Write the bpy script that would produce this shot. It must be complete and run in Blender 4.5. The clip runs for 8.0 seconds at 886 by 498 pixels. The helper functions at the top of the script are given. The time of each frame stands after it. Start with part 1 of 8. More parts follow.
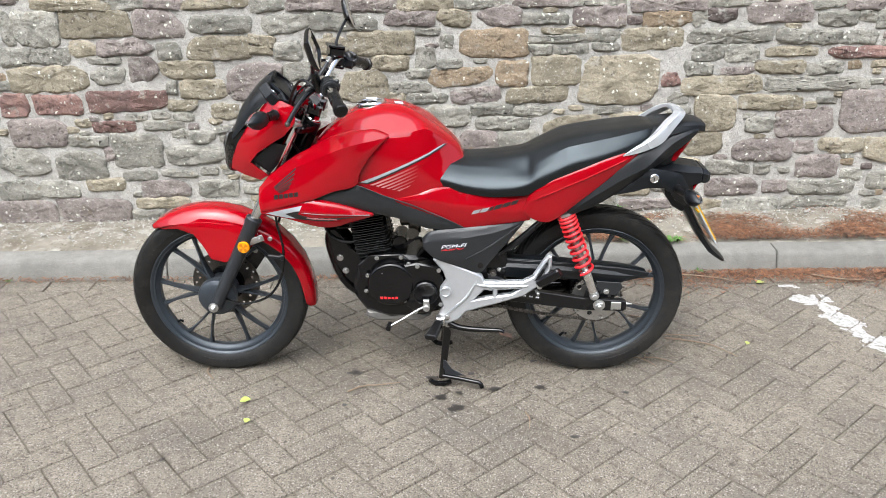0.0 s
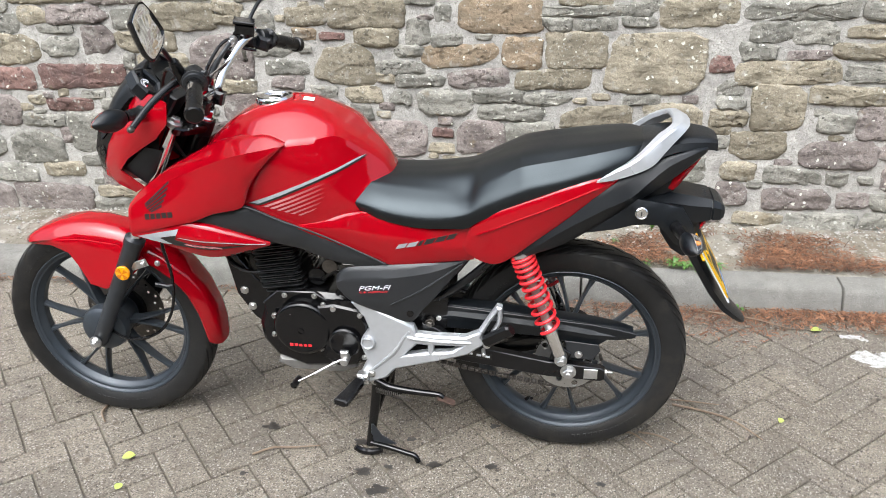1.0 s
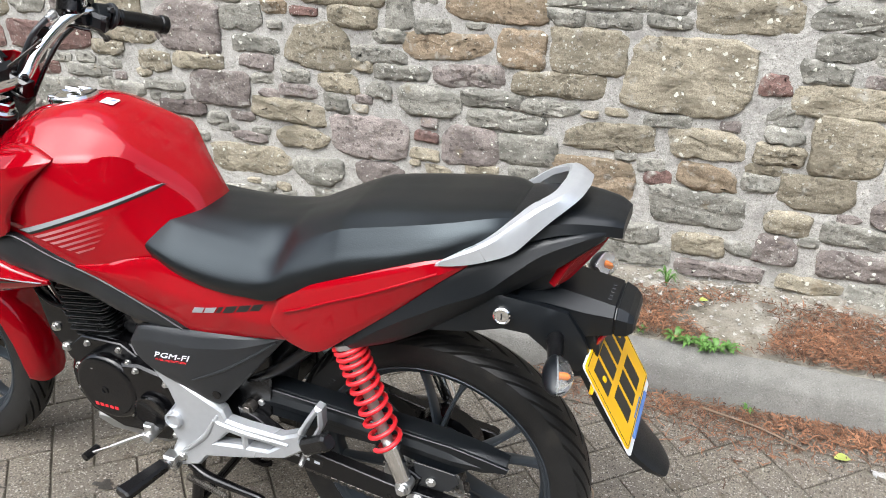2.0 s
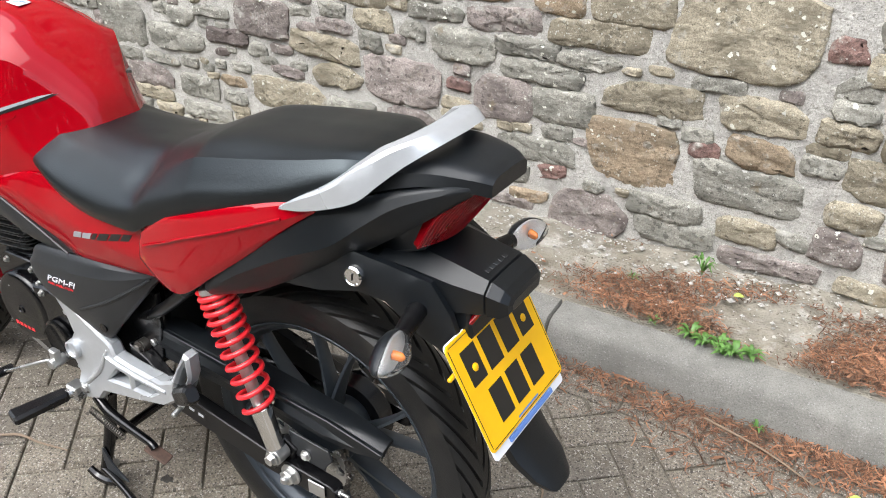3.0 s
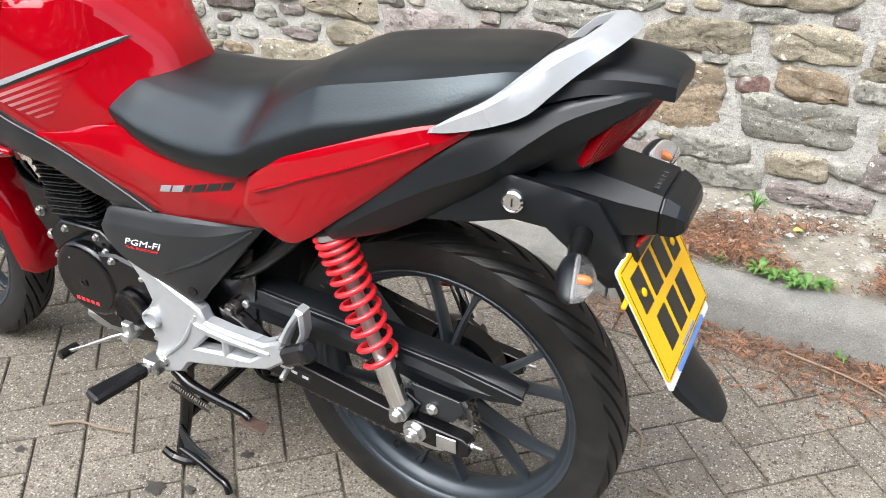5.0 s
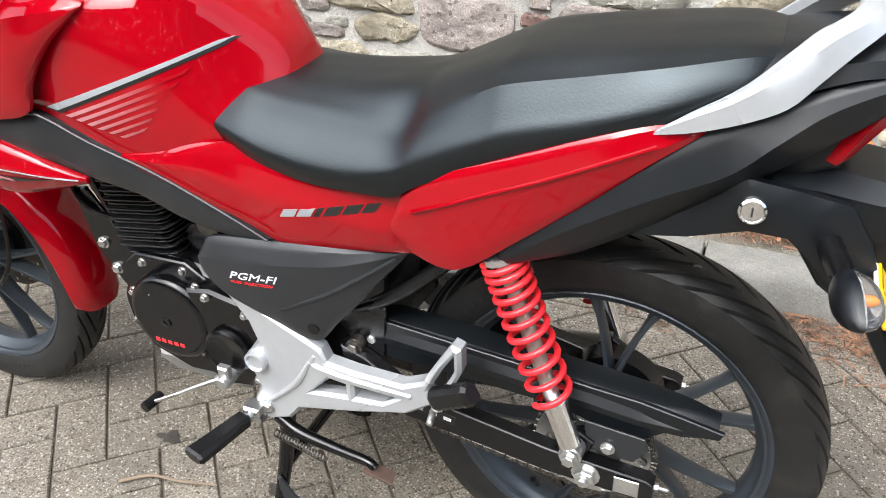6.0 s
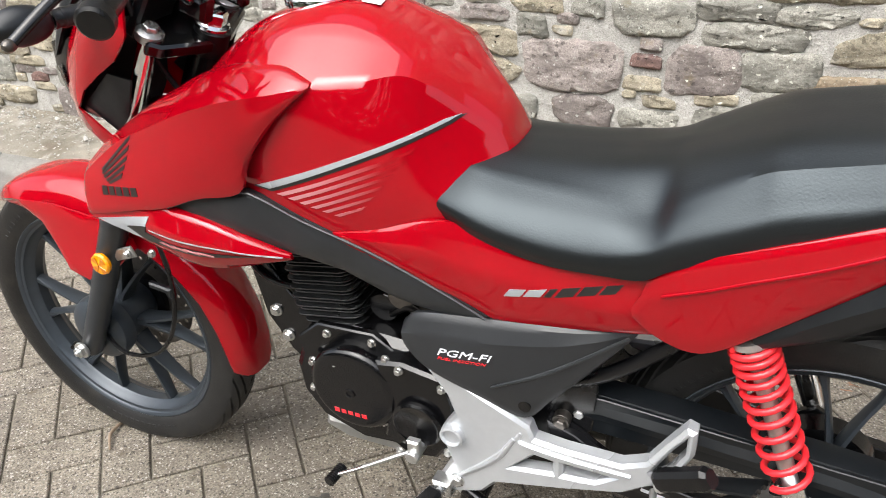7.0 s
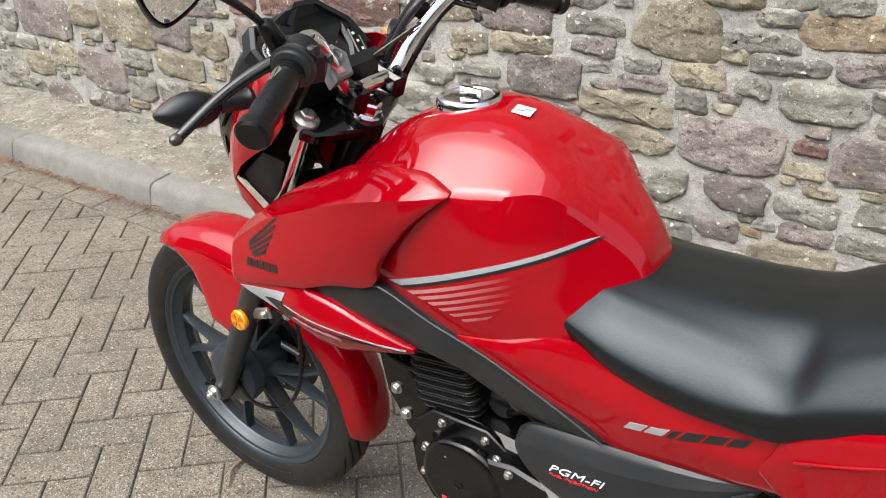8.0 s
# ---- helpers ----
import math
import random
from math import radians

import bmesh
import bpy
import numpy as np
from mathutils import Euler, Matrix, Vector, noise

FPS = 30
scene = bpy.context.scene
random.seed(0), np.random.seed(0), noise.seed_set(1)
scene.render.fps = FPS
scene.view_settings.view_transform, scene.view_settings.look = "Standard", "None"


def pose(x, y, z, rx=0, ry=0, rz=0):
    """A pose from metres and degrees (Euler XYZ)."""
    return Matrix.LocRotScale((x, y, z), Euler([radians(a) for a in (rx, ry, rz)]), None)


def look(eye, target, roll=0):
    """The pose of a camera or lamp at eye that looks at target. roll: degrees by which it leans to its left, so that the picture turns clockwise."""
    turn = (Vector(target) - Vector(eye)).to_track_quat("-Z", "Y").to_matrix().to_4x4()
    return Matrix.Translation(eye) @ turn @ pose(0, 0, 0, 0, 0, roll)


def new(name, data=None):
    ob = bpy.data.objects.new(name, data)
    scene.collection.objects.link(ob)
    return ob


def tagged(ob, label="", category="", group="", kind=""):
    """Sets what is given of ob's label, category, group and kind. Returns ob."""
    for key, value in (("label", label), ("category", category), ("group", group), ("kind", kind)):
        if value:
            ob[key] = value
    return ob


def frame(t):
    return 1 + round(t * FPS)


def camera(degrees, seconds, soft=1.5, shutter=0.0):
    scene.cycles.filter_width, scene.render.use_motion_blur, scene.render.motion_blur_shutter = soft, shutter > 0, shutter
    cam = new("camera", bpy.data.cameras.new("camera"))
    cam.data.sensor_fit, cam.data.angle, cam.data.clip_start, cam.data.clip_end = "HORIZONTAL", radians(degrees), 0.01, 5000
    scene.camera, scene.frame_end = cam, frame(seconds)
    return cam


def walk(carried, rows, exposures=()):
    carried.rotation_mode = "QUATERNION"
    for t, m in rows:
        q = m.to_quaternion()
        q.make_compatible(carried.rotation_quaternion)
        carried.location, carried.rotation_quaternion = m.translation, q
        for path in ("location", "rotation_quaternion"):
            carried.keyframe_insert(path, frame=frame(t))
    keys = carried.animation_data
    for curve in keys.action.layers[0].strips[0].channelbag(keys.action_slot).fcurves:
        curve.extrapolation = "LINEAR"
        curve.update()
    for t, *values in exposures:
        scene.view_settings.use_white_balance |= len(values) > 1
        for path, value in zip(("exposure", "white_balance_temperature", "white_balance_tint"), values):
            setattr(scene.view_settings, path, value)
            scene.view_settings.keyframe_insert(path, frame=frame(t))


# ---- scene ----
cam = camera(56.4, 8.0, soft=0.4, shutter=0.12)
PATH = [
    (0, (0.283, 0.345, 1.558), (0.308, 2.187, 0.78), -0.8),
    (0.5, (0.512, 0.644, 1.53), (0.439, 2.468, 0.714), -1.1),
    (1, (0.74, 1.021, 1.492), (0.521, 2.815, 0.635), -1.3),
    (1.5, (1.004, 1.383, 1.465), (0.626, 3.135, 0.577), -0.8),
    (1.7, (1.106, 1.525, 1.458), (0.665, 3.255, 0.556), -0.2),
    (2.8, (1.478, 2.04, 1.354), (0.683, 3.585, 0.363), 1.3),
    (3, (1.539, 2.048, 1.332), (0.698, 3.559, 0.326), 1.3),
    (3.5, (1.605, 2.029, 1.31), (0.707, 3.486, 0.275), 1.3),
    (4, (1.587, 2.023, 1.295), (0.694, 3.484, 0.262), 0.9),
    (4.2, (1.555, 2.02, 1.287), (0.687, 3.497, 0.254), 0.8),
    (5.3, (1.173, 1.949, 1.212), (0.484, 3.503, 0.158), -0.9),
    (5.5, (1.105, 1.974, 1.209), (0.436, 3.522, 0.133), -1.2),
    (6, (0.962, 1.998, 1.174), (0.326, 3.57, 0.114), -1.9),
    (6.5, (0.813, 1.996, 1.207), (0.188, 3.574, 0.149), -2.8),
    (7, (0.683, 1.961, 1.241), (0.011, 3.54, 0.213), -3.2),
    (7.5, (0.627, 1.947, 1.266), (-0.172, 3.483, 0.265), -3.0),
    (8, (0.667, 2.026, 1.337), (-0.308, 3.479, 0.369), -2.3),
]
walk(cam, [(t, look(eye, target, roll)) for t, eye, target, roll in PATH], exposures=((0.0, 1.56, 6350, 10), (1.5, 1.55, 6350, 10), (3.5, 1.52, 6450, 10), (5.5, 1.82, 6400, 10), (7.0, 1.65, 6650, 10), (8.0, 1.4, 6700, 10)))

# ---- light ----
world = bpy.data.worlds.new("sky")
scene.world = world
world.use_nodes = True
wn, wl = world.node_tree.nodes, world.node_tree.links
sky = wn.new("ShaderNodeTexSky")
sky.sky_type = "NISHITA"
sky.sun_disc = False
sky.sun_elevation, sky.sun_rotation = radians(56), radians(198)
sky.air_density, sky.dust_density, sky.ozone_density = 1.0, 6.0, 1.0
veil = wn.new("ShaderNodeHueSaturation")
veil.inputs["Saturation"].default_value = 0.5
wl.new(sky.outputs["Color"], veil.inputs["Color"])
cast = wn.new("ShaderNodeMixRGB")
cast.blend_type = "MULTIPLY"
cast.inputs[0].default_value, cast.inputs[2].default_value = 1.0, (0.93, 0.985, 1.04, 1)
wl.new(veil.outputs["Color"], cast.inputs[1])
wl.new(cast.outputs[0], wn["Background"].inputs["Color"])
wn["Background"].inputs["Strength"].default_value = 0.12
sun = new("sun", bpy.data.lights.new("sun", "SUN"))
sun.data.energy, sun.data.angle, sun.data.color = 1.3, radians(88), (1.0, 0.99, 0.98)
sun.matrix_world = look((-1.6, -3.4, 9.4), (0.3, 2.6, 0.0))


# ---- materials ----
def surface(name, colour, rough=0.5, metal=0.0, vary=0.1, scale=40.0, bump=0.0, bump_scale=200.0, coat=0.0, random_value=0.0, spec=0.5, rough_vary=0.08, strata=1.0, island=0.0, grit=0.0, grit_scale=300.0):
    """A material with grain and broad stains in real-world size."""
    m = bpy.data.materials.new(name)
    m.use_nodes = True
    n, l = m.node_tree.nodes, m.node_tree.links
    b = n["Principled BSDF"]
    place = n.new("ShaderNodeNewGeometry")
    fine, broad = n.new("ShaderNodeTexNoise"), n.new("ShaderNodeTexNoise")
    fine.inputs["Scale"].default_value, fine.inputs["Detail"].default_value = scale, 6
    broad.inputs["Scale"].default_value, broad.inputs["Detail"].default_value = scale / 9, 3
    spot = place.outputs["Position"]
    if strata != 1.0:
        layer = n.new("ShaderNodeVectorMath")
        layer.operation = "MULTIPLY"
        layer.inputs[1].default_value = (1, 1, strata)
        l.new(spot, layer.inputs[0])
        spot = layer.outputs[0]
    for t in (fine, broad):
        l.new(spot, t.inputs["Vector"])
    add = n.new("ShaderNodeMath")
    add.operation = "ADD"
    l.new(fine.outputs["Fac"], add.inputs[0])
    l.new(broad.outputs["Fac"], add.inputs[1])
    span = n.new("ShaderNodeMapRange")
    span.inputs["From Min"].default_value, span.inputs["From Max"].default_value = 0.6, 1.4
    span.inputs["To Min"].default_value, span.inputs["To Max"].default_value = 1 - vary, 1 + vary
    l.new(add.outputs[0], span.inputs["Value"])
    value = span.outputs[0]
    if grit:
        sandy, spread, mul = n.new("ShaderNodeTexNoise"), n.new("ShaderNodeMapRange"), n.new("ShaderNodeMath")
        sandy.inputs["Scale"].default_value, sandy.inputs["Detail"].default_value, sandy.inputs["Roughness"].default_value = grit_scale, 3, 0.7
        l.new(place.outputs["Position"], sandy.inputs["Vector"])
        spread.inputs["From Min"].default_value, spread.inputs["From Max"].default_value = 0.33, 0.67
        spread.inputs["To Min"].default_value, spread.inputs["To Max"].default_value = 1 - grit, 1 + grit
        l.new(sandy.outputs["Fac"], spread.inputs["Value"])
        mul.operation = "MULTIPLY"
        l.new(value, mul.inputs[0])
        l.new(spread.outputs[0], mul.inputs[1])
        value = mul.outputs[0]
    if random_value:
        info, rnd, mul = n.new("ShaderNodeObjectInfo"), n.new("ShaderNodeMapRange"), n.new("ShaderNodeMath")
        rnd.inputs["To Min"].default_value, rnd.inputs["To Max"].default_value = 1 - random_value, 1 + random_value
        l.new(info.outputs["Random"], rnd.inputs["Value"])
        mul.operation = "MULTIPLY"
        l.new(value, mul.inputs[0])
        l.new(rnd.outputs[0], mul.inputs[1])
        value = mul.outputs[0]
    if island:
        piece, rnd, mul = n.new("ShaderNodeNewGeometry"), n.new("ShaderNodeMapRange"), n.new("ShaderNodeMath")
        rnd.inputs["To Min"].default_value, rnd.inputs["To Max"].default_value = 1 - island, 1 + island
        l.new(piece.outputs["Random Per Island"], rnd.inputs["Value"])
        mul.operation = "MULTIPLY"
        l.new(value, mul.inputs[0])
        l.new(rnd.outputs[0], mul.inputs[1])
        value = mul.outputs[0]
    tone = n.new("ShaderNodeVectorMath")
    tone.operation = "SCALE"
    tone.inputs[0].default_value = colour
    l.new(value, tone.inputs["Scale"])
    l.new(tone.outputs[0], b.inputs["Base Color"])
    rr = n.new("ShaderNodeMapRange")
    rr.inputs["From Min"].default_value, rr.inputs["From Max"].default_value = 0.3, 0.7
    rr.inputs["To Min"].default_value, rr.inputs["To Max"].default_value = max(0.02, rough - rough_vary), min(1, rough + rough_vary)
    l.new(broad.outputs["Fac"], rr.inputs["Value"])
    l.new(rr.outputs[0], b.inputs["Roughness"])
    b.inputs["Metallic"].default_value, b.inputs["Coat Weight"].default_value = metal, coat
    b.inputs["Coat Roughness"].default_value, b.inputs["Specular IOR Level"].default_value = 0.03, spec
    if bump:
        grain, bp = n.new("ShaderNodeTexNoise"), n.new("ShaderNodeBump")
        grain.inputs["Scale"].default_value, grain.inputs["Detail"].default_value = bump_scale, 4
        l.new(spot, grain.inputs["Vector"])
        bp.inputs["Strength"].default_value, bp.inputs["Distance"].default_value = bump, 0.002 if bump < 0.95 else 0.006
        l.new(grain.outputs["Fac"], bp.inputs["Height"])
        l.new(bp.outputs["Normal"], b.inputs["Normal"])
    return m


def speckle(m, scale, size, colour, clump=0.0, amount=0.5, cover=1.0):
    """Adds specks (lichen, stone chips) of one colour to a material."""
    n, l = m.node_tree.nodes, m.node_tree.links
    b = n["Principled BSDF"]
    place, cells, pick, gate, both, mix = (n.new("ShaderNode" + k) for k in ("NewGeometry", "TexVoronoi", "SeparateColor", "Math", "Math", "MixRGB"))
    wob, warp = n.new("ShaderNodeTexNoise"), n.new("ShaderNodeVectorMath")
    wob.inputs["Scale"].default_value = scale * 1.7
    l.new(place.outputs["Position"], wob.inputs["Vector"])
    warp.operation = "MULTIPLY_ADD"
    warp.inputs[1].default_value = (0.9 / scale,) * 3
    l.new(wob.outputs["Color"], warp.inputs[0])
    l.new(place.outputs["Position"], warp.inputs[2])
    cells.inputs["Scale"].default_value = scale
    l.new(warp.outputs[0], cells.inputs["Vector"])
    l.new(cells.outputs["Color"], pick.inputs[0])
    lim = n.new("ShaderNodeMath")
    lim.operation = "MULTIPLY"
    l.new(pick.outputs[1], lim.inputs[0])
    lim.inputs[1].default_value = size
    gate.operation = "LESS_THAN"
    l.new(cells.outputs["Distance"], gate.inputs[0])
    l.new(lim.outputs[0], gate.inputs[1])
    keep = n.new("ShaderNodeMath")
    keep.operation = "LESS_THAN"
    l.new(pick.outputs[0], keep.inputs[0])
    keep.inputs[1].default_value = amount
    if clump:
        drift, many = n.new("ShaderNodeTexNoise"), n.new("ShaderNodeMapRange")
        drift.inputs["Scale"].default_value, drift.inputs["Detail"].default_value = clump, 3
        l.new(place.outputs["Position"], drift.inputs["Vector"])
        many.inputs["From Min"].default_value, many.inputs["From Max"].default_value = 0.42, 0.66
        many.inputs["To Min"].default_value, many.inputs["To Max"].default_value = 0.0, amount
        l.new(drift.outputs["Fac"], many.inputs["Value"])
        l.new(many.outputs[0], keep.inputs[1])
    both.operation = "MULTIPLY"
    l.new(gate.outputs[0], both.inputs[0])
    l.new(keep.outputs[0], both.inputs[1])
    old = b.inputs["Base Color"].links[0].from_socket
    part_cover = n.new("ShaderNodeMath")
    part_cover.operation = "MULTIPLY"
    part_cover.inputs[1].default_value = cover
    l.new(both.outputs[0], part_cover.inputs[0])
    l.new(part_cover.outputs[0], mix.inputs[0])
    l.new(old, mix.inputs[1])
    mix.inputs[2].default_value = (*colour, 1)
    l.new(mix.outputs[0], b.inputs["Base Color"])
    return m


def mottle(m, scale, colour, low=0.5, high=0.62, stretch=1.0):
    """Lays broad soft-edged patches of a second tone, and the stones' painted crevice shade, over a material."""
    n, l = m.node_tree.nodes, m.node_tree.links
    b = n["Principled BSDF"]
    place, grow, cloud, edge, mix = (n.new("ShaderNode" + k) for k in ("NewGeometry", "VectorMath", "TexNoise", "MapRange", "MixRGB"))
    grow.operation = "MULTIPLY"
    grow.inputs[1].default_value = (1, 1, stretch)
    l.new(place.outputs["Position"], grow.inputs[0])
    l.new(grow.outputs[0], cloud.inputs["Vector"])
    cloud.inputs["Scale"].default_value, cloud.inputs["Detail"].default_value, cloud.inputs["Roughness"].default_value = scale, 6, 0.62
    edge.inputs["From Min"].default_value, edge.inputs["From Max"].default_value = low, high
    l.new(cloud.outputs["Fac"], edge.inputs["Value"])
    l.new(edge.outputs[0], mix.inputs[0])
    l.new(b.inputs["Base Color"].links[0].from_socket, mix.inputs[1])
    mix.inputs[2].default_value = (*colour, 1)
    l.new(mix.outputs[0], b.inputs["Base Color"])
    return m


def glass(name, colour, rough=0.05, clear=1.0, ior=1.45):
    m = bpy.data.materials.new(name)
    m.use_nodes = True
    b = m.node_tree.nodes["Principled BSDF"]
    b.inputs["Base Color"].default_value, b.inputs["Roughness"].default_value = (*colour, 1), rough
    b.inputs["Transmission Weight"].default_value, b.inputs["IOR"].default_value = clear, ior
    return m


RED = surface("red_paint", (0.285, 0.0006, 0.0055), 0.45, vary=0.04, scale=25, coat=1.0, rough_vary=0.03, spec=0.0)
RED.node_tree.nodes["Principled BSDF"].inputs["Coat IOR"].default_value = 1.5
RED.node_tree.nodes["Principled BSDF"].inputs["Coat Roughness"].default_value = 0.025
BLACK = surface("black_plastic", (0.0042, 0.0056, 0.0072), 0.38, vary=0.25, scale=60, bump=0.1, bump_scale=1100, spec=0.42)
GREY_PLASTIC = surface("dark_grey_plastic", (0.0155, 0.017, 0.019), 0.4, vary=0.15, scale=50, bump=0.1, bump_scale=1100, spec=0.5)
GLOSS_BLACK = surface("gloss_black_paint", (0.003, 0.003, 0.0034), 0.16, vary=0.2, scale=60, spec=0.5)
ENGINE_BLACK = surface("black_engine_paint", (0.0035, 0.0035, 0.004), 0.15, vary=0.3, scale=80, bump=0.1, bump_scale=500, spec=0.42)
FIN_GREY = surface("worn_fin_paint", (0.03, 0.031, 0.032), 0.32, metal=0.4, vary=0.4, scale=60, spec=0.5)
FRAME_BLACK = surface("black_frame_paint", (0.0042, 0.0042, 0.0048), 0.28, vary=0.25, scale=70, spec=0.42)
VINYL = surface("seat_vinyl", (0.005, 0.0053, 0.0056), 0.36, vary=0.2, scale=60, bump=0.12, bump_scale=420, spec=0.5)
VINYL.node_tree.nodes["Principled BSDF"].inputs["Specular Tint"].default_value = (0.8, 0.93, 1.0, 1)
WHEEL_GREY = surface("dark_grey_wheel_paint", (0.036, 0.044, 0.053), 0.36, metal=0.35, vary=0.15, scale=50)
FORK_GREY = surface("dark_grey_fork_paint", (0.024, 0.027, 0.031), 0.38, metal=0.2, vary=0.15, scale=60)
RUBBER = surface("tyre_rubber", (0.0105, 0.0105, 0.0105), 0.48, vary=0.5, scale=30, bump=0.25, bump_scale=300, spec=0.36)
mottle(RUBBER, 14, (0.026, 0.0235, 0.02), 0.52, 0.72)
# near-black: the shade inside the tread slits is put into this colour
GROOVE_SHADE = surface("shaded_groove_rubber", (0.0025, 0.0025, 0.0025), 0.85, vary=0.2, spec=0.1)
GRIP = surface("grip_rubber", (0.003, 0.003, 0.0034), 0.3, vary=0.2, scale=90, bump=0.2, bump_scale=700, spec=0.4)
SILVER = surface("silver_cast_alloy", (0.47, 0.485, 0.5), 0.33, metal=0.5, vary=0.06, scale=60, bump=0.12, bump_scale=600)
KEY_GREY = surface("grey_key_surround_paint", (0.16, 0.165, 0.17), 0.3, metal=0.3, vary=0.1, scale=60)
CHROME = surface("chrome", (0.8, 0.8, 0.8), 0.09, metal=1.0, vary=0.04, scale=60, rough_vary=0.04)
STEEL = surface("zinc_steel", (0.5, 0.5, 0.49), 0.32, metal=0.9, vary=0.15, scale=150)
DARK_STEEL = surface("oily_chain_steel", (0.11, 0.1, 0.09), 0.4, metal=0.8, vary=0.4, scale=150)
COIL_RED = surface("red_spring_paint", (0.72, 0.02, 0.028), 0.35, vary=0.08, scale=90, coat=0.3)
PLATE_YELLOW = surface("yellow_plate", (0.83, 0.46, 0.0), 0.35, vary=0.04, scale=40)
INK = surface("black_ink", (0.012, 0.011, 0.01), 0.4, vary=0.1)
WHITE_INK = surface("white_ink", (0.72, 0.74, 0.78), 0.35, vary=0.05)
SILVER_INK = surface("silver_decal", (0.36, 0.38, 0.4), 0.3, metal=0.2, vary=0.05)
RED_INK = surface("red_ink", (0.75, 0.02, 0.03), 0.4, vary=0.05)
BLUE_INK = surface("blue_ink", (0.1, 0.2, 0.5), 0.4, vary=0.05)
ROSE_INK = surface("pink_decal", (0.52, 0.2, 0.21), 0.3, vary=0.06)
FADE_INK = surface("fading_pink_decal", (0.52, 0.2, 0.21), 0.3, vary=0.06)
fn, fl = FADE_INK.node_tree.nodes, FADE_INK.node_tree.links
where, split, fade, blend = (fn.new("ShaderNode" + k) for k in ("NewGeometry", "SeparateXYZ", "MapRange", "MixRGB"))
fl.new(where.outputs["Position"], split.inputs[0])
fl.new(split.outputs["X"], fade.inputs["Value"])
fade.inputs["From Min"].default_value, fade.inputs["From Max"].default_value = 0.13, 0.245
fl.new(fade.outputs[0], blend.inputs[0])
fl.new(fn["Principled BSDF"].inputs["Base Color"].links[0].from_socket, blend.inputs[1])
blend.inputs[2].default_value = (0.285, 0.0006, 0.0055, 1)
fl.new(blend.outputs[0], fn["Principled BSDF"].inputs["Base Color"])
AMBER = surface("amber_reflector", (0.85, 0.3, 0.0), 0.18, vary=0.15, scale=300, coat=0.6)
AMBER_DARK = surface("dark_amber_reflector", (0.5, 0.15, 0.0), 0.18, vary=0.15, scale=300, coat=0.6)
BULB = surface("amber_bulb", (0.75, 0.2, 0.02), 0.2, vary=0.1)
RED_LENS = surface("red_tail_lens", (0.27, 0.002, 0.006), 0.14, vary=0.3, scale=120, coat=1.0)
CLEAR = glass("clear_lens", (0.96, 0.97, 0.97))
FROST = glass("prismed_clear_lens", (0.95, 0.96, 0.96), 0.04, 0.97, 1.16)
FROST.node_tree.nodes["Principled BSDF"].inputs["Coat Weight"].default_value = 0.8
REFLECT = surface("lamp_reflector", (0.8, 0.81, 0.82), 0.35, metal=0.6, vary=0.1, scale=90)
MIRROR = surface("mirror_glass", (0.9, 0.9, 0.9), 0.015, metal=1.0, vary=0.01, rough_vary=0.005)
DIAL = surface("dial_face", (0.006, 0.006, 0.007), 0.25, vary=0.1, coat=0.6)
RUST = surface("rusty_steel", (0.06, 0.034, 0.024), 0.8, vary=0.4, scale=150, bump=0.5, bump_scale=400)

STONE_TONES = {"g": ((0.24, 0.231, 0.2), (0.15, 0.146, 0.126)), "b": ((0.255, 0.226, 0.17), (0.168, 0.148, 0.11)), "p": ((0.212, 0.184, 0.168), (0.135, 0.115, 0.106)), "r": ((0.175, 0.11, 0.095), (0.12, 0.082, 0.075)), "o": ((0.245, 0.19, 0.132), (0.19, 0.155, 0.11)), "d": ((0.12, 0.1, 0.092), (0.084, 0.07, 0.065))}
STONE_NAMES = {"g": "grey", "b": "buff", "p": "mauve", "r": "red", "o": "ochre", "d": "dark"}
STONE = {}
for key, (tone, second) in STONE_TONES.items():
    m = STONE[key] = surface("sandstone_" + STONE_NAMES[key], tone, 0.92, vary=0.3, scale=48, bump=1.0, bump_scale=58, random_value=0.17, spec=0.15, strata=1.25, island=0.12, grit=0.34, grit_scale=240)
    mottle(m, 9, second, 0.47, 0.66, 1.8)
    mottle(m, 16, (0.2, 0.162, 0.11), 0.62, 0.76)
    mottle(m, 22, (0.34, 0.33, 0.295), 0.57, 0.76)
    speckle(m, 55, 0.6, tuple(c * 0.5 for c in second), 6, 0.6, 0.6)
    # fine dark blotches paint the shade of small crevices into the stone
    mottle(m, 60, tuple(c * 0.55 for c in second), 0.6, 0.7, 1.5)
    speckle(m, 150, 0.5, (0.48, 0.475, 0.43), 5, 0.4, 0.5)
    speckle(m, 62, 0.36, (0.5, 0.495, 0.45), 4, 0.2, 0.7)
    speckle(m, 44, 0.3, (0.58, 0.575, 0.5), 2.5, 0.5, 0.85)
MORTAR = surface("lime_mortar", (0.37, 0.357, 0.328), 0.95, vary=0.24, scale=40, bump=1.0, bump_scale=70, spec=0.15, grit=0.28, grit_scale=260)
mottle(MORTAR, 12, (0.25, 0.24, 0.222), 0.5, 0.7)
speckle(MORTAR, 110, 0.45, (0.2, 0.185, 0.16), 8, 0.35, 0.7)
speckle(MORTAR, 90, 0.4, (0.47, 0.46, 0.43), 8, 0.35, 0.7)
speckle(MORTAR, 200, 0.5, (0.14, 0.13, 0.115), 0, 0.25, 0.6)
PAVER = surface("concrete_paver", (0.16, 0.14, 0.113), 0.9, vary=0.26, scale=26, bump=0.9, bump_scale=260, random_value=0.1, spec=0.2, grit=0.5, grit_scale=210)
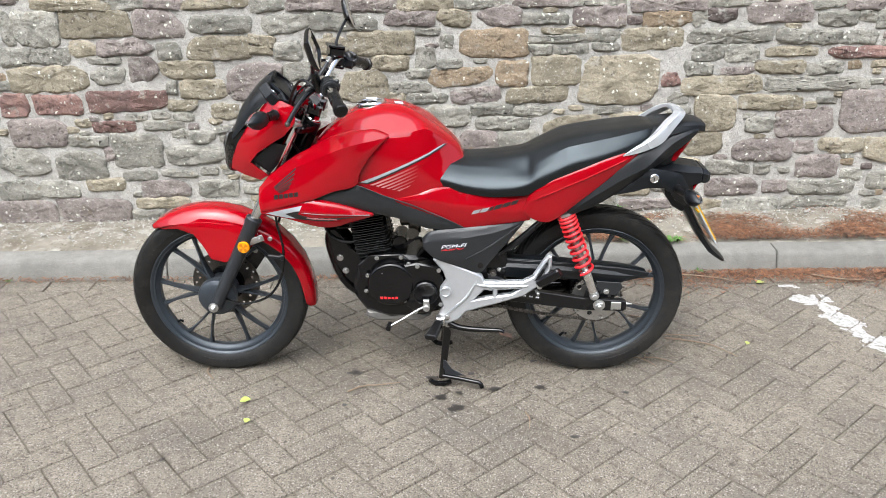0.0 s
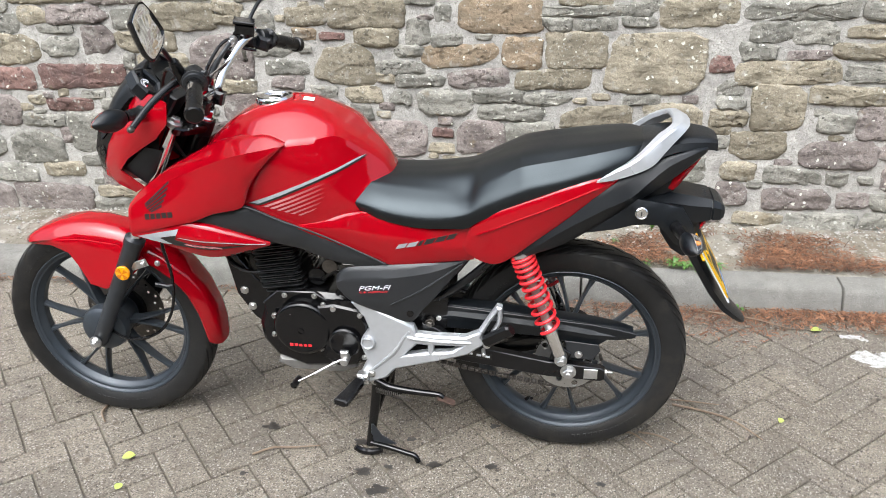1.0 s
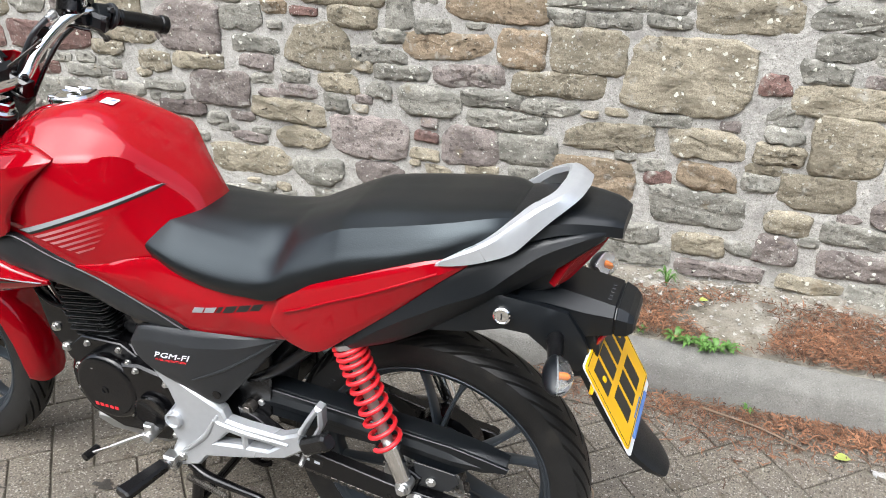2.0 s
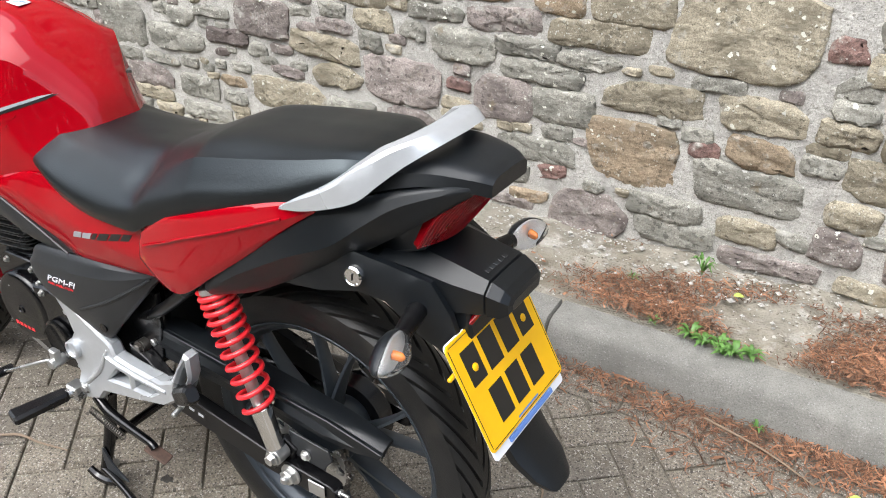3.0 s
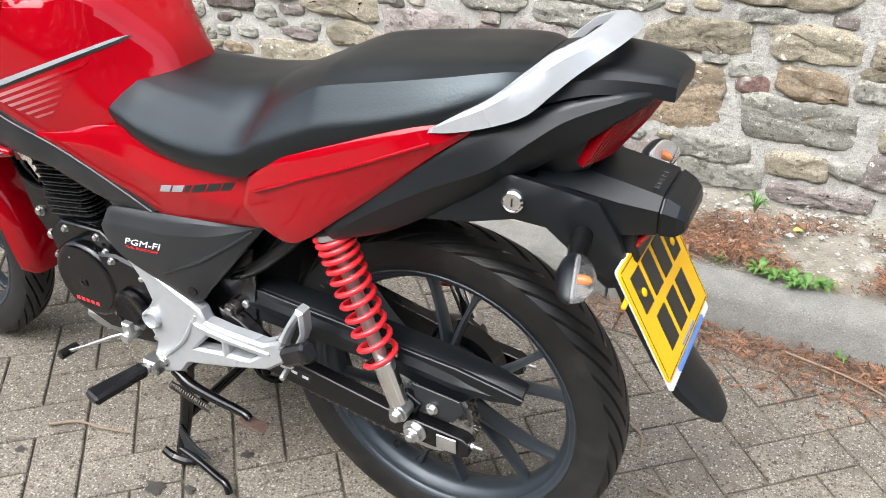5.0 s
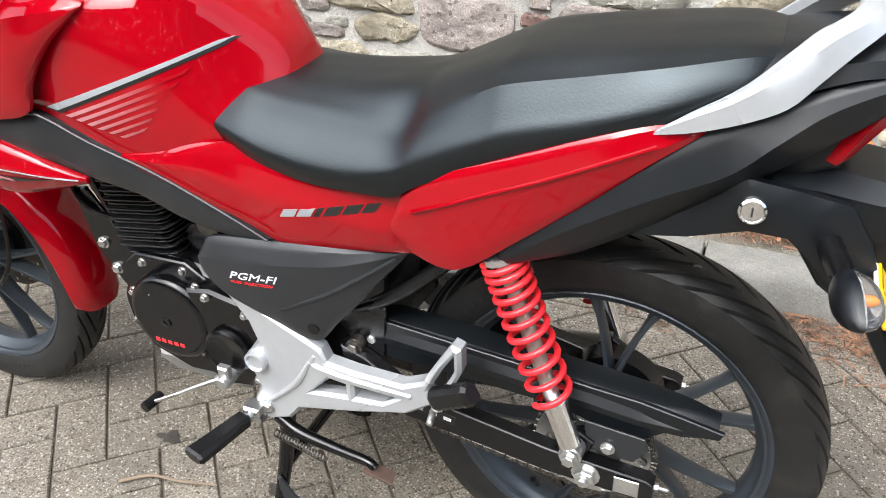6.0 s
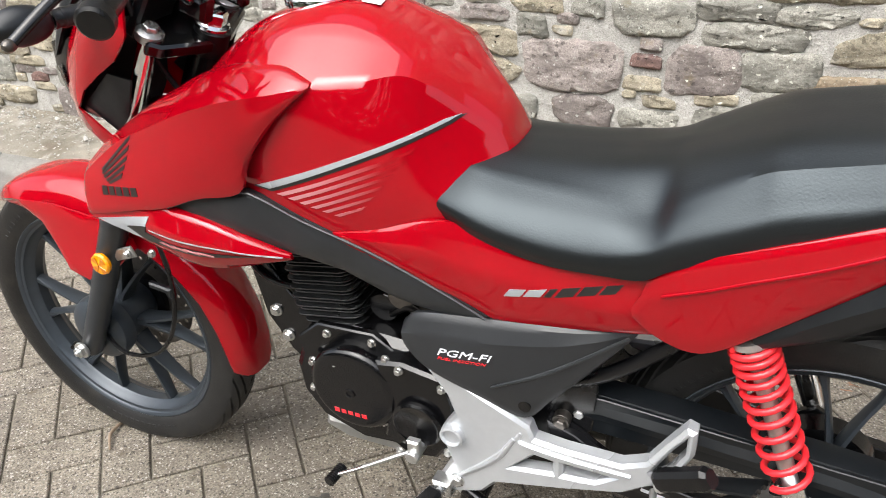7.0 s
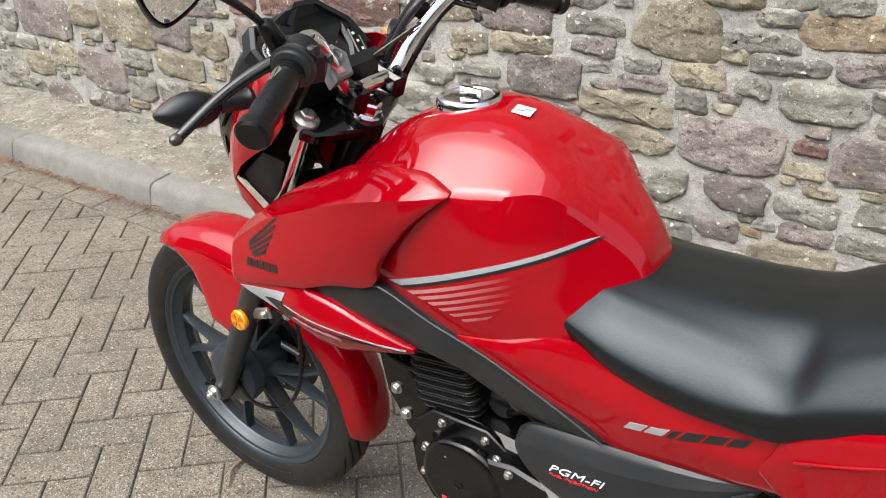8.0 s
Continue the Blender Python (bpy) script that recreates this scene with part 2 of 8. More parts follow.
mottle(PAVER, 2.2, (0.118, 0.105, 0.09), 0.5, 0.72)
mottle(PAVER, 30, (0.105, 0.09, 0.068), 0.54, 0.68)
speckle(PAVER, 240, 0.6, (0.35, 0.33, 0.295), 0, 0.34, 0.75)
speckle(PAVER, 120, 0.42, (0.38, 0.355, 0.32), 0, 0.14, 0.65)
speckle(PAVER, 190, 0.6, (0.05, 0.044, 0.038), 0, 0.42, 0.8)
speckle(PAVER, 60, 0.4, (0.05, 0.044, 0.038), 3, 0.2, 0.8)
SAND = surface("joint_sand", (0.128, 0.111, 0.086), 0.95, vary=0.3, scale=60, bump=0.8, bump_scale=300)
KERB = surface("kerb_concrete", (0.19, 0.184, 0.166), 0.9, vary=0.25, scale=22, bump=0.9, bump_scale=200, random_value=0.08, spec=0.2, grit=0.2, grit_scale=260)
mottle(KERB, 5, (0.145, 0.14, 0.126), 0.5, 0.72)
speckle(KERB, 260, 0.5, (0.3, 0.295, 0.28), 0, 0.3, 0.5)
speckle(KERB, 240, 0.5, (0.08, 0.075, 0.068), 0, 0.3, 0.45)
DIRT = surface("sandy_footway", (0.23, 0.21, 0.172), 0.95, vary=0.3, scale=22, bump=1.0, bump_scale=140, spec=0.2)
mottle(DIRT, 6, (0.14, 0.118, 0.088), 0.5, 0.68)
mottle(DIRT, 14, (0.34, 0.32, 0.28), 0.53, 0.66)
speckle(DIRT, 110, 0.55, (0.09, 0.074, 0.055), 5, 0.6, 0.8)
speckle(DIRT, 60, 0.4, (0.42, 0.4, 0.36), 6, 0.5, 0.8)
NEEDLES = surface("dry_brown_needles", (0.17, 0.082, 0.044), 0.85, vary=0.5, scale=60, island=0.75)
TWIG = surface("dry_twig_bark", (0.2, 0.145, 0.1), 0.8, vary=0.25, scale=90)
LEAF_YELLOW = surface("yellow_green_leaf", (0.33, 0.38, 0.09), 0.55, vary=0.2, scale=60)
LEAF_GREEN = surface("weed_green", (0.075, 0.17, 0.03), 0.55, vary=0.3, scale=50)
HEDGE_GREEN = surface("hedge_green", (0.035, 0.075, 0.014), 0.6, vary=0.4, scale=8)
OIL = surface("oil_stain", (0.035, 0.031, 0.027), 0.5, vary=0.4, scale=80, bump=0.5, bump_scale=330)

# worn white bay line painted over the blocks
n, l = PAVER.node_tree.nodes, PAVER.node_tree.links
place, parts_xyz, along, off, edge, worn, wornless = (n.new("ShaderNode" + k) for k in ("NewGeometry", "SeparateXYZ", "Math", "Math", "Math", "TexNoise", "Math"))
l.new(place.outputs["Position"], parts_xyz.inputs[0])
along.operation, off.operation, edge.operation, wornless.operation = "MULTIPLY_ADD", "ADD", "ABSOLUTE", "ADD"
l.new(parts_xyz.outputs["Y"], along.inputs[0])
along.inputs[1].default_value, along.inputs[2].default_value = 0.245, -2.705
l.new(along.outputs[0], off.inputs[0])
l.new(parts_xyz.outputs["X"], off.inputs[1])
l.new(off.outputs[0], edge.inputs[0])
worn.inputs["Scale"].default_value, worn.inputs["Detail"].default_value = 11, 7
l.new(place.outputs["Position"], worn.inputs["Vector"])
l.new(edge.outputs[0], wornless.inputs[0])
scaled = n.new("ShaderNodeMath")
scaled.operation = "MULTIPLY_ADD"
l.new(worn.outputs["Fac"], scaled.inputs[0])
scaled.inputs[1].default_value, scaled.inputs[2].default_value = 0.4, -0.2
l.new(scaled.outputs[0], wornless.inputs[1])
inside = n.new("ShaderNodeMath")
inside.operation = "LESS_THAN"
l.new(wornless.outputs[0], inside.inputs[0])
inside.inputs[1].default_value = 0.05
ends = n.new("ShaderNodeMath")
ends.operation = "LESS_THAN"
l.new(parts_xyz.outputs["Y"], ends.inputs[0])
ends.inputs[1].default_value = 3.56
mask = n.new("ShaderNodeMath")
mask.operation = "MULTIPLY"
l.new(inside.outputs[0], mask.inputs[0])
l.new(ends.outputs[0], mask.inputs[1])
paint = n.new("ShaderNodeMixRGB")
paint.inputs[2].default_value = (0.43, 0.43, 0.42, 1)
chips, flaked, thin = n.new("ShaderNodeTexNoise"), n.new("ShaderNodeMapRange"), n.new("ShaderNodeMath")
chips.inputs["Scale"].default_value, chips.inputs["Detail"].default_value, chips.inputs["Roughness"].default_value = 55, 6, 0.7
l.new(place.outputs["Position"], chips.inputs["Vector"])
flaked.inputs["From Min"].default_value, flaked.inputs["From Max"].default_value = 0.3, 0.56
l.new(chips.outputs["Fac"], flaked.inputs["Value"])
thin.operation = "MULTIPLY"
l.new(mask.outputs[0], thin.inputs[0])
l.new(flaked.outputs[0], thin.inputs[1])
l.new(thin.outputs[0], paint.inputs[0])
l.new(n["Principled BSDF"].inputs["Base Color"].links[0].from_socket, paint.inputs[1])
l.new(paint.outputs[0], n["Principled BSDF"].inputs["Base Color"])


# ---- shapes: each gives (vertices, faces) ----
def mesh_of(name, geo, material, smooth=True, angle=38):
    me = bpy.data.meshes.new(name)
    me.from_pydata([tuple(v) for v in geo[0]], [], geo[1])
    for m in material if isinstance(material, (list, tuple)) else [material]:
        me.materials.append(m)
    bm = bmesh.new()
    bm.from_mesh(me)
    bmesh.ops.recalc_face_normals(bm, faces=bm.faces)
    bm.to_mesh(me)
    bm.free()
    if smooth:
        me.shade_smooth()
        me.set_sharp_from_angle(angle=radians(angle))
    return me


def part(name, geo, material, parent=None, label="", angle=38):
    ob = new(name, mesh_of(name, geo, material, True, angle))
    ob.parent = parent
    return tagged(ob, label)


def join(*geos):
    v, f = [], []
    for gv, gf in geos:
        k = len(v)
        v.extend(gv)
        f.extend(tuple(i + k for i in q) for q in gf)
    return v, f


def moved(geo, m):
    return [tuple(m @ Vector(p)) for p in geo[0]], geo[1]


def mirrored(geo):
    return [(x, -y, z) for x, y, z in geo[0]], [tuple(reversed(q)) for q in geo[1]]


def rings(rows, closed=True, cap=True):
    """Skins rows of points of equal length."""
    v, f, k = [], [], len(rows[0])
    for r in rows:
        v.extend(tuple(p) for p in r)
    for i in range(len(rows) - 1):
        for j in range(k if closed else k - 1):
            a, b = i * k + j, i * k + (j + 1) % k
            f.append((a, b, b + k, a + k))
    if cap and closed:
        f.append(tuple(range(k))[::-1])
        f.append(tuple(range((len(rows) - 1) * k, len(rows) * k)))
    return v, f


def lathe(profile, base, axis, seg=24, cap=True):
    """profile: (distance along the axis, radius)."""
    base, axis = Vector(base), Vector(axis).normalized()
    u = axis.orthogonal().normalized()
    w = axis.cross(u)
    rows = [[base + axis * d + (u * math.cos(2 * math.pi * k / seg) + w * math.sin(2 * math.pi * k / seg)) * r for k in range(seg)] for d, r in profile]
    return rings(rows, True, cap)


def rod(a, b, r, r2=None, bevel=0.002, seg=16):
    a, b = Vector(a), Vector(b)
    d, r2 = (b - a).length, r if r2 is None else r2
    return lathe([(0, r - bevel), (bevel, r), (d - bevel, r2), (d, r2 - bevel)], a, b - a, seg)


def curve(points, n=8):
    """Catmull-Rom through the points."""
    p = [Vector(q) for q in points]
    p = [p[0] * 2 - p[1]] + p + [p[-1] * 2 - p[-2]]
    out = []
    for i in range(1, len(p) - 2):
        for k in range(n):
            t = k / n
            a, b, c, d = p[i - 1], p[i], p[i + 1], p[i + 2]
            out.append(0.5 * (2 * b + (c - a) * t + (2 * a - 5 * b + 4 * c - d) * t * t + (3 * b - a - 3 * c + d) * t ** 3))
    return out + [p[-2]]


def tube(points, r, seg=10, n=8, flat=1.0, up=None):
    """A round bar along a curve; r may be a list along the points; flat squeezes it across `up`."""
    path = curve(points, n) if n > 1 else [Vector(p) for p in points]
    rs = r if isinstance(r, (list, tuple)) else [r] * len(points)
    rows, u = [], None
    for i, p in enumerate(path):
        d = (path[min(i + 1, len(path) - 1)] - path[max(i - 1, 0)]).normalized()
        if u is None:
            u = Vector(up) if up else d.orthogonal()
        u = (u - d * u.dot(d)).normalized()
        w = d.cross(u)
        s = i / (len(path) - 1) * (len(rs) - 1)
        k = min(int(s), len(rs) - 2) if len(rs) > 1 else 0
        rad = rs[k] + (rs[min(k + 1, len(rs) - 1)] - rs[k]) * (s - k)
        rows.append([p + (u * math.cos(a) * flat + w * math.sin(a)) * rad for a in (2 * math.pi * j / seg for j in range(seg))])
    return rings(rows)


def inset_loop(loop, d):
    """Moves a loop of 2D points inward (for an anticlockwise one) by d."""
    out, n = [], len(loop)
    for i in range(n):
        a, b, c = Vector(loop[i - 1]), Vector(loop[i]), Vector(loop[(i + 1) % n])
        e1, e2 = (b - a).normalized(), (c - b).normalized()
        n1, n2 = Vector((-e1.y, e1.x)), Vector((-e2.y, e2.x))
        m = (n1 + n2)
        m = m.normalized() if m.length > 1e-6 else n1
        out.append(tuple(b + m * d / max(0.45, m.dot(n1))))
    return out


def ccw(loop):
    s = sum(a[0] * b[1] - b[0] * a[1] for a, b in zip(loop, loop[1:] + loop[:1]))
    return list(loop) if s > 0 else list(loop)[::-1]


def prism(loop, y0, y1, bevel=0.002, holes=()):
    """A plate: the outline (x, z) between the depths y0 and y1, with bevelled rims and holes through it."""
    from mathutils.geometry import tessellate_polygon
    loops = [ccw(list(loop))] + [ccw(list(h))[::-1] for h in holes]
    v, f = [], []
    s = 1 if y1 > y0 else -1
    layers = [(y0, bevel), (y0 + s * bevel, 0), (y1 - s * bevel, 0), (y1, bevel)]
    starts = []
    for y, d in layers:
        starts.append(len(v))
        for lp in loops:
            v.extend((x, y, z) for x, z in inset_loop(lp, d))
    for k in range(3):
        o = 0
        for lp in loops:
            m = len(lp)
            for i in range(m):
                a, b = o + i, o + (i + 1) % m
                f.append((starts[k] + a, starts[k] + b, starts[k + 1] + b, starts[k + 1] + a))
            o += m
    flat = [[Vector((x, z, 0)) for x, z in inset_loop(lp, bevel)] for lp in loops]
    for tri in tessellate_polygon(flat):
        f.append(tuple(starts[0] + i for i in tri))
        f.append(tuple(starts[3] + i for i in reversed(tri)))
    return v, f


def block(centre, size, bevel=0.003, turn=(0, 0, 0)):
    x, y, z = (s / 2 for s in size)
    g = prism([(-x, -z), (x, -z), (x, z), (-x, z)], -y, y, bevel)
    return moved(g, pose(*centre, *turn))


def bolt(at, axis, r=0.007, h=0.006, washer=True):
    """A hexagon head on its washer."""
    at, axis = Vector(at), Vector(axis).normalized()
    g = lathe([(0, r), (h * 0.85, r), (h, r * 0.85)], at, axis, 6)
    return join(g, lathe([(-0.001, r * 1.35), (0.0012, r * 1.35)], at, axis, 16)) if washer else g


def spline_grid(table, nu, nv, sharp=()):
    """A finer grid from rows of control points; columns named in sharp stay creases."""
    t = np.array(table, float)

    def cr(a, n):
        a = np.concatenate([2 * a[:1] - a[1:2], a, 2 * a[-1:] - a[-2:-1]])
        out = []
        for i in range(1, len(a) - 2):
            for k in range(n):
                s = k / n
                out.append(0.5 * (2 * a[i] + (a[i + 1] - a[i - 1]) * s + (2 * a[i - 1] - 5 * a[i] + 4 * a[i + 1] - a[i + 2]) * s * s + (3 * a[i] - a[i - 1] - 3 * a[i + 1] + a[i + 2]) * s ** 3))
        out.append(a[-2])
        return np.array(out)
    t = cr(t, nu)
    t = t.transpose(1, 0, 2)
    cuts = [0, *sharp, len(t) - 1]
    pieces = []
    for a, b in zip(cuts, cuts[1:]):
        piece = cr(t[a:b + 1], nv)
        pieces.append(piece if b == cuts[-1] else piece[:-1])
    return np.concatenate(pieces).transpose(1, 0, 2)


def shell(sections, nu=6, nv=4, sharp=()):
    """A body symmetric about y = 0: sections (x, [(half width, z) from the crown down]); closed below and at both ends."""
    table = [[(x, y, z) for y, z in half] for x, half in sections]
    g = spline_grid(table, nu, nv, sharp)
    rows = []
    for r in g:
        left = [(x, -max(y, 0), z) for x, y, z in r[::-1]]
        right = [(x, max(y, 0), z) for x, y, z in r[1:]]
        rows.append(left + right)
    return rings(rows, True, True)


def inside_loop(p, loop):
    c, n = False, len(loop)
    for i in range(n):
        (x1, y1), (x2, y2) = loop[i - 1], loop[i]
        if (y1 > p[1]) != (y2 > p[1]) and p[0] < (x2 - x1) * (p[1] - y1) / (y2 - y1) + x1:
            c = not c
    return c


def panel(outline, inner=(), soft=5, res=0.013, thick=0.005, roll=0.003):
    """A body panel of the left side: its outline and inner points as (x, z, distance from the middle plane); faceted, then softened."""
    from mathutils.geometry import delaunay_2d_cdt
    ctrl = list(outline) + list(inner)
    k = len(outline)
    loop = [(p[0], p[1]) for p in outline]
    c = delaunay_2d_cdt([Vector(p[:2]) for p in ctrl], [(i, (i + 1) % k) for i in range(k)], [], 1, 1e-5)
    cv, cf, src = c[0], c[2], c[3]
    cy = [ctrl[s[0]][2] if s else 0.1 for s in src]
    tris = [t for t in cf if len(t) == 3]

    def depth(p):
        best, val = 1e9, 0
        for t in tris:
            (ax, ay), (bx, by), (qx, qy) = cv[t[0]], cv[t[1]], cv[t[2]]
            d = (by - qy) * (ax - qx) + (qx - bx) * (ay - qy)
            if abs(d) < 1e-12:
                continue
            u = ((by - qy) * (p[0] - qx) + (qx - bx) * (p[1] - qy)) / d
            w = ((qy - ay) * (p[0] - qx) + (ax - qx) * (p[1] - qy)) / d
            out = max(0, -u, -w, u + w - 1)
            if out < best:
                best, val = out, u * cy[t[0]] + w * cy[t[1]] + (1 - u - w) * cy[t[2]]
        return val
    rim = []
    for i in range(k):
        a, b = Vector(loop[i]), Vector(loop[(i + 1) % k])
        m = max(1, round((b - a).length / res))
        rim += [tuple(a + (b - a) * j / m) for j in range(m)]
    xs, zs = [p[0] for p in loop], [p[1] for p in loop]
    pts, z, row = [], min(zs) + res * 0.5, 0
    while z < max(zs):
        x = min(xs) + (res * 0.5 if row % 2 else 0)
        while x < max(xs):
            if inside_loop((x, z), loop) and min((x - r[0]) ** 2 + (z - r[1]) ** 2 for r in rim) > (res * 0.62) ** 2:
                pts.append((x, z))
            x += res
        z += res * 0.866
        row += 1
    m = len(rim)
    f = delaunay_2d_cdt([Vector(p) for p in rim + pts], [(i, (i + 1) % m) for i in range(m)], [], 1, 1e-6)
    fv, ff = [tuple(p) for p in f[0]], [t for t in f[2]]
    onrim = [bool(s) and s[0] < m for s in f[3]]
    y = np.array([depth(p) for p in fv])
    near = [set() for _ in fv]
    for t in ff:
        for a, b in zip(t, t[1:] + t[:1]):
            near[a].add(b), near[b].add(a)
    for _ in range(soft):
        y2 = y.copy()
        for i, q in enumerate(near):
            if not onrim[i] and q:
                y2[i] = 0.4 * y[i] + 0.6 * np.mean(y[list(q)])
        y = y2
    n = len(fv)
    v = [(p[0], -(y[i] - (roll if onrim[i] else 0)), p[1]) for i, p in enumerate(fv)]
    v += [(p[0], -(y[i] - thick - (roll if onrim[i] else 0)), p[1]) for i, p in enumerate(fv)]
    faces = list(ff) + [tuple(i + n for i in reversed(t)) for t in ff]
    count = {}
    for t in ff:
        for a, b in zip(t, t[1:] + t[:1]):
            count[(a, b)] = 1
    faces += [(b, a, a + n, b + n) for a, b in count if (b, a) not in count]
    return v, faces


def sheet(stations, sharp=(), nu=6, nv=5, thick=0.005, roll=0.003):
    """A body panel of the left side from stations along x: each a list of (x, z, distance from the middle plane) from the top edge down; columns in sharp stay creases."""
    g = spline_grid([[(x, y, z) for x, z, y in row] for row in stations], nu, nv, sharp)
    a, b = g.shape[:2]
    v, f = [], []
    for d in (0.0, thick):
        for i in range(a):
            for j in range(b):
                x, y, z = g[i, j]
                edge = roll if i in (0, a - 1) or j in (0, b - 1) else 0
                v.append((x, -(y - d - edge), z))
    n = a * b
    for i in range(a - 1):
        for j in range(b - 1):
            q = (i * b + j, i * b + j + 1, (i + 1) * b + j + 1, (i + 1) * b + j)
            f += [q, tuple(k + n for k in reversed(q))]
    loop = [j for j in range(b)] + [i * b + b - 1 for i in range(1, a)] + [(a - 1) * b + j for j in range(b - 2, -1, -1)] + [i * b for i in range(a - 2, 0, -1)]
    for p, q in zip(loop, loop[1:] + loop[:1]):
        f.append((p, q, q + n, p + n))
    return v, f


def lettering(text, size, deep=0.0004):
    """Flat letters in the x-z plane, from the origin to the right, as (vertices, faces)."""
    cu = bpy.data.curves.new("letters", "FONT")
    cu.body, cu.size, cu.extrude, cu.resolution_u = text, size, deep, 2
    ob = bpy.data.objects.new("letters", cu)
    scene.collection.objects.link(ob)
    me = ob.to_mesh()
    v = [(p.co.x, -p.co.z, p.co.y) for p in me.vertices]
    f = [tuple(q.vertices) for q in me.polygons]
    ob.to_mesh_clear()
    bpy.data.objects.remove(ob)
    bpy.data.curves.remove(cu)
    return v, f


# ---- the setting ----
KERB_Y, KERB_SLOPE = 3.735, -0.0175     # front line of the kerb: y at x = 0, and its slope


def kerb_front(x):
    return KERB_Y + KERB_SLOPE * x


def grid_sheet(x0, x1, y0, y1, step, height):
    nx, ny = int(round((x1 - x0) / step)) + 1, int(round((y1 - y0) / step)) + 1
    v = [(x0 + (x1 - x0) * i / (nx - 1), y0 + (y1 - y0) * j / (ny - 1)) for j in range(ny) for i in range(nx)]
    v = [(x, y, height(x, y)) for x, y in v]
    f = [(j * nx + i, j * nx + i + 1, (j + 1) * nx + i + 1, (j + 1) * nx + i) for j in range(ny - 1) for i in range(nx - 1)]
    return v, f


ground = tagged(part("ground", rings([[(x, y, -0.007) for x, y in ((-70, -70), (70, -70), (70, 70), (-70, 70))], [(x, y, -0.3) for x, y in ((-70, -70), (70, -70), (70, 70), (-70, 70))]]), SAND), "dark sandy bedding between and beyond the paving blocks", "ground", kind="structure")

WALL_Y, WALL_TOP, WALL_X0, WALL_X1 = 4.25, 4.2, -6.5, 6.5


def wall_face(x, z):
    return WALL_Y - 0.001 + 0.005 * (noise.noise((x * 3, z * 3, 1)) + 0.6 * noise.noise((x * 9, z * 9, 4)) + 0.3 * noise.noise((x * 24, z * 24, 7)))


wv, wf = grid_sheet(WALL_X0, WALL_X1, -0.05, WALL_TOP, 0.02, wall_face)
wv = [(x, y, z) for x, z, y in wv]
k0 = len(wv)
wv += [(WALL_X0, 4.8, -0.05), (WALL_X1, 4.8, -0.05), (WALL_X1, 4.8, WALL_TOP), (WALL_X0, 4.8, WALL_TOP)]
nx = int(round((WALL_X1 - WALL_X0) / 0.02)) + 1
ny = k0 // nx
wf += [(k0, k0 + 1, k0 + 2, k0 + 3), tuple(range(k0 - nx, k0)) + (k0 + 2, k0 + 3), tuple(range(nx))[::-1] + (k0, k0 + 1), tuple(j * nx for j in range(ny))[::-1] + (k0 + 3, k0), tuple(j * nx + nx - 1 for j in range(ny)) + (k0 + 2, k0 + 1)]
wall = tagged(part("wall_north", (wv, wf), MORTAR, angle=60), "old rubble stone wall with pale lime mortar", "wall", kind="structure")

footway = tagged(part("footway", (lambda g: (g[0], g[1]))(grid_sheet(-6.0, 6.0, 0.0, 1.0, 0.025, lambda x, y: 0)), DIRT, angle=60), "narrow sandy footway strip with debris along the wall", "pavement", kind="structure")
me = footway.data
for vert in me.vertices:
    x, s = vert.co.x, vert.co.y
    y0 = kerb_front(x) + 0.115
    y = y0 + (4.30 - y0) * s
    bumps = 0.012 * noise.noise((x * 5, y * 5, 2)) + 0.007 * noise.noise((x * 16, y * 16, 3)) + 0.004 * noise.noise((x * 45, y * 45, 5))
    vert.co = (x, y, 0.078 + min(1, s * 4) * (0.012 + bumps * (0.6 + 1.6 * max(0, min(1, (x - 0.4))))) + 0.012 * s)

kerb = tagged(new("kerb"), "weathered concrete kerb of half-battered units", "kerb", kind="structure")
kerb_profile = [(0.0, -0.1), (0.004, 0.0), (0.018, 0.066), (0.026, 0.08), (0.04, 0.088), (0.122, 0.092), (0.125, 0.089), (0.125, -0.1)]
kerb.location, kerb.rotation_euler = (0, KERB_Y, 0), (0, 0, math.atan(KERB_SLOPE))


def kerb_stone(length):
    rows = []
    for x, d in ((0.003, 0.003), (0.006, 0.0), (length - 0.006, 0.0), (length - 0.003, 0.003)):
        rows.append([(x, p[0] + (d if p[0] < 0.06 else -d), p[1] - (d if p[1] > 0 else 0)) for p in kerb_profile])
    for k in range(1, 12):
        x = 0.006 + (length - 0.012) * k / 12
        rows.insert(1 + k, [(x, p[0] + 0.0025 * noise.noise((x * 9, p[0] * 20, p[1] * 20)), p[1] + 0.002 * noise.noise((x * 12, p[0] * 30, 5))) for p in kerb_profile])
    return rings(rows)


stone_mesh = mesh_of("kerb_stone", kerb_stone(0.915), KERB)
for k in range(-6, 6):
    ob = new("kerb_stone", stone_mesh)
    ob.parent, ob.location, ob.rotation_euler = kerb, (0.915 * k, random.uniform(-0.003, 0.003), random.uniform(-0.003, 0.002)), (0, 0, random.uniform(-0.002, 0.002))


# ---- the motorcycle: x to its rear, y to its right side, z up; the rear axle over the origin ----
bike = tagged(new("motorcycle"), "red naked motorcycle with black seat standing on its centre stand", "motorcycle")
bike.location, bike.rotation_euler = (0.836, 2.930, 0.0), (0, 0, radians(-2.2))
WHEEL_R = 0.306


def both(name, geo, material, parent=bike, label="", angle=38):
    """The left part and its mirror image on the right."""
    a = part(name, geo, material, parent, label, angle)
    b = part(name, mirrored(geo), material, parent, label, angle)
    return a, b


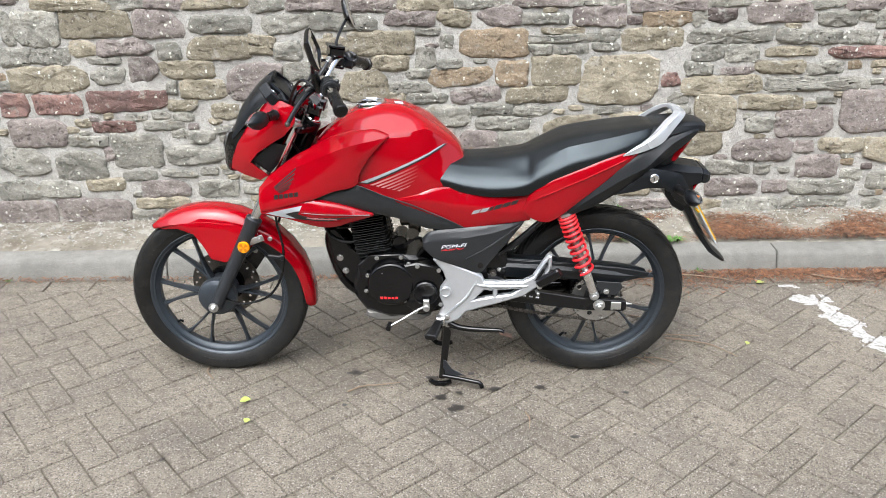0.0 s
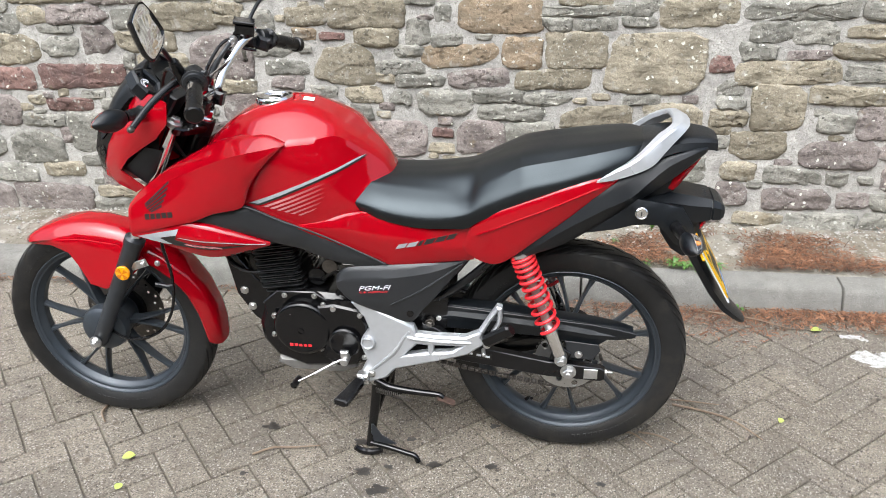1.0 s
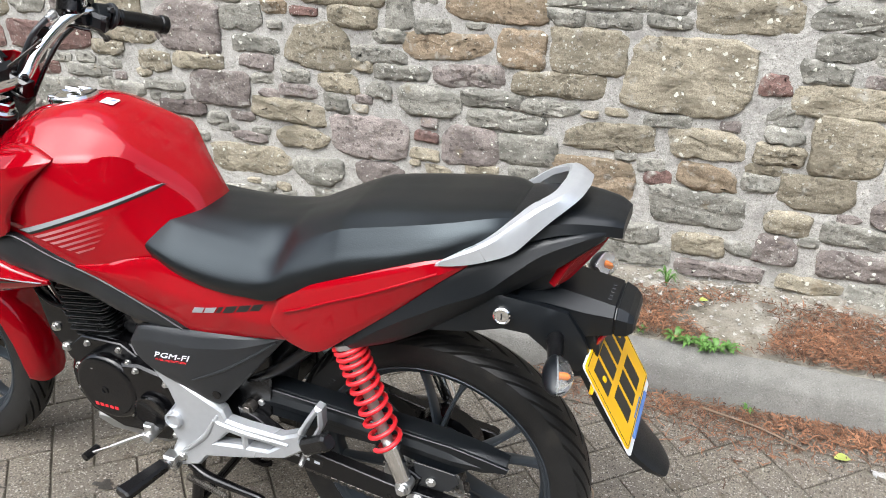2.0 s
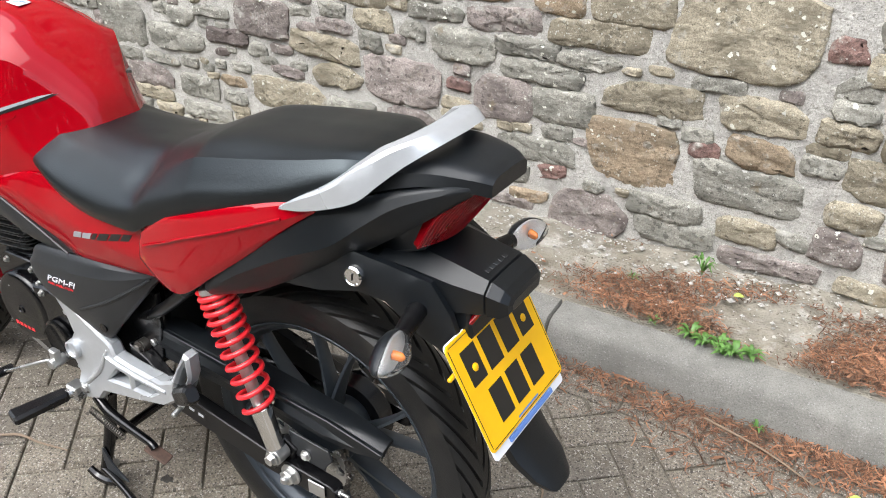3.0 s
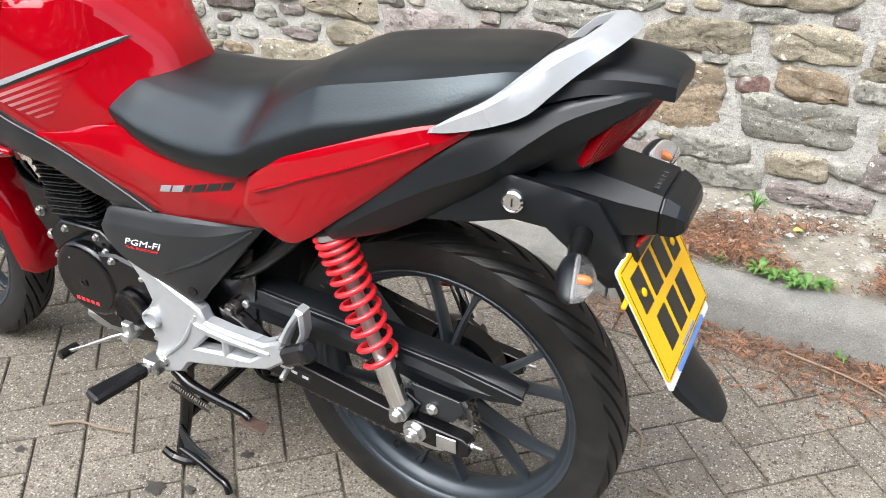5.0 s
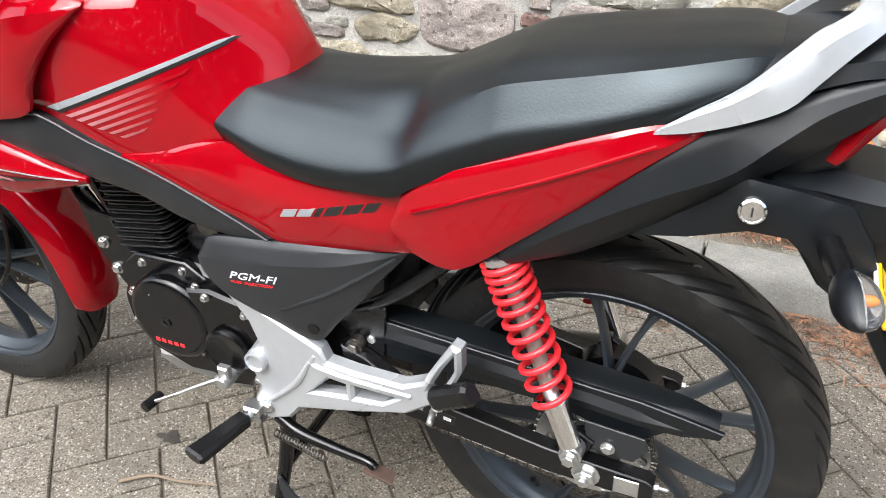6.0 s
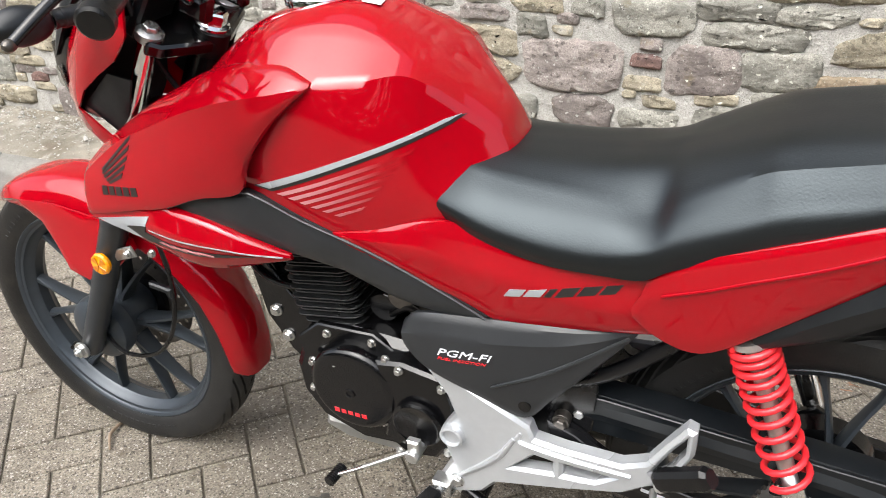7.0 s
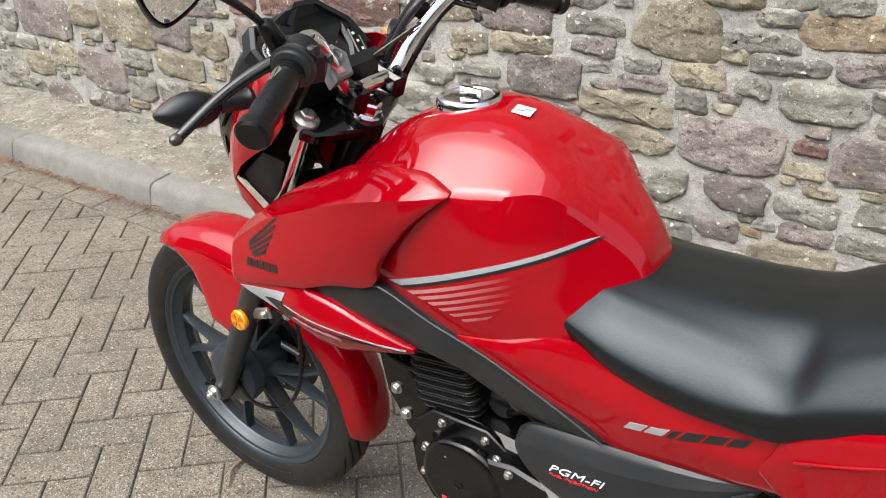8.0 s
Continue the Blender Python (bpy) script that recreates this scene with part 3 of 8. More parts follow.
# wheels
def tyre(cx, cz, half):
    """Vertices, faces and which of the faces lie in the tread grooves."""
    prof = [(0.66, 0.232), (0.82, 0.239), (0.95, 0.253), (1.0, 0.268), (0.985, 0.281)] + [(s, 0.306 - 0.0185 * s ** 3.2) for s in (0.93, 0.87, 0.81, 0.75, 0.69, 0.63, 0.57, 0.51, 0.45, 0.39, 0.33, 0.27, 0.21, 0.15, 0.07)]
    prof = prof + [(-a, r) for a, r in reversed(prof)]
    seg, v, f, deep, dark = 34 * 24, [], [], [], []
    for k in range(seg):
        for s, r in prof:
            a = 2 * math.pi * (k / seg + (2.5 * abs(s) ** 1.4 + (0.5 if s < 0 else 0.0)) / 34)
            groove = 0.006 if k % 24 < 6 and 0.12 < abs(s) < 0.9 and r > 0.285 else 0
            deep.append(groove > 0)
            v.append((cx + math.cos(a) * (r - groove), s * half, cz + math.sin(a) * (r - groove)))
    n = len(prof)
    mid = next(j for j in range(n) if prof[j][0] < 0) - 1
    for k in range(seg):
        for j in range(n):
            b, o = (j + 1) % n, 0
            if j == mid:
                o = -12
            elif j == n - 1:
                o = 12
            q = (k * n + j, ((k + o) % seg) * n + b, ((k + 1 + o) % seg) * n + b, ((k + 1) % seg) * n + j)
            f.append(q)
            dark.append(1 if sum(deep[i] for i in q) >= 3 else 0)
    return v, f, dark


def ring(cx, cz, prof, seg=96):
    """A ring turned about a y axis: prof of (y, radius), closed."""
    rows = [[(cx + math.cos(2 * math.pi * k / seg) * r, y, cz + math.sin(2 * math.pi * k / seg) * r) for k in range(seg)] for y, r in prof]
    return rings(rows + [rows[0]], True, False)


def spoke(cx, cz, a_hub, a_rim, r0, r1, w0, w1, d0, d1):
    rows = []
    for i in range(7):
        s = i / 6
        a = a_hub + (a_rim - a_hub) * (max(0.0, s - 0.18) / 0.82) ** 0.75
        r = r0 + (r1 - r0) * s
        w, d = w0 + (w1 - w0) * min(1, s * 1.4) + (0.006 * max(0, s - 0.8) * 5), d0 + (d1 - d0) * s
        c, t = Vector((math.cos(a), 0, math.sin(a))), Vector((-math.sin(a), 0, math.cos(a)))
        p = Vector((cx, 0, cz)) + c * r
        rows.append([p + t * w * q + Vector((0, d * u, 0)) for q, u in ((-1, -0.45), (-0.55, -1), (0.55, -1), (1, -0.45), (1, 0.45), (0.55, 1), (-0.55, 1), (-1, 0.45))])
    return rings(rows)


def wheel(name, cx, cz, half, phase, label):
    h = half * 0.8
    prof = [(-h, 0.2415), (-h - 0.0025, 0.238), (-h, 0.233), (-h * 0.9, 0.2305), (-h * 0.84, 0.2255), (-h * 0.6, 0.222), (-h * 0.5, 0.2175), (-h * 0.3, 0.213), (0, 0.2125)]
    prof += [(-y, r) for y, r in prof[-2::-1]] + [(0, 0.236)]
    rim = part(name, ring(cx, cz, prof), WHEEL_GREY, bike, label, 30)
    tv, tf, dark = tyre(cx, cz, half)
    rubber = part("tyre", (tv, tf), [RUBBER, GROOVE_SHADE], rim, "black road tyre with slanted tread grooves", 30)
    # groove faces take the shade-darkened rubber, the rest the dusty tread
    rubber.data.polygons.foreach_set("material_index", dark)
    for k in range(26):
        a = radians(phase + (100 if k < 13 else 250) + (k % 13) * 3.4)
        q = Vector((math.cos(a), 0, math.sin(a)))
        part("sidewall_bar", block(tuple(Vector((cx, -half * 0.965, cz)) + q * 0.2635), (0.008, 0.003, 0.011), 0.0008, (0, 90 - math.degrees(a), 0)), RUBBER, rim)
    for k in range(6):
        a = radians(phase + 60 * k)
        for s in (-1, 1):
            part("spoke", spoke(cx, cz, a + s * radians(2.5), a + s * radians(12), 0.045, 0.217, 0.0066, 0.004, 0.02, 0.01), WHEEL_GREY, rim)
    part("hub", lathe([(-0.055, 0.03), (-0.05, 0.042), (-0.03, 0.055), (0.03, 0.055), (0.05, 0.045), (0.055, 0.03)], (cx, 0, cz), (0, 1, 0), 40), WHEEL_GREY, rim)
    a = radians(phase + 214)
    p = Vector((cx + math.cos(a) * 0.213, 0, cz + math.sin(a) * 0.213))
    part("valve", tube([p, p + Vector((-math.cos(a) * 0.02, -0.012, -math.sin(a) * 0.02)), p + Vector((-math.cos(a) * 0.034, -0.03, -math.sin(a) * 0.03))], [0.005, 0.004, 0.0045], 8, 3), GRIP, rim)
    return rim


FX, FZ, RZ = -1.297, 0.306, 0.306
front = wheel("front_wheel", FX, FZ, 0.042, 2, "dark grey cast alloy front wheel")
rear = wheel("rear_wheel", 0.0, RZ, 0.047, 26, "dark grey cast alloy rear wheel")


def disc(cx, cz, y, r, hole, thick, count, hole_r):
    def circle(x, z, q, n):
        return [(x + math.cos(2 * math.pi * k / n) * q, z + math.sin(2 * math.pi * k / n) * q) for k in range(n)]
    holes = [circle(cx, cz, hole, 32)]
    for k in range(count):
        a = 2 * math.pi * k / count
        rr = r - 0.012 - (0.012 if k % 2 else 0)
        holes.append(circle(cx + math.cos(a) * rr, cz + math.sin(a) * rr, hole_r, 8))
    return prism(circle(cx, cz, r, 64), y, y + thick, 0.0005, holes)


part("brake_disc", disc(FX, FZ, 0.062, 0.12, 0.062, 0.004, 32, 0.0045), DARK_STEEL, front, "drilled dark steel brake disc")
part("disc_carrier", lathe([(0.05, 0.066), (0.066, 0.066)], (FX, 0, FZ), (0, 1, 0), 32), ENGINE_BLACK, front)
part("speedometer_drive", lathe([(-0.076, 0.028), (-0.072, 0.052), (-0.064, 0.064), (-0.05, 0.068), (-0.036, 0.066)], (FX, 0, FZ), (0, 1, 0), 48), WHEEL_GREY, front, "smooth dark grey hub cover")
part("sprocket", disc(0, RZ, -0.076, 0.083, 0.042, 0.006, 10, 0.009), STEEL, rear, "steel chain sprocket with round holes")
part("sprocket_carrier", lathe([(-0.07, 0.05), (-0.05, 0.058)], (0, 0, RZ), (0, 1, 0), 32), WHEEL_GREY, rear)
teeth = []
for k in range(44):
    a = 2 * math.pi * k / 44
    teeth.append(block((math.cos(a) * 0.084, -0.073, RZ + math.sin(a) * 0.084), (0.008, 0.005, 0.006), 0.001, (0, -math.degrees(a), 0)))
part("sprocket_teeth", join(*teeth), DARK_STEEL, rear)
part("brake_drum", lathe([(0.045, 0.07), (0.075, 0.075), (0.09, 0.06)], (0, 0, RZ), (0, 1, 0), 40), ENGINE_BLACK, rear)

# front fork
FORK_A, FORK_B = Vector((-1.297, 0, 0.285)), Vector((-0.968, 0, 0.925))


def on_fork(s, y=0.0):
    p = FORK_A + (FORK_B - FORK_A) * s
    return Vector((p.x, y, p.z))


legs = []
axis = (FORK_B - FORK_A).normalized()
for side in (-1, 1):
    leg = part("fork_leg", lathe([(-0.012, 0.012), (-0.008, 0.018), (0.0, 0.021), (0.10, 0.0215), (0.28, 0.0235), (0.335, 0.0245), (0.345, 0.027), (0.362, 0.027), (0.368, 0.02)], on_fork(0, side * 0.09), axis, 28), FORK_GREY, bike, "dark grey fork slider")
    part("stanchion", rod(on_fork(0.5, side * 0.09), on_fork(0.985, side * 0.09), 0.0155), CHROME, leg, "chrome fork tube")
    part("fork_cap", join(lathe([(0, 0.02), (0.012, 0.02), (0.015, 0.016)], on_fork(0.985, side * 0.09), axis, 24), bolt(on_fork(1.005, side * 0.09), axis, 0.012, 0.009, False)), STEEL, leg, "zinc fork cap bolt")
    legs.append(leg)
axle = part("axle_nut", join(lathe([(0, 0.017), (0.004, 0.017)], (-1.297, -0.113, 0.293), (0, -1, 0), 20), bolt((-1.297, -0.117, 0.293), (0, -1, 0), 0.012, 0.01), rod((-1.297, 0.12, 0.293), (-1.297, -0.132, 0.293), 0.006)), STEEL, legs[0], "zinc axle nut")
reflector = part("reflector", lathe([(0, 0.019), (0.006, 0.0205), (0.01, 0.0185), (0.011, 0.0)], (-1.169, -0.114, 0.517), (-0.05, -1, 0.02), 32), AMBER, legs[0], "round amber reflector")
for k in range(4):
    a0 = math.pi * k / 2 + 0.3
    fan = [(-1.169, 0.517)] + [(-1.169 + math.cos(a0 + math.pi / 16 * j) * 0.0165, 0.517 + math.sin(a0 + math.pi / 16 * j) * 0.0165) for j in range(5)]
    part("reflector_facet", prism(fan, -0.1249, -0.1262, 0.0003), AMBER_DARK, reflector, "darker amber reflector facet")
part("reflector_bracket", join(block((-1.13, -0.1, 0.535), (0.05, 0.006, 0.022), 0.002, (0, -20, 0)), bolt((-1.118, -0.105, 0.538), (0, -1, 0), 0.006)), STEEL, legs[0])
caliper = part("brake_caliper", join(block((-1.19, 0.085, 0.40), (0.1, 0.045, 0.06), 0.01, (0, -55, 0)), block((-1.16, 0.09, 0.45), (0.05, 0.03, 0.05), 0.006, (0, -55, 0))), ENGINE_BLACK, bike, "black brake caliper")
part("caliper_bolt", bolt((-1.18, 0.06, 0.43), (0, -1, 0), 0.007), STEEL, caliper)


def yoke(s, depth, w, front_x, back_x):
    loop = [(front_x, -0.03), (front_x - 0.01, 0.0), (front_x, 0.03), (-0.01, w - 0.008), (0.012, w + 0.012), (0.03, w), (back_x, 0.035), (back_x + 0.01, 0.0), (back_x, -0.035), (0.03, -w), (0.012, -w - 0.012), (-0.01, -w + 0.008)]
    g = prism(loop, 0, depth, 0.004)
    c = on_fork(s)
    lean = math.degrees(math.atan2(axis.x, axis.z))
    m = pose(c.x, 0, c.z, 0, lean, 0) @ Matrix(((1, 0, 0, 0), (0, 0, 1, 0), (0, 1, 0, 0), (0, 0, 0, 1)))
    return moved(g, m)


part("top_yoke", yoke(0.965, 0.022, 0.1, -0.035, 0.055), GLOSS_BLACK, bike, "gloss black top fork yoke")
part("lower_yoke", yoke(0.70, 0.04, 0.105, -0.03, 0.05), FRAME_BLACK, bike)
part("steering_stem", rod(on_fork(0.68) + Vector((0.045, 0, 0)), on_fork(0.98) + Vector((0.045, 0, 0)), 0.028), FRAME_BLACK, bike)
part("stem_nut", join(lathe([(0, 0.026), (0.006, 0.026), (0.008, 0.02)], on_fork(0.98) + Vector((0.042, 0, 0)), axis, 24), bolt(on_fork(0.984) + Vector((0.045, 0, 0.004)), axis, 0.019, 0.02, False)), CHROME, bike, "chrome steering stem nut")
part("ignition_switch", join(lathe([(0, 0.02), (0.02, 0.02), (0.03, 0.017), (0.032, 0.0)], on_fork(1.0) + Vector((-0.015, 0, 0)), axis, 24)), GLOSS_BLACK, bike)

# mudguard: an arch over the front tyre
def arch(angles, half, r, drop, thick=0.004):
    rows = []
    for deg, wid, rr, fall in angles:
        a = radians(deg)
        out, back = [], []
        for j in range(13):
            t = -1 + j / 6
            q = abs(t)
            y = half * wid * math.copysign(min(1.0, q ** 0.75), t)
            rad = r * rr - fall * q ** 3
            out.append((FX + math.cos(a) * rad, y, FZ + math.sin(a) * rad))
            back.append((FX + math.cos(a) * (rad - thick), y * 0.97, FZ + math.sin(a) * (rad - thick)))
        rows.append(out + back[::-1])
    return rings(rows)


guard = []
for deg, wid, rr, fall in ((130, 0.25, 1.0, 0.006), (128, 0.5, 1.003, 0.012), (123, 0.75, 1.005, 0.02), (115, 0.92, 1.005, 0.03), (105, 1.0, 1.0, 0.042), (95, 1.03, 0.995, 0.052), (84, 1.04, 0.99, 0.058), (72, 1.03, 0.99, 0.056), (60, 1.0, 0.99, 0.05), (48, 0.98, 1.0, 0.045), (36, 0.95, 1.01, 0.038), (24, 0.92, 1.02, 0.034), (12, 0.9, 1.025, 0.032), (2, 0.88, 1.03, 0.03), (-5, 0.82, 1.035, 0.026), (-8, 0.6, 1.036, 0.02)):
    guard.append((deg, wid, rr, fall))
mudguard = part("front_mudguard", arch(guard, 0.068, 0.325, 0), RED, bike, "glossy red front mudguard", 50)
flap = panel([(-1.47, 0.552, 0.045), (-1.40, 0.578, 0.068), (-1.30, 0.588, 0.078), (-1.2, 0.578, 0.08), (-1.13, 0.55, 0.08), (-1.12, 0.535, 0.086), (-1.185, 0.475, 0.095), (-1.245, 0.452, 0.096), (-1.29, 0.462, 0.092), (-1.315, 0.505, 0.084), (-1.345, 0.545, 0.076), (-1.40, 0.560, 0.064)], [(-1.25, 0.55, 0.083), (-1.24, 0.5, 0.09)], 4, 0.012, 0.004)
for g in (flap, mirrored(flap)):
    part("fork_brace_flap", g, RED, mudguard)
part("guard_bolt", join(bolt((-1.09, -0.078, 0.53), (0, -1, 0.2), 0.006)), STEEL, mudguard)

# brake hose and speedometer cable round the left slider
part("speedometer_cable", tube([(-1.27, -0.075, 0.31), (-1.2, -0.098, 0.30), (-1.11, -0.105, 0.33), (-1.06, -0.1, 0.40), (-1.045, -0.095, 0.50), (-1.06, -0.09, 0.60), (-1.06, -0.07, 0.72)], 0.0042, 8), GRIP, bike)
part("cable_clip", join(block((-1.075, -0.09, 0.47), (0.05, 0.012, 0.012), 0.003, (0, 8, 0)), block((-1.05, -0.095, 0.47), (0.012, 0.016, 0.02), 0.003)), BLACK, bike)
part("brake_hose", tube([(-1.16, 0.1, 0.44), (-1.1, 0.11, 0.52), (-1.05, 0.1, 0.68), (-0.98, 0.09, 0.85), (-0.92, 0.15, 1.0), (-0.90, 0.22, 1.05)], 0.005, 8), GRIP, bike)

# headlamp cowl
cowl_side = panel([(-1.052, 0.998, 0.098), (-1.0, 1.0, 0.126), (-0.957, 0.984, 0.142), (-0.962, 0.935, 0.148), (-1.0, 0.895, 0.142), (-1.045, 0.868, 0.135), (-1.09, 0.838, 0.127), (-1.118, 0.806, 0.12), (-1.065, 0.762, 0.118), (-1.092, 0.745, 0.112), (-1.15, 0.757, 0.088), (-1.196, 0.77, 0.058), (-1.185, 0.81, 0.07), (-1.16, 0.862, 0.082), (-1.132, 0.902, 0.09), (-1.09, 0.95, 0.094)], [(-1.08, 0.905, 0.128), (-1.03, 0.945, 0.138), (-1.12, 0.85, 0.112), (-1.14, 0.79, 0.1)], 3, 0.013, 0.004)
both("cowl_side", cowl_side, RED, label="glossy red headlamp cowl side")
both("cowl_inner", panel([(-1.115, 0.808, 0.108), (-1.04, 0.868, 0.122), (-1.0, 0.86, 0.12), (-1.03, 0.80, 0.11), (-1.06, 0.765, 0.105)], [], 2, 0.015, 0.004), BLACK)
surrounds = both("lamp_surround", panel([(-1.135, 0.905, 0.092), (-1.162, 0.862, 0.084), (-1.188, 0.81, 0.072), (-1.2, 0.77, 0.058), (-1.222, 0.755, 0.03), (-1.235, 0.78, 0.04), (-1.228, 0.84, 0.06), (-1.205, 0.89, 0.075), (-1.16, 0.905, 0.088)], [], 2, 0.013, 0.006), GLOSS_BLACK)
lamp = part("headlamp", shell([(-1.13, [(0, 0.91), (0.06, 0.905), (0.085, 0.87), (0.08, 0.8), (0.05, 0.76)]), (-1.17, [(0, 0.905), (0.055, 0.9), (0.078, 0.86), (0.07, 0.79), (0.04, 0.755)]), (-1.2, [(0, 0.90), (0.045, 0.893), (0.062, 0.85), (0.055, 0.78), (0.03, 0.75)])], 4, 4), BLACK, bike)
part("lamp_bowl", lathe([(0.0, 0.02), (-0.03, 0.05), (-0.045, 0.06)], (-1.17, 0, 0.825), (1, 0, 0), 32, False), REFLECT, lamp)
part("lamp_glass", shell([(-1.195, [(0, 0.902), (0.05, 0.895), (0.075, 0.85), (0.065, 0.785), (0.035, 0.752)]), (-1.222, [(0, 0.885), (0.04, 0.88), (0.06, 0.845), (0.05, 0.785), (0.028, 0.752)]), (-1.238, [(0, 0.86), (0.025, 0.857), (0.038, 0.83), (0.033, 0.785), (0.018, 0.757)])], 4, 4), CLEAR, lamp, "clear headlamp glass")
screen = part("fly_screen", shell([(-1.195, [(0, 0.905), (0.05, 0.9), (0.075, 0.885), (0.08, 0.87)]), (-1.165, [(0, 0.968), (0.05, 0.962), (0.085, 0.93), (0.092, 0.9)]), (-1.125, [(0, 1.02), (0.05, 1.012), (0.09, 0.985), (0.1, 0.945)]), (-1.085, [(0, 1.055), (0.05, 1.048), (0.09, 1.02), (0.102, 0.985)]), (-1.06, [(0, 1.064), (0.045, 1.058), (0.085, 1.03), (0.1, 0.99)])], 5, 4), BLACK, bike, "black fly screen over the headlamp")

for ob in (lamp, screen, *surrounds):
    ob.location.x = 0.018

# instruments
DN, DW = Vector((0.75, 0, 0.66)).normalized(), Vector((-0.66, 0, 0.75)).normalized()
DC = Vector((-0.9885, 0, 1.0225)) - DN * 0.03
DASH = Matrix((Vector((0, DN.x, DW.x, DC.x)), Vector((1, DN.y, DW.y, DC.y)), Vector((0, DN.z, DW.z, DC.z)), Vector((0, 0, 0, 1))))
pod_loop = [(-0.122, 0.03), (-0.1, 0.064), (-0.062, 0.062), (-0.04, 0.05), (-0.008, 0.076), (0.034, 0.073), (0.082, 0.03), (0.09, -0.02), (0.07, -0.06), (-0.05, -0.06), (-0.085, -0.03), (-0.12, 0.0)]
big_face = [(-0.035, 0.03), (0.012, 0.064), (0.06, 0.024), (0.055, -0.01), (0.034, -0.042), (-0.03, -0.044)]
small_face = [(-0.112, 0.026), (-0.092, 0.053), (-0.064, 0.05), (-0.054, 0.01), (-0.08, -0.014), (-0.108, 0.0)]
dash = part("instrument_pod", moved(prism(pod_loop, -0.028, 0.006, 0.005, [big_face, small_face]), DASH), BLACK, bike, "black instrument pod with two dials", 25)
hood = [(-0.04, 0.05, 0.004), (-0.008, 0.076, 0.012), (0.034, 0.073, 0.012), (0.085, 0.03, 0.006), (0.1, -0.02, 0.002)]
rows = []
for x, z, lift in hood:
    rows.append([(x, 0.0, z), (x * 0.98, lift + 0.004, z * 0.98), (x * 0.86, lift + 0.004, z * 0.86), (x * 0.84, 0.0, z * 0.84)])
part("pod_hood", moved(rings(rows), DASH), BLACK, dash, "", 25)
for name, loop, cx, cz, r, sweep in (("rev_counter", big_face, 0.012, 0.016, 0.03, (-30, 200)), ("fuel_gauge", small_face, -0.082, 0.018, 0.017, (20, 190))):
    dial = part("dial", moved(prism(inset_loop(ccw(loop), -0.004), -0.014, -0.005, 0.001), DASH), DIAL, dash, "glossy black dial face with white marks")
    marks = []
    for k in range(17):
        a = radians(sweep[0] + (sweep[1] - sweep[0]) * k / 16)
        r0 = 0.8 if k % 2 == 0 else 0.9
        marks.append(tube([(cx + math.cos(a) * r * r0, -0.0046, cz + math.sin(a) * r * r0), (cx + math.cos(a) * r, -0.0046, cz + math.sin(a) * r)], 0.0006, 5, 1))
    part("dial_marks", moved(join(*marks), DASH), WHITE_INK, dial)
    arc = [(cx + math.cos(radians(q)) * r * 1.06, -0.0046, cz + math.sin(radians(q)) * r * 1.06) for q in range(sweep[0], sweep[1] + 1, 10)]
    part("dial_arc", moved(tube(arc, 0.0006, 5, 1), DASH), WHITE_INK, dial)
    part("dial_digits", moved(join(*[block((cx + math.cos(radians(q)) * r * 0.62, -0.0045, cz + math.sin(radians(q)) * r * 0.62), (0.0035, 0.0006, 0.004), 0.0001) for q in range(sweep[0] + 10, sweep[1], 26)]), DASH), WHITE_INK, dial)
    part("needle", moved(tube([(cx, -0.003, cz), (cx + r * 0.75 * math.cos(radians(sweep[1] + 10)), -0.003, cz + r * 0.75 * math.sin(radians(sweep[1] + 10)))], [0.0012, 0.0007], 6, 1), DASH), RED_INK, dial)
    part("needle_hub", moved(lathe([(0, 0.005), (0.003, 0.0045), (0.004, 0.002)], (cx, -0.005, cz), (0, 1, 0), 16), DASH), BLACK, dial)
part("red_zone", moved(tube([(0.012 + math.cos(radians(q)) * 0.033, -0.0045, 0.016 + math.sin(radians(q)) * 0.033) for q in range(-30, 10, 8)], 0.0012, 5, 1), DASH), RED_INK, dash)
part("warning_strip", moved(block((0.07, 0.006, -0.012), (0.02, 0.004, 0.05), 0.003, (0, 12, 0)), DASH), GLOSS_BLACK, dash)
part("warning_marks", moved(join(*[block((0.07, 0.0085, -0.026 + 0.014 * k), (0.005, 0.0008, 0.004), 0.0001) for k in range(3)]), DASH), WHITE_INK, dash)
part("pod_skirt", block((-0.985, -0.005, 0.952), (0.02, 0.175, 0.085), 0.004, (0, 35, 0)), BLACK, dash)
key = part("key_surround", moved(join(prism([(-0.062, -0.02), (-0.034, -0.016), (-0.018, -0.034), (-0.03, -0.066), (-0.07, -0.07)], 0.024, 0.048, 0.003), lathe([(0, 0.011), (0.004, 0.011), (0.005, 0.008), (0.002, 0.007), (0.002, 0.0)], (-0.043, 0.048, -0.034), (0, 1, 0), 20)), DASH), KEY_GREY, dash, "grey key switch surround")
key.location = (0.047, -0.04, 0.017)
part("key_slot", moved(block((-0.043, 0.0515, -0.034), (0.002, 0.002, 0.009), 0.0003), DASH), INK, key)
part("key_label", moved(block((-0.052, 0.0485, -0.056), (0.016, 0.0012, 0.009), 0.0003), DASH), ROSE_INK, key, "pale pink key position label")

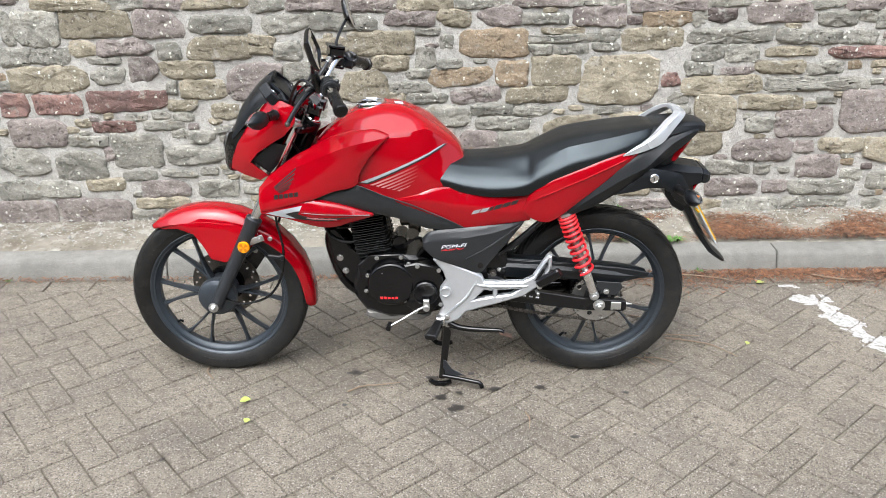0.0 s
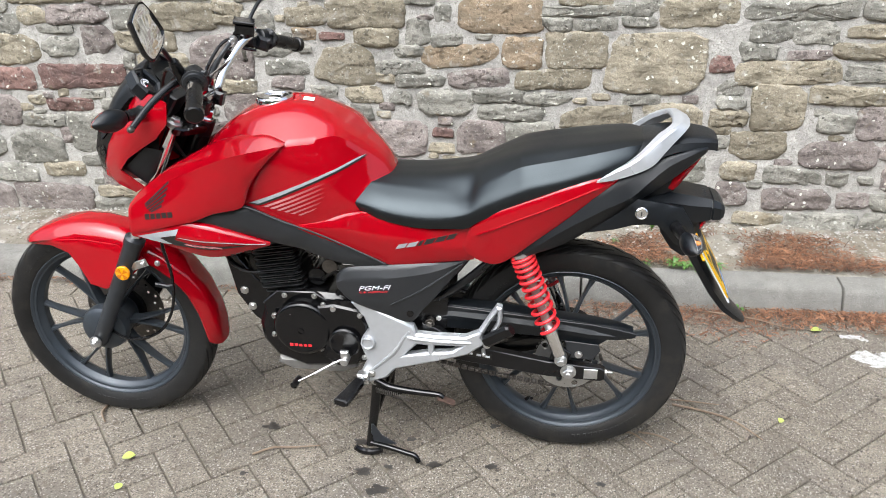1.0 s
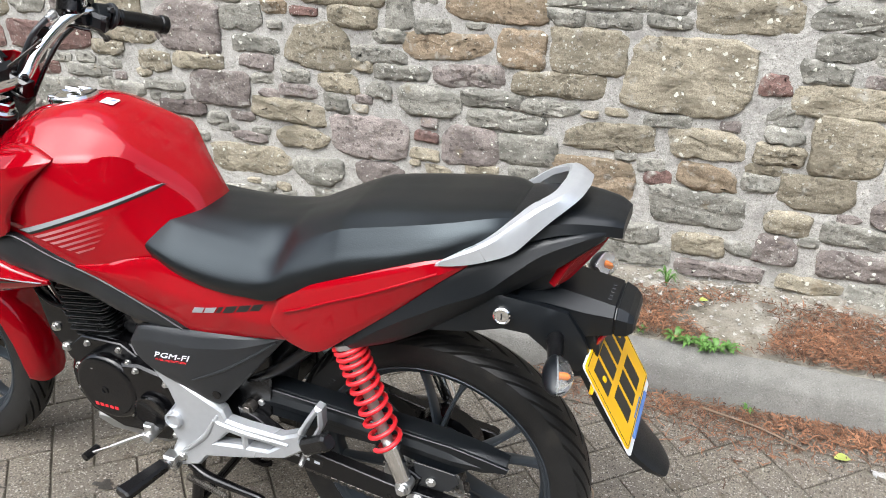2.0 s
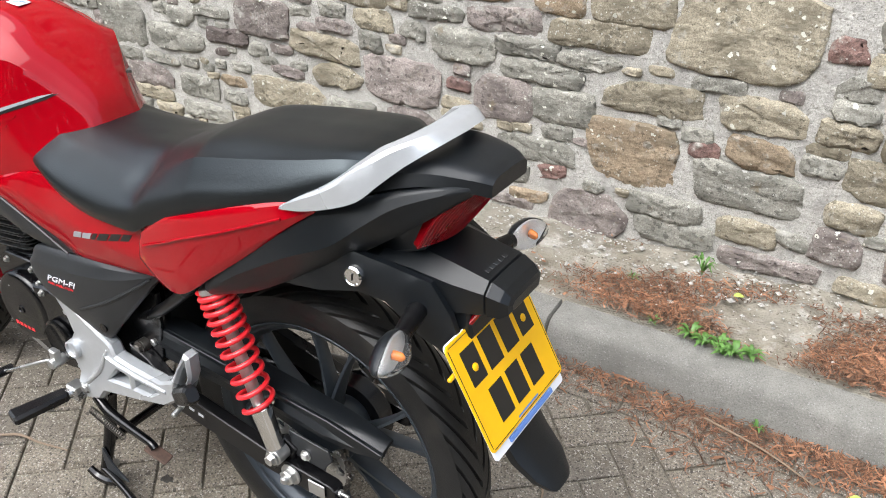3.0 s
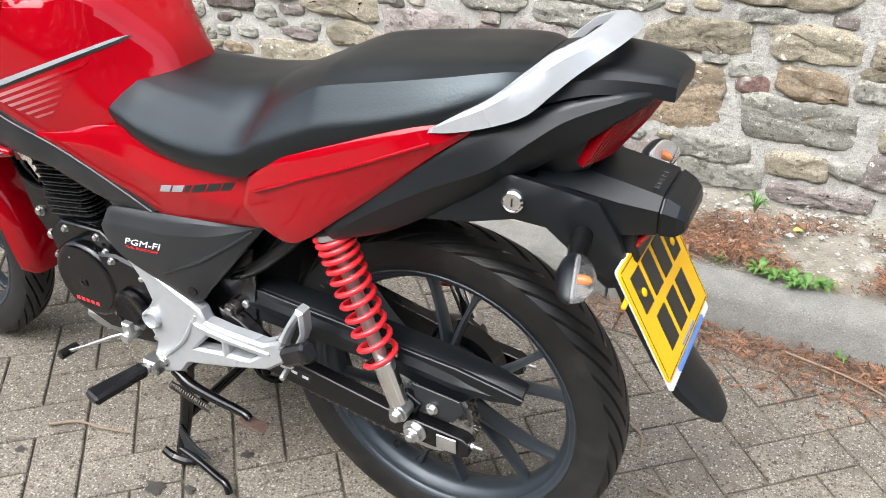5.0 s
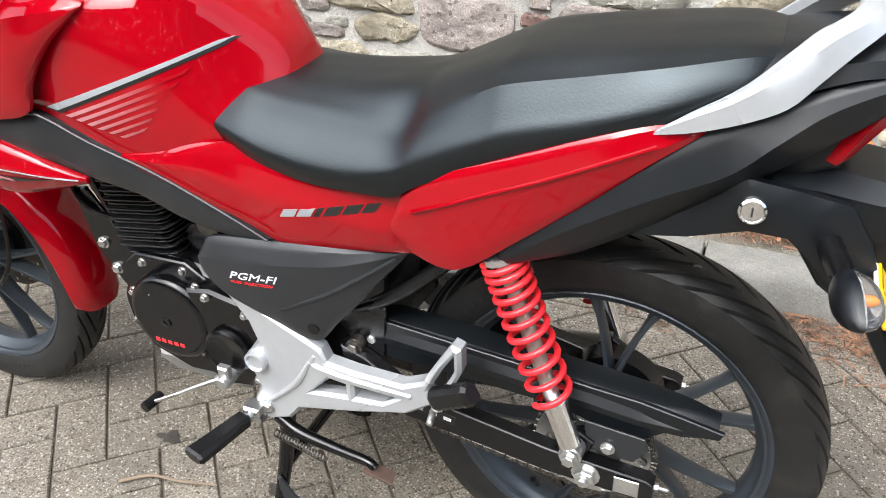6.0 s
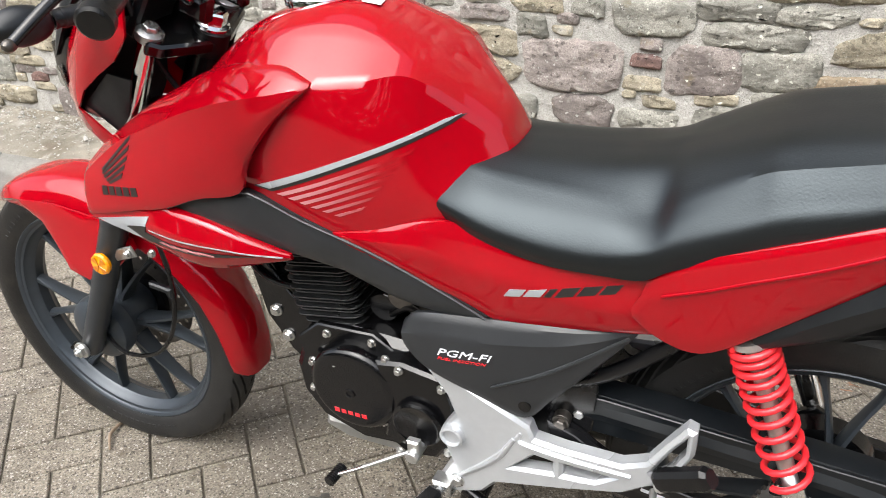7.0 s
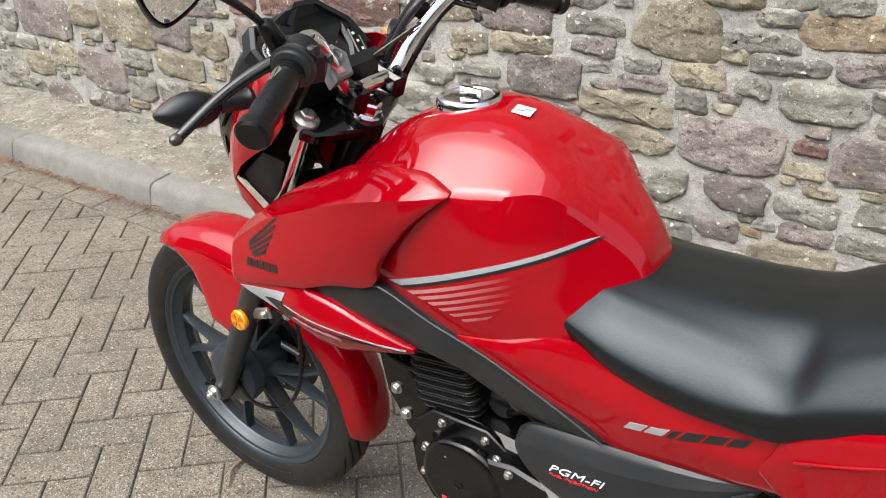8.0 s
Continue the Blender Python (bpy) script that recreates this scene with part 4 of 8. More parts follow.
# handlebar and controls
part("handlebar", tube([(-0.80, -0.325, 1.035), (-0.83, -0.25, 1.062), (-0.865, -0.17, 1.075), (-0.9, -0.1, 1.02), (-0.915, -0.055, 0.968), (-0.917, 0.0, 0.962), (-0.915, 0.055, 0.968), (-0.9, 0.1, 1.02), (-0.865, 0.17, 1.075), (-0.83, 0.25, 1.062), (-0.80, 0.325, 1.035)], 0.0112, 14, 6), CHROME, bike, "chrome handlebar")
for s in (-1, 1):
    part("bar_clamp", join(block((-0.915, s * 0.045, 0.955), (0.045, 0.03, 0.035), 0.006, (0, 20, 0)), bolt((-0.928, s * 0.045, 0.977), (0.3, 0, 1), 0.006), bolt((-0.903, s * 0.045, 0.972), (0.3, 0, 1), 0.006)), GLOSS_BLACK, bike)
    g = Vector((-0.832, s * 0.235, 1.061))
    e = Vector((-0.787, s * 0.352, 1.022))
    d = (e - g)
    prof = [(0, 0.014)]
    for k in range(3):
        t = 0.008 + 0.006 * k
        prof += [(t, 0.0182), (t + 0.004, 0.0182), (t + 0.0045, 0.0172)]
    for k in range(14):
        t = 0.03 + 0.08 * k / 13
        prof += [(t, 0.0165 + 0.0012 * math.sin(math.pi * k / 13)), (t + 0.0035, 0.0167 + 0.0012 * math.sin(math.pi * k / 13))]
    prof += [(0.116, 0.0165), (0.118, 0.0205), (0.131, 0.0205), (0.134, 0.017)]
    grip = part("grip", lathe(prof, g, d, 24), GRIP, bike, "black rubber handlebar grip")
    part("grip_flange", lathe([(-0.006, 0.022), (-0.003, 0.0275), (0.002, 0.0285), (0.004, 0.025), (0.008, 0.024), (0.011, 0.018)], g, d, 28), GREY_PLASTIC, grip)
    sw = g - d.normalized() * 0.032
    pod = part("switch_pod", join(lathe([(-0.008, 0.016), (-0.004, 0.022), (0.02, 0.024), (0.024, 0.02)], sw, d, 24), block(tuple(sw + Vector((0.008, 0, -0.014))), (0.034, 0.042, 0.036), 0.008, (0, 20, s * 20))), BLACK, bike, "black handlebar switch pod")
    part("switch_button", join(block(tuple(sw + Vector((0.03, s * 0.012, 0.008))), (0.012, 0.014, 0.01), 0.003), block(tuple(sw + Vector((0.03, -s * 0.012, -0.008))), (0.012, 0.01, 0.01), 0.003)), GREY_PLASTIC, pod)
    part("lever_bracket", join(block(tuple(sw + Vector((-0.018, -s * 0.02, -0.008))), (0.032, 0.028, 0.022), 0.006), lathe([(0, 0.012), (0.02, 0.012)], sw + Vector((-0.035, -s * 0.02, -0.012)), (0, 0, 1), 16)), BLACK, pod)
    ball = Vector((-0.943, s * 0.335, 0.982))
    lever = part("lever", tube([(-0.872, s * 0.185, 1.058), (-0.895, s * 0.225, 1.048), (-0.92, s * 0.275, 1.022), ball], [0.0105, 0.0092, 0.0078, 0.0066], 12, 6, 0.7), GLOSS_BLACK, bike, "black control lever")
    part("lever_ball", lathe([(-0.009, 0.003), (-0.006, 0.0065), (0, 0.008), (0.006, 0.0065), (0.009, 0.003)], ball, (0, 1, 0), 14), DARK_STEEL, lever, "worn lever ball end")
    # mirror
    b = Vector((-0.872, s * 0.212, 1.07))
    stem = part("mirror_stem", tube([b, b + Vector((-0.006, s * 0.022, 0.036)), b + Vector((0.0, s * 0.06, 0.066)), b + Vector((0.01, s * 0.105, 0.092)), b + Vector((0.016, s * 0.135, 0.106))], 0.0052, 10, 6), BLACK, bike, "black mirror stem")
    part("stem_boot", lathe([(-0.03, 0.009), (-0.026, 0.0125), (0.0, 0.0135), (0.026, 0.0125), (0.04, 0.0105), (0.044, 0.0065)], b, (-0.1, s * 0.55, 1), 20), GRIP, stem)
    out = [(0.0, 0.06), (0.026, 0.046), (0.054, 0.019), (0.057, 0.008), (0.044, -0.02), (0.01, -0.055), (-0.008, -0.058), (-0.026, -0.04), (-0.046, 0.002), (-0.045, 0.014), (-0.018, 0.05)]
    shape = [(q.x, q.y) for q in curve([(x, z, 0) for x, z in out + out[:1]], 4)[:-1]]
    m = len(shape)
    h, n2, u = Vector((0.143, -s * 0.917, -0.372)), Vector((0.963, s * 0.042, 0.267)), Vector((-0.229, -s * 0.396, 0.889))
    mid = Vector((-0.845, s * 0.3795, 1.1965))
    rows = [[mid + h * x * k2 + u * z * k2 + n2 * d for x, z in shape] for k2, d in ((0.93, 0.0), (0.97, 0.003), (1.0, 0.002), (1.0, -0.004), (0.88, -0.012), (0.6, -0.018), (0.15, -0.02))]
    house = part("mirror", rings(rows), GLOSS_BLACK, bike, "black rear-view mirror")
    rows = [[mid + h * x * k2 + u * z * k2 + n2 * d for x, z in shape] for k2, d in ((0.925, -0.002), (0.925, 0.0022), (0.915, 0.0026))]
    part("mirror_glass", rings(rows), MIRROR, house, "rear-view mirror glass")
for a, r in (((-0.87, -0.2, 1.05), 0.0045), ((-0.86, 0.2, 1.05), 0.0045), ((-0.85, 0.19, 1.04), 0.004), ((-0.86, -0.18, 1.045), 0.0035)):
    s = 1 if a[1] > 0 else -1
    part("control_cable", tube([a, (a[0] - 0.06, a[1] * 0.8, 1.05 + 0.02 * (r > 0.004)), (a[0] - 0.11, a[1] * 0.55, 0.99), (-1.0, s * 0.06, 0.88), (-0.95, s * 0.04, 0.78), (-0.86, s * 0.05, 0.72)], r, 8), GRIP, bike)
master = part("master_cylinder", join(block((-0.872, 0.185, 1.098), (0.05, 0.07, 0.03), 0.005, (0, 10, 18)), block((-0.872, 0.185, 1.116), (0.054, 0.074, 0.008), 0.002, (0, 10, 18)), rod((-0.885, 0.15, 1.085), (-0.87, 0.215, 1.08), 0.012)), GLOSS_BLACK, bike, "black front brake master cylinder")
part("sight_glass", lathe([(0, 0.009), (0.003, 0.009), (0.004, 0.006), (0.002, 0.005), (0.002, 0.0)], (-0.846, 0.178, 1.098), (1, -0.3, 0.1), 20), CHROME, master, "round fluid sight glass")
part("banjo_bolt", join(rod((-0.888, 0.142, 1.08), (-0.892, 0.12, 1.072), 0.0075), bolt((-0.888, 0.138, 1.08), (0, -1, -0.3), 0.008, 0.012)), STEEL, master, "zinc hose union")
part("brake_line", tube([(-0.892, 0.12, 1.072), (-0.905, 0.095, 1.05), (-0.93, 0.085, 1.01), (-0.955, 0.08, 0.96)], 0.0062, 10, 6), GREY_PLASTIC, master)
coil_pts = []
for k in range(30 * 8 + 1):
    a, q = 2 * math.pi * k / 8, k / 240
    c = Vector((-0.885, 0.085, 1.035)).lerp(Vector((-0.955, 0.062, 0.985)), q)
    coil_pts.append(c + Vector((0.4 * math.cos(a), math.sin(a), 0.6 * math.cos(a))) * 0.0055)
part("cable_spring", tube(coil_pts, 0.0012, 5, 1), DARK_STEEL, bike, "wound steel sleeve on a control cable")
part("cable_tie", lathe([(0, 0.014), (0.008, 0.014)], (-0.898, 0.11, 1.045), (-0.5, 0.6, 0.5), 16), GRIP, bike)

# turn signals
def signal(root, tip, name_label, clear_back):
    root, tip = Vector(root), Vector(tip)
    d = (tip - root).normalized()
    stem = part("turn_signal", lathe([(0, 0.015), (0.006, 0.017), (0.012, 0.0135), (0.02, 0.0145), (0.027, 0.013), (0.034, 0.0145), (0.041, 0.0125), (0.05, 0.0135), (0.085 if clear_back else 0.05, 0.012)], root, d, 20), GRIP, bike, name_label)
    c = root + d * (0.122 if clear_back else 0.096)
    w = Vector((0, 0, 1))
    f = (Vector((1, 0, 0)) - d * d.x).normalized() if clear_back else Vector((1, 0, 0))
    def half(sign, grow, deep):
        rows = []
        for i in range(6):
            t = i / 5
            k = math.sqrt(max(0.0, 1 - (t * 0.97) ** 2))
            row = []
            for j in range(20):
                a = 2 * math.pi * j / 20
                ca, sa = math.cos(a), math.sin(a)
                row.append(c + d * ((0.044 if clear_back else 0.046) * math.copysign(abs(ca) ** 0.9, ca) * k * grow) + w * ((0.025 if clear_back else 0.027) * (1 - 0.55 * max(0, ca) ** 1.3) * math.copysign(abs(sa) ** 0.9, sa) * k * grow) + f * sign * deep * t)
            rows.append(row)
        return rings(rows)
    s = 1 if clear_back else -1
    part("signal_housing", half(-s, 1.0, 0.02 if clear_back else 0.024), BLACK, stem)
    part("signal_lens", half(s, 0.97, 0.026 if clear_back else 0.022), FROST, stem, "clear signal lens")
    bowl = [c + d * (0.04 * math.cos(a)) + w * (0.023 * (1 - 0.55 * max(0, math.cos(a)) ** 1.3) * math.sin(a)) for a in (2 * math.pi * j / 24 for j in range(24))]
    part("signal_reflector", rings([[p + f * s * 0.0008 for p in bowl], [c + (p - c) * 0.9 + f * s * 0.003 for p in bowl], [c + (p - c) * 0.3 + f * s * 0.0015 for p in bowl]]), REFLECT, stem)
    part("signal_bulb", lathe([(0, 0.006), (0.005, 0.006), (0.011, 0.0055), (0.015, 0.002)], c + f * s * 0.004, f * s, 16), BULB, stem, "amber bulb")


for s in (-1, 1):
    signal((-1.018, s * 0.142, 0.964), (-1.07, s * 0.27, 0.967), "black front turn signal on a rubber stem", False)
    signal((0.228, s * 0.07, 0.703), (0.262, s * 0.21, 0.702), "black rear turn signal on a rubber stem", True)

# fuel tank
tank = part("fuel_tank", shell([
    (-0.915, [(0, 0.858), (0.03, 0.856), (0.055, 0.85), (0.085, 0.835), (0.1, 0.80), (0.1, 0.75), (0.09, 0.71)]),
    (-0.88, [(0, 0.893), (0.04, 0.89), (0.07, 0.882), (0.118, 0.856), (0.138, 0.82), (0.135, 0.76), (0.11, 0.70)]),
    (-0.82, [(0, 0.937), (0.045, 0.934), (0.08, 0.922), (0.14, 0.885), (0.158, 0.845), (0.161, 0.775), (0.148, 0.685)]),
    (-0.75, [(0, 0.961), (0.05, 0.96), (0.1, 0.945), (0.152, 0.905), (0.166, 0.845), (0.168, 0.765), (0.152, 0.66)]),
    (-0.68, [(0, 0.969), (0.045, 0.968), (0.083, 0.953), (0.15, 0.894), (0.16, 0.84), (0.165, 0.755), (0.15, 0.645)]),
    (-0.62, [(0, 0.955), (0.042, 0.954), (0.075, 0.943), (0.13, 0.899), (0.149, 0.83), (0.154, 0.745), (0.144, 0.635)]),
    (-0.56, [(0, 0.921), (0.038, 0.921), (0.075, 0.917), (0.107, 0.905), (0.13, 0.815), (0.141, 0.74), (0.136, 0.64)]),
    (-0.505, [(0, 0.878), (0.028, 0.878), (0.052, 0.873), (0.072, 0.86), (0.101, 0.79), (0.122, 0.735), (0.12, 0.66)]),
    (-0.462, [(0, 0.836), (0.02, 0.834), (0.034, 0.83), (0.048, 0.818), (0.078, 0.765), (0.095, 0.735), (0.094, 0.7)]),
    (-0.44, [(0, 0.79), (0.018, 0.788), (0.034, 0.783), (0.052, 0.77), (0.068, 0.75), (0.078, 0.73), (0.078, 0.70)])], 7, 5, (2, 3)), RED, bike, "glossy red fuel tank", 36.5)
cap = part("fuel_cap", lathe([(-0.006, 0.046), (0.002, 0.046), (0.006, 0.043), (0.0065, 0.036), (0.004, 0.034), (0.004, 0.0)], (-0.742, 0, 0.966), (-0.05, 0, 1), 48), CHROME, tank, "chrome fuel filler cap")
part("cap_flap", block((-0.738, 0, 0.977), (0.034, 0.014, 0.012), 0.004, (0, 2, 0)), CHROME, cap)
part("sticker", block((-0.652, -0.006, 0.967), (0.026, 0.03, 0.0012), 0.0004, (0, 10, 12)), WHITE_INK, tank, "small white sticker with blue marks")
part("sticker_marks", join(block((-0.655, -0.01, 0.9682), (0.012, 0.004, 0.0006), 0.0001, (0, 10, 40)), block((-0.648, -0.001, 0.9672), (0.010, 0.004, 0.0006), 0.0001, (0, 10, 40))), BLUE_INK, tank)


from mathutils.bvhtree import BVHTree


def laid_on(tree, loop, lift=0.0012, res=0.008, right=False):
    """A thin decal with the outline (x, z), laid on a surface from the side."""
    from mathutils.geometry import delaunay_2d_cdt
    k = len(loop)
    rim = []
    for i in range(k):
        a, b = Vector(loop[i]), Vector(loop[(i + 1) % k])
        m = max(1, round((b - a).length / res))
        rim += [a + (b - a) * j / m for j in range(m)]
    xs, zs = [p[0] for p in loop], [p[1] for p in loop]
    pts, z = [], min(zs) + res / 2
    while z < max(zs):
        x = min(xs) + res / 2
        while x < max(xs):
            if inside_loop((x, z), loop) and min((x - r.x) ** 2 + (z - r.y) ** 2 for r in rim) > (res * 0.5) ** 2:
                pts.append(Vector((x, z)))
            x += res
        z += res
    m = len(rim)
    c = delaunay_2d_cdt(rim + pts, [(i, (i + 1) % m) for i in range(m)], [], 1, 1e-6)
    side = 1 if right else -1
    top, low = [], []
    for p in c[0]:
        hit = tree.ray_cast(Vector((p.x, side * 0.6, p.y)), Vector((0, -side, 0)))
        y = hit[0].y if hit[0] else side * 0.15
        top.append((p.x, y + side * lift, p.y))
        low.append((p.x, y - side * 0.0005, p.y))
    n = len(top)
    faces = [tuple(t) for t in c[2]] + [tuple(i + n for i in reversed(t)) for t in c[2]]
    edges = {(a, b) for t in c[2] for a, b in zip(t, t[1:] + t[:1])}
    faces += [(b, a, a + n, b + n) for a, b in edges if (b, a) not in edges]
    return top + low, faces


def tree_of(*obs):
    v, f = [], []
    for ob in obs:
        k = len(v)
        v += [tuple(p.co) for p in ob.data.vertices]
        f += [tuple(i + k for i in q.vertices) for q in ob.data.polygons]
    return BVHTree.FromPolygons(v, f)


on_tank = tree_of(tank)
for right in (False, True):
    part("stripe", laid_on(on_tank, [(-0.775, 0.752), (-0.745, 0.748), (-0.512, 0.842), (-0.498, 0.851), (-0.508, 0.85)], 0.001, 0.008, right), INK, tank, "black edge of the silver stripe")
    part("stripe", laid_on(on_tank, [(-0.768, 0.7545), (-0.748, 0.752), (-0.515, 0.846), (-0.503, 0.852), (-0.52, 0.8488)], 0.0018, 0.008, right), SILVER_INK, tank, "silver stripe")
    for k in range(6):
        x0, z0 = -0.738 + 0.0165 * k, 0.7455 - 0.0045 * k
        x1 = -0.552 - 0.013 * k
        rise, w = 0.385 * (x1 - x0), 0.0054 - 0.0003 * k
        part("fine_stripe", laid_on(on_tank, [(x0, z0), (x0 + w * 1.8, z0 - w * 0.35), (x1, z0 + rise - w * 0.9), (x1 + 0.006, z0 + rise + 0.002)], 0.001, 0.008, right), FADE_INK, tank, "pale pink fading stripe")

# shrouds, side covers and tail panels
shroud_geo = sheet([
    [(-1.087, 0.735, 0.158), (-1.088, 0.722, 0.17), (-1.088, 0.695, 0.179), (-1.085, 0.664, 0.184)],
    [(-1.055, 0.770, 0.138), (-1.053, 0.75, 0.17), (-1.05, 0.713, 0.183), (-1.045, 0.673, 0.190)],
    [(-0.99, 0.817, 0.122), (-0.99, 0.793, 0.176), (-0.985, 0.742, 0.191), (-0.98, 0.692, 0.197)],
    [(-0.92, 0.856, 0.124), (-0.92, 0.826, 0.186), (-0.915, 0.765, 0.198), (-0.912, 0.709, 0.2)],
    [(-0.86, 0.887, 0.128), (-0.86, 0.853, 0.194), (-0.858, 0.79, 0.202), (-0.852, 0.733, 0.2)],
    [(-0.80, 0.907, 0.136), (-0.80, 0.875, 0.198), (-0.795, 0.81, 0.202), (-0.782, 0.75, 0.194)],
    [(-0.755, 0.914, 0.141), (-0.755, 0.885, 0.19), (-0.753, 0.842, 0.194), (-0.762, 0.795, 0.19)],
    [(-0.715, 0.914, 0.146), (-0.715, 0.89, 0.175), (-0.716, 0.872, 0.18), (-0.722, 0.85, 0.18)],
    [(-0.675, 0.899, 0.152), (-0.675, 0.896, 0.155), (-0.675, 0.895, 0.156), (-0.677, 0.893, 0.156)]], (1,), 5, 6, 0.006, 0.003)
shrouds = both("tank_shroud", shroud_geo, RED, label="glossy red tank shroud with a black wing mark", angle=28)
spear_geo = sheet([
    [(-1.085, 0.666, 0.180), (-1.085, 0.661, 0.181), (-1.083, 0.655, 0.18)],
    [(-1.0, 0.690, 0.186), (-1.0, 0.672, 0.189), (-1.01, 0.642, 0.184)],
    [(-0.945, 0.705, 0.19), (-0.95, 0.672, 0.2), (-0.955, 0.626, 0.186)],
    [(-0.90, 0.704, 0.192), (-0.90, 0.669, 0.207), (-0.90, 0.612, 0.186)],
    [(-0.85, 0.694, 0.19), (-0.85, 0.663, 0.204), (-0.85, 0.612, 0.183)],
    [(-0.79, 0.674, 0.184), (-0.79, 0.655, 0.193), (-0.79, 0.626, 0.177)],
    [(-0.732, 0.651, 0.172), (-0.731, 0.647, 0.173), (-0.732, 0.641, 0.169)]], (1,), 5, 5, 0.006, 0.003)
spears = both("shroud_spear", spear_geo, RED, label="red lower shroud with silver and black stripes", angle=50)
trim_geo = panel([(-0.922, 0.702, 0.184), (-0.87, 0.724, 0.186), (-0.83, 0.738, 0.182), (-0.785, 0.746, 0.178), (-0.765, 0.74, 0.176), (-0.70, 0.71, 0.168), (-0.62, 0.676, 0.156), (-0.56, 0.648, 0.15), (-0.50, 0.618, 0.146), (-0.45, 0.592, 0.142), (-0.50, 0.582, 0.142), (-0.56, 0.588, 0.144), (-0.60, 0.600, 0.146), (-0.66, 0.628, 0.152), (-0.735, 0.65, 0.166), (-0.83, 0.676, 0.18), (-0.895, 0.69, 0.184)], [(-0.8, 0.705, 0.186), (-0.70, 0.675, 0.172), (-0.6, 0.633, 0.156)], 3, 0.013, 0.008, 0.005)
trims = both("shroud_trim", trim_geo, GREY_PLASTIC, label="dark grey plastic trim below the tank")
edge_line = curve([(-0.915, -0.19, 0.706), (-0.85, -0.191, 0.733), (-0.79, -0.185, 0.748), (-0.76, -0.181, 0.742), (-0.70, -0.174, 0.713), (-0.62, -0.162, 0.68), (-0.56, -0.156, 0.652), (-0.50, -0.151, 0.622), (-0.45, -0.147, 0.595)], 4)
both("trim_edge", tube(edge_line, 0.0022, 6, 1), GREY_PLASTIC)
side_geo = sheet([
    [(-0.668, 0.694, 0.160), (-0.667, 0.691, 0.161), (-0.666, 0.687, 0.16)],
    [(-0.60, 0.706, 0.150), (-0.605, 0.690, 0.157), (-0.603, 0.655, 0.152)],
    [(-0.537, 0.724, 0.142), (-0.535, 0.685, 0.152), (-0.535, 0.628, 0.146)],
    [(-0.483, 0.724, 0.134), (-0.48, 0.668, 0.147), (-0.478, 0.602, 0.138)],
    [(-0.42, 0.714, 0.138), (-0.415, 0.665, 0.150), (-0.43, 0.588, 0.138)],
    [(-0.35, 0.708, 0.140), (-0.345, 0.655, 0.150), (-0.36, 0.597, 0.138)],
    [(-0.278, 0.712, 0.138), (-0.28, 0.648, 0.146), (-0.285, 0.606, 0.136)],
    [(-0.228, 0.722, 0.136), (-0.232, 0.66, 0.142), (-0.235, 0.612, 0.132)]], (1,), 6, 5, 0.006, 0.003)
tail_cover_geo = sheet([
    [(-0.243, 0.704, 0.148), (-0.25, 0.68, 0.151), (-0.265, 0.648, 0.145)],
    [(-0.215, 0.728, 0.152), (-0.21, 0.692, 0.157), (-0.23, 0.622, 0.147)],
    [(-0.18, 0.748, 0.156), (-0.175, 0.709, 0.161), (-0.187, 0.611, 0.15)],
    [(-0.14, 0.765, 0.158), (-0.136, 0.727, 0.163), (-0.15, 0.626, 0.152)],
    [(-0.08, 0.789, 0.156), (-0.07, 0.755, 0.161), (-0.093, 0.672, 0.151)],
    [(-0.02, 0.812, 0.15), (-0.005, 0.784, 0.154), (-0.015, 0.735, 0.146)],
    [(0.04, 0.83, 0.138), (0.05, 0.808, 0.142), (0.045, 0.786, 0.138)],
    [(0.092, 0.835, 0.122), (0.094, 0.829, 0.127), (0.093, 0.824, 0.126)]], (1,), 6, 6, 0.006, 0.003)
ridge = curve([(-0.225, -0.1585, 0.69), (-0.175, -0.1625, 0.712), (-0.136, -0.1645, 0.731), (-0.07, -0.1625, 0.759), (-0.005, -0.1555, 0.788), (0.05, -0.1435, 0.811)], 5)
both("cover_crease", tube(ridge, 0.0022, 8, 1), RED)
sides = both("side_cover", side_geo, RED, label="glossy red side cover with black and silver model bars", angle=28)
both("tail_cover", tail_cover_geo, RED, label="glossy red tail side panel", angle=28)
grey_geo = sheet([
    [(-0.582, 0.55, 0.132), (-0.58, 0.54, 0.148), (-0.579, 0.531, 0.149), (-0.577, 0.521, 0.148)],
    [(-0.55, 0.578, 0.143), (-0.545, 0.55, 0.153), (-0.54, 0.515, 0.153), (-0.54, 0.486, 0.15)],
    [(-0.46, 0.588, 0.141), (-0.46, 0.558, 0.154), (-0.46, 0.5, 0.155), (-0.46, 0.455, 0.148)],
    [(-0.39, 0.595, 0.14), (-0.40, 0.567, 0.152), (-0.397, 0.49, 0.152), (-0.397, 0.434, 0.144)],
    [(-0.33, 0.6, 0.136), (-0.345, 0.577, 0.147), (-0.35, 0.53, 0.146), (-0.36, 0.472, 0.14)],
    [(-0.285, 0.605, 0.13), (-0.295, 0.592, 0.138), (-0.3, 0.567, 0.137), (-0.31, 0.53, 0.134)],
    [(-0.25, 0.607, 0.118), (-0.25, 0.605, 0.12), (-0.252, 0.602, 0.12), (-0.254, 0.598, 0.12)]], (1,), 5, 5, 0.006, 0.003)
greys = both("frame_cover", grey_geo, GREY_PLASTIC, label="dark grey plastic frame cover with white lettering", angle=22)
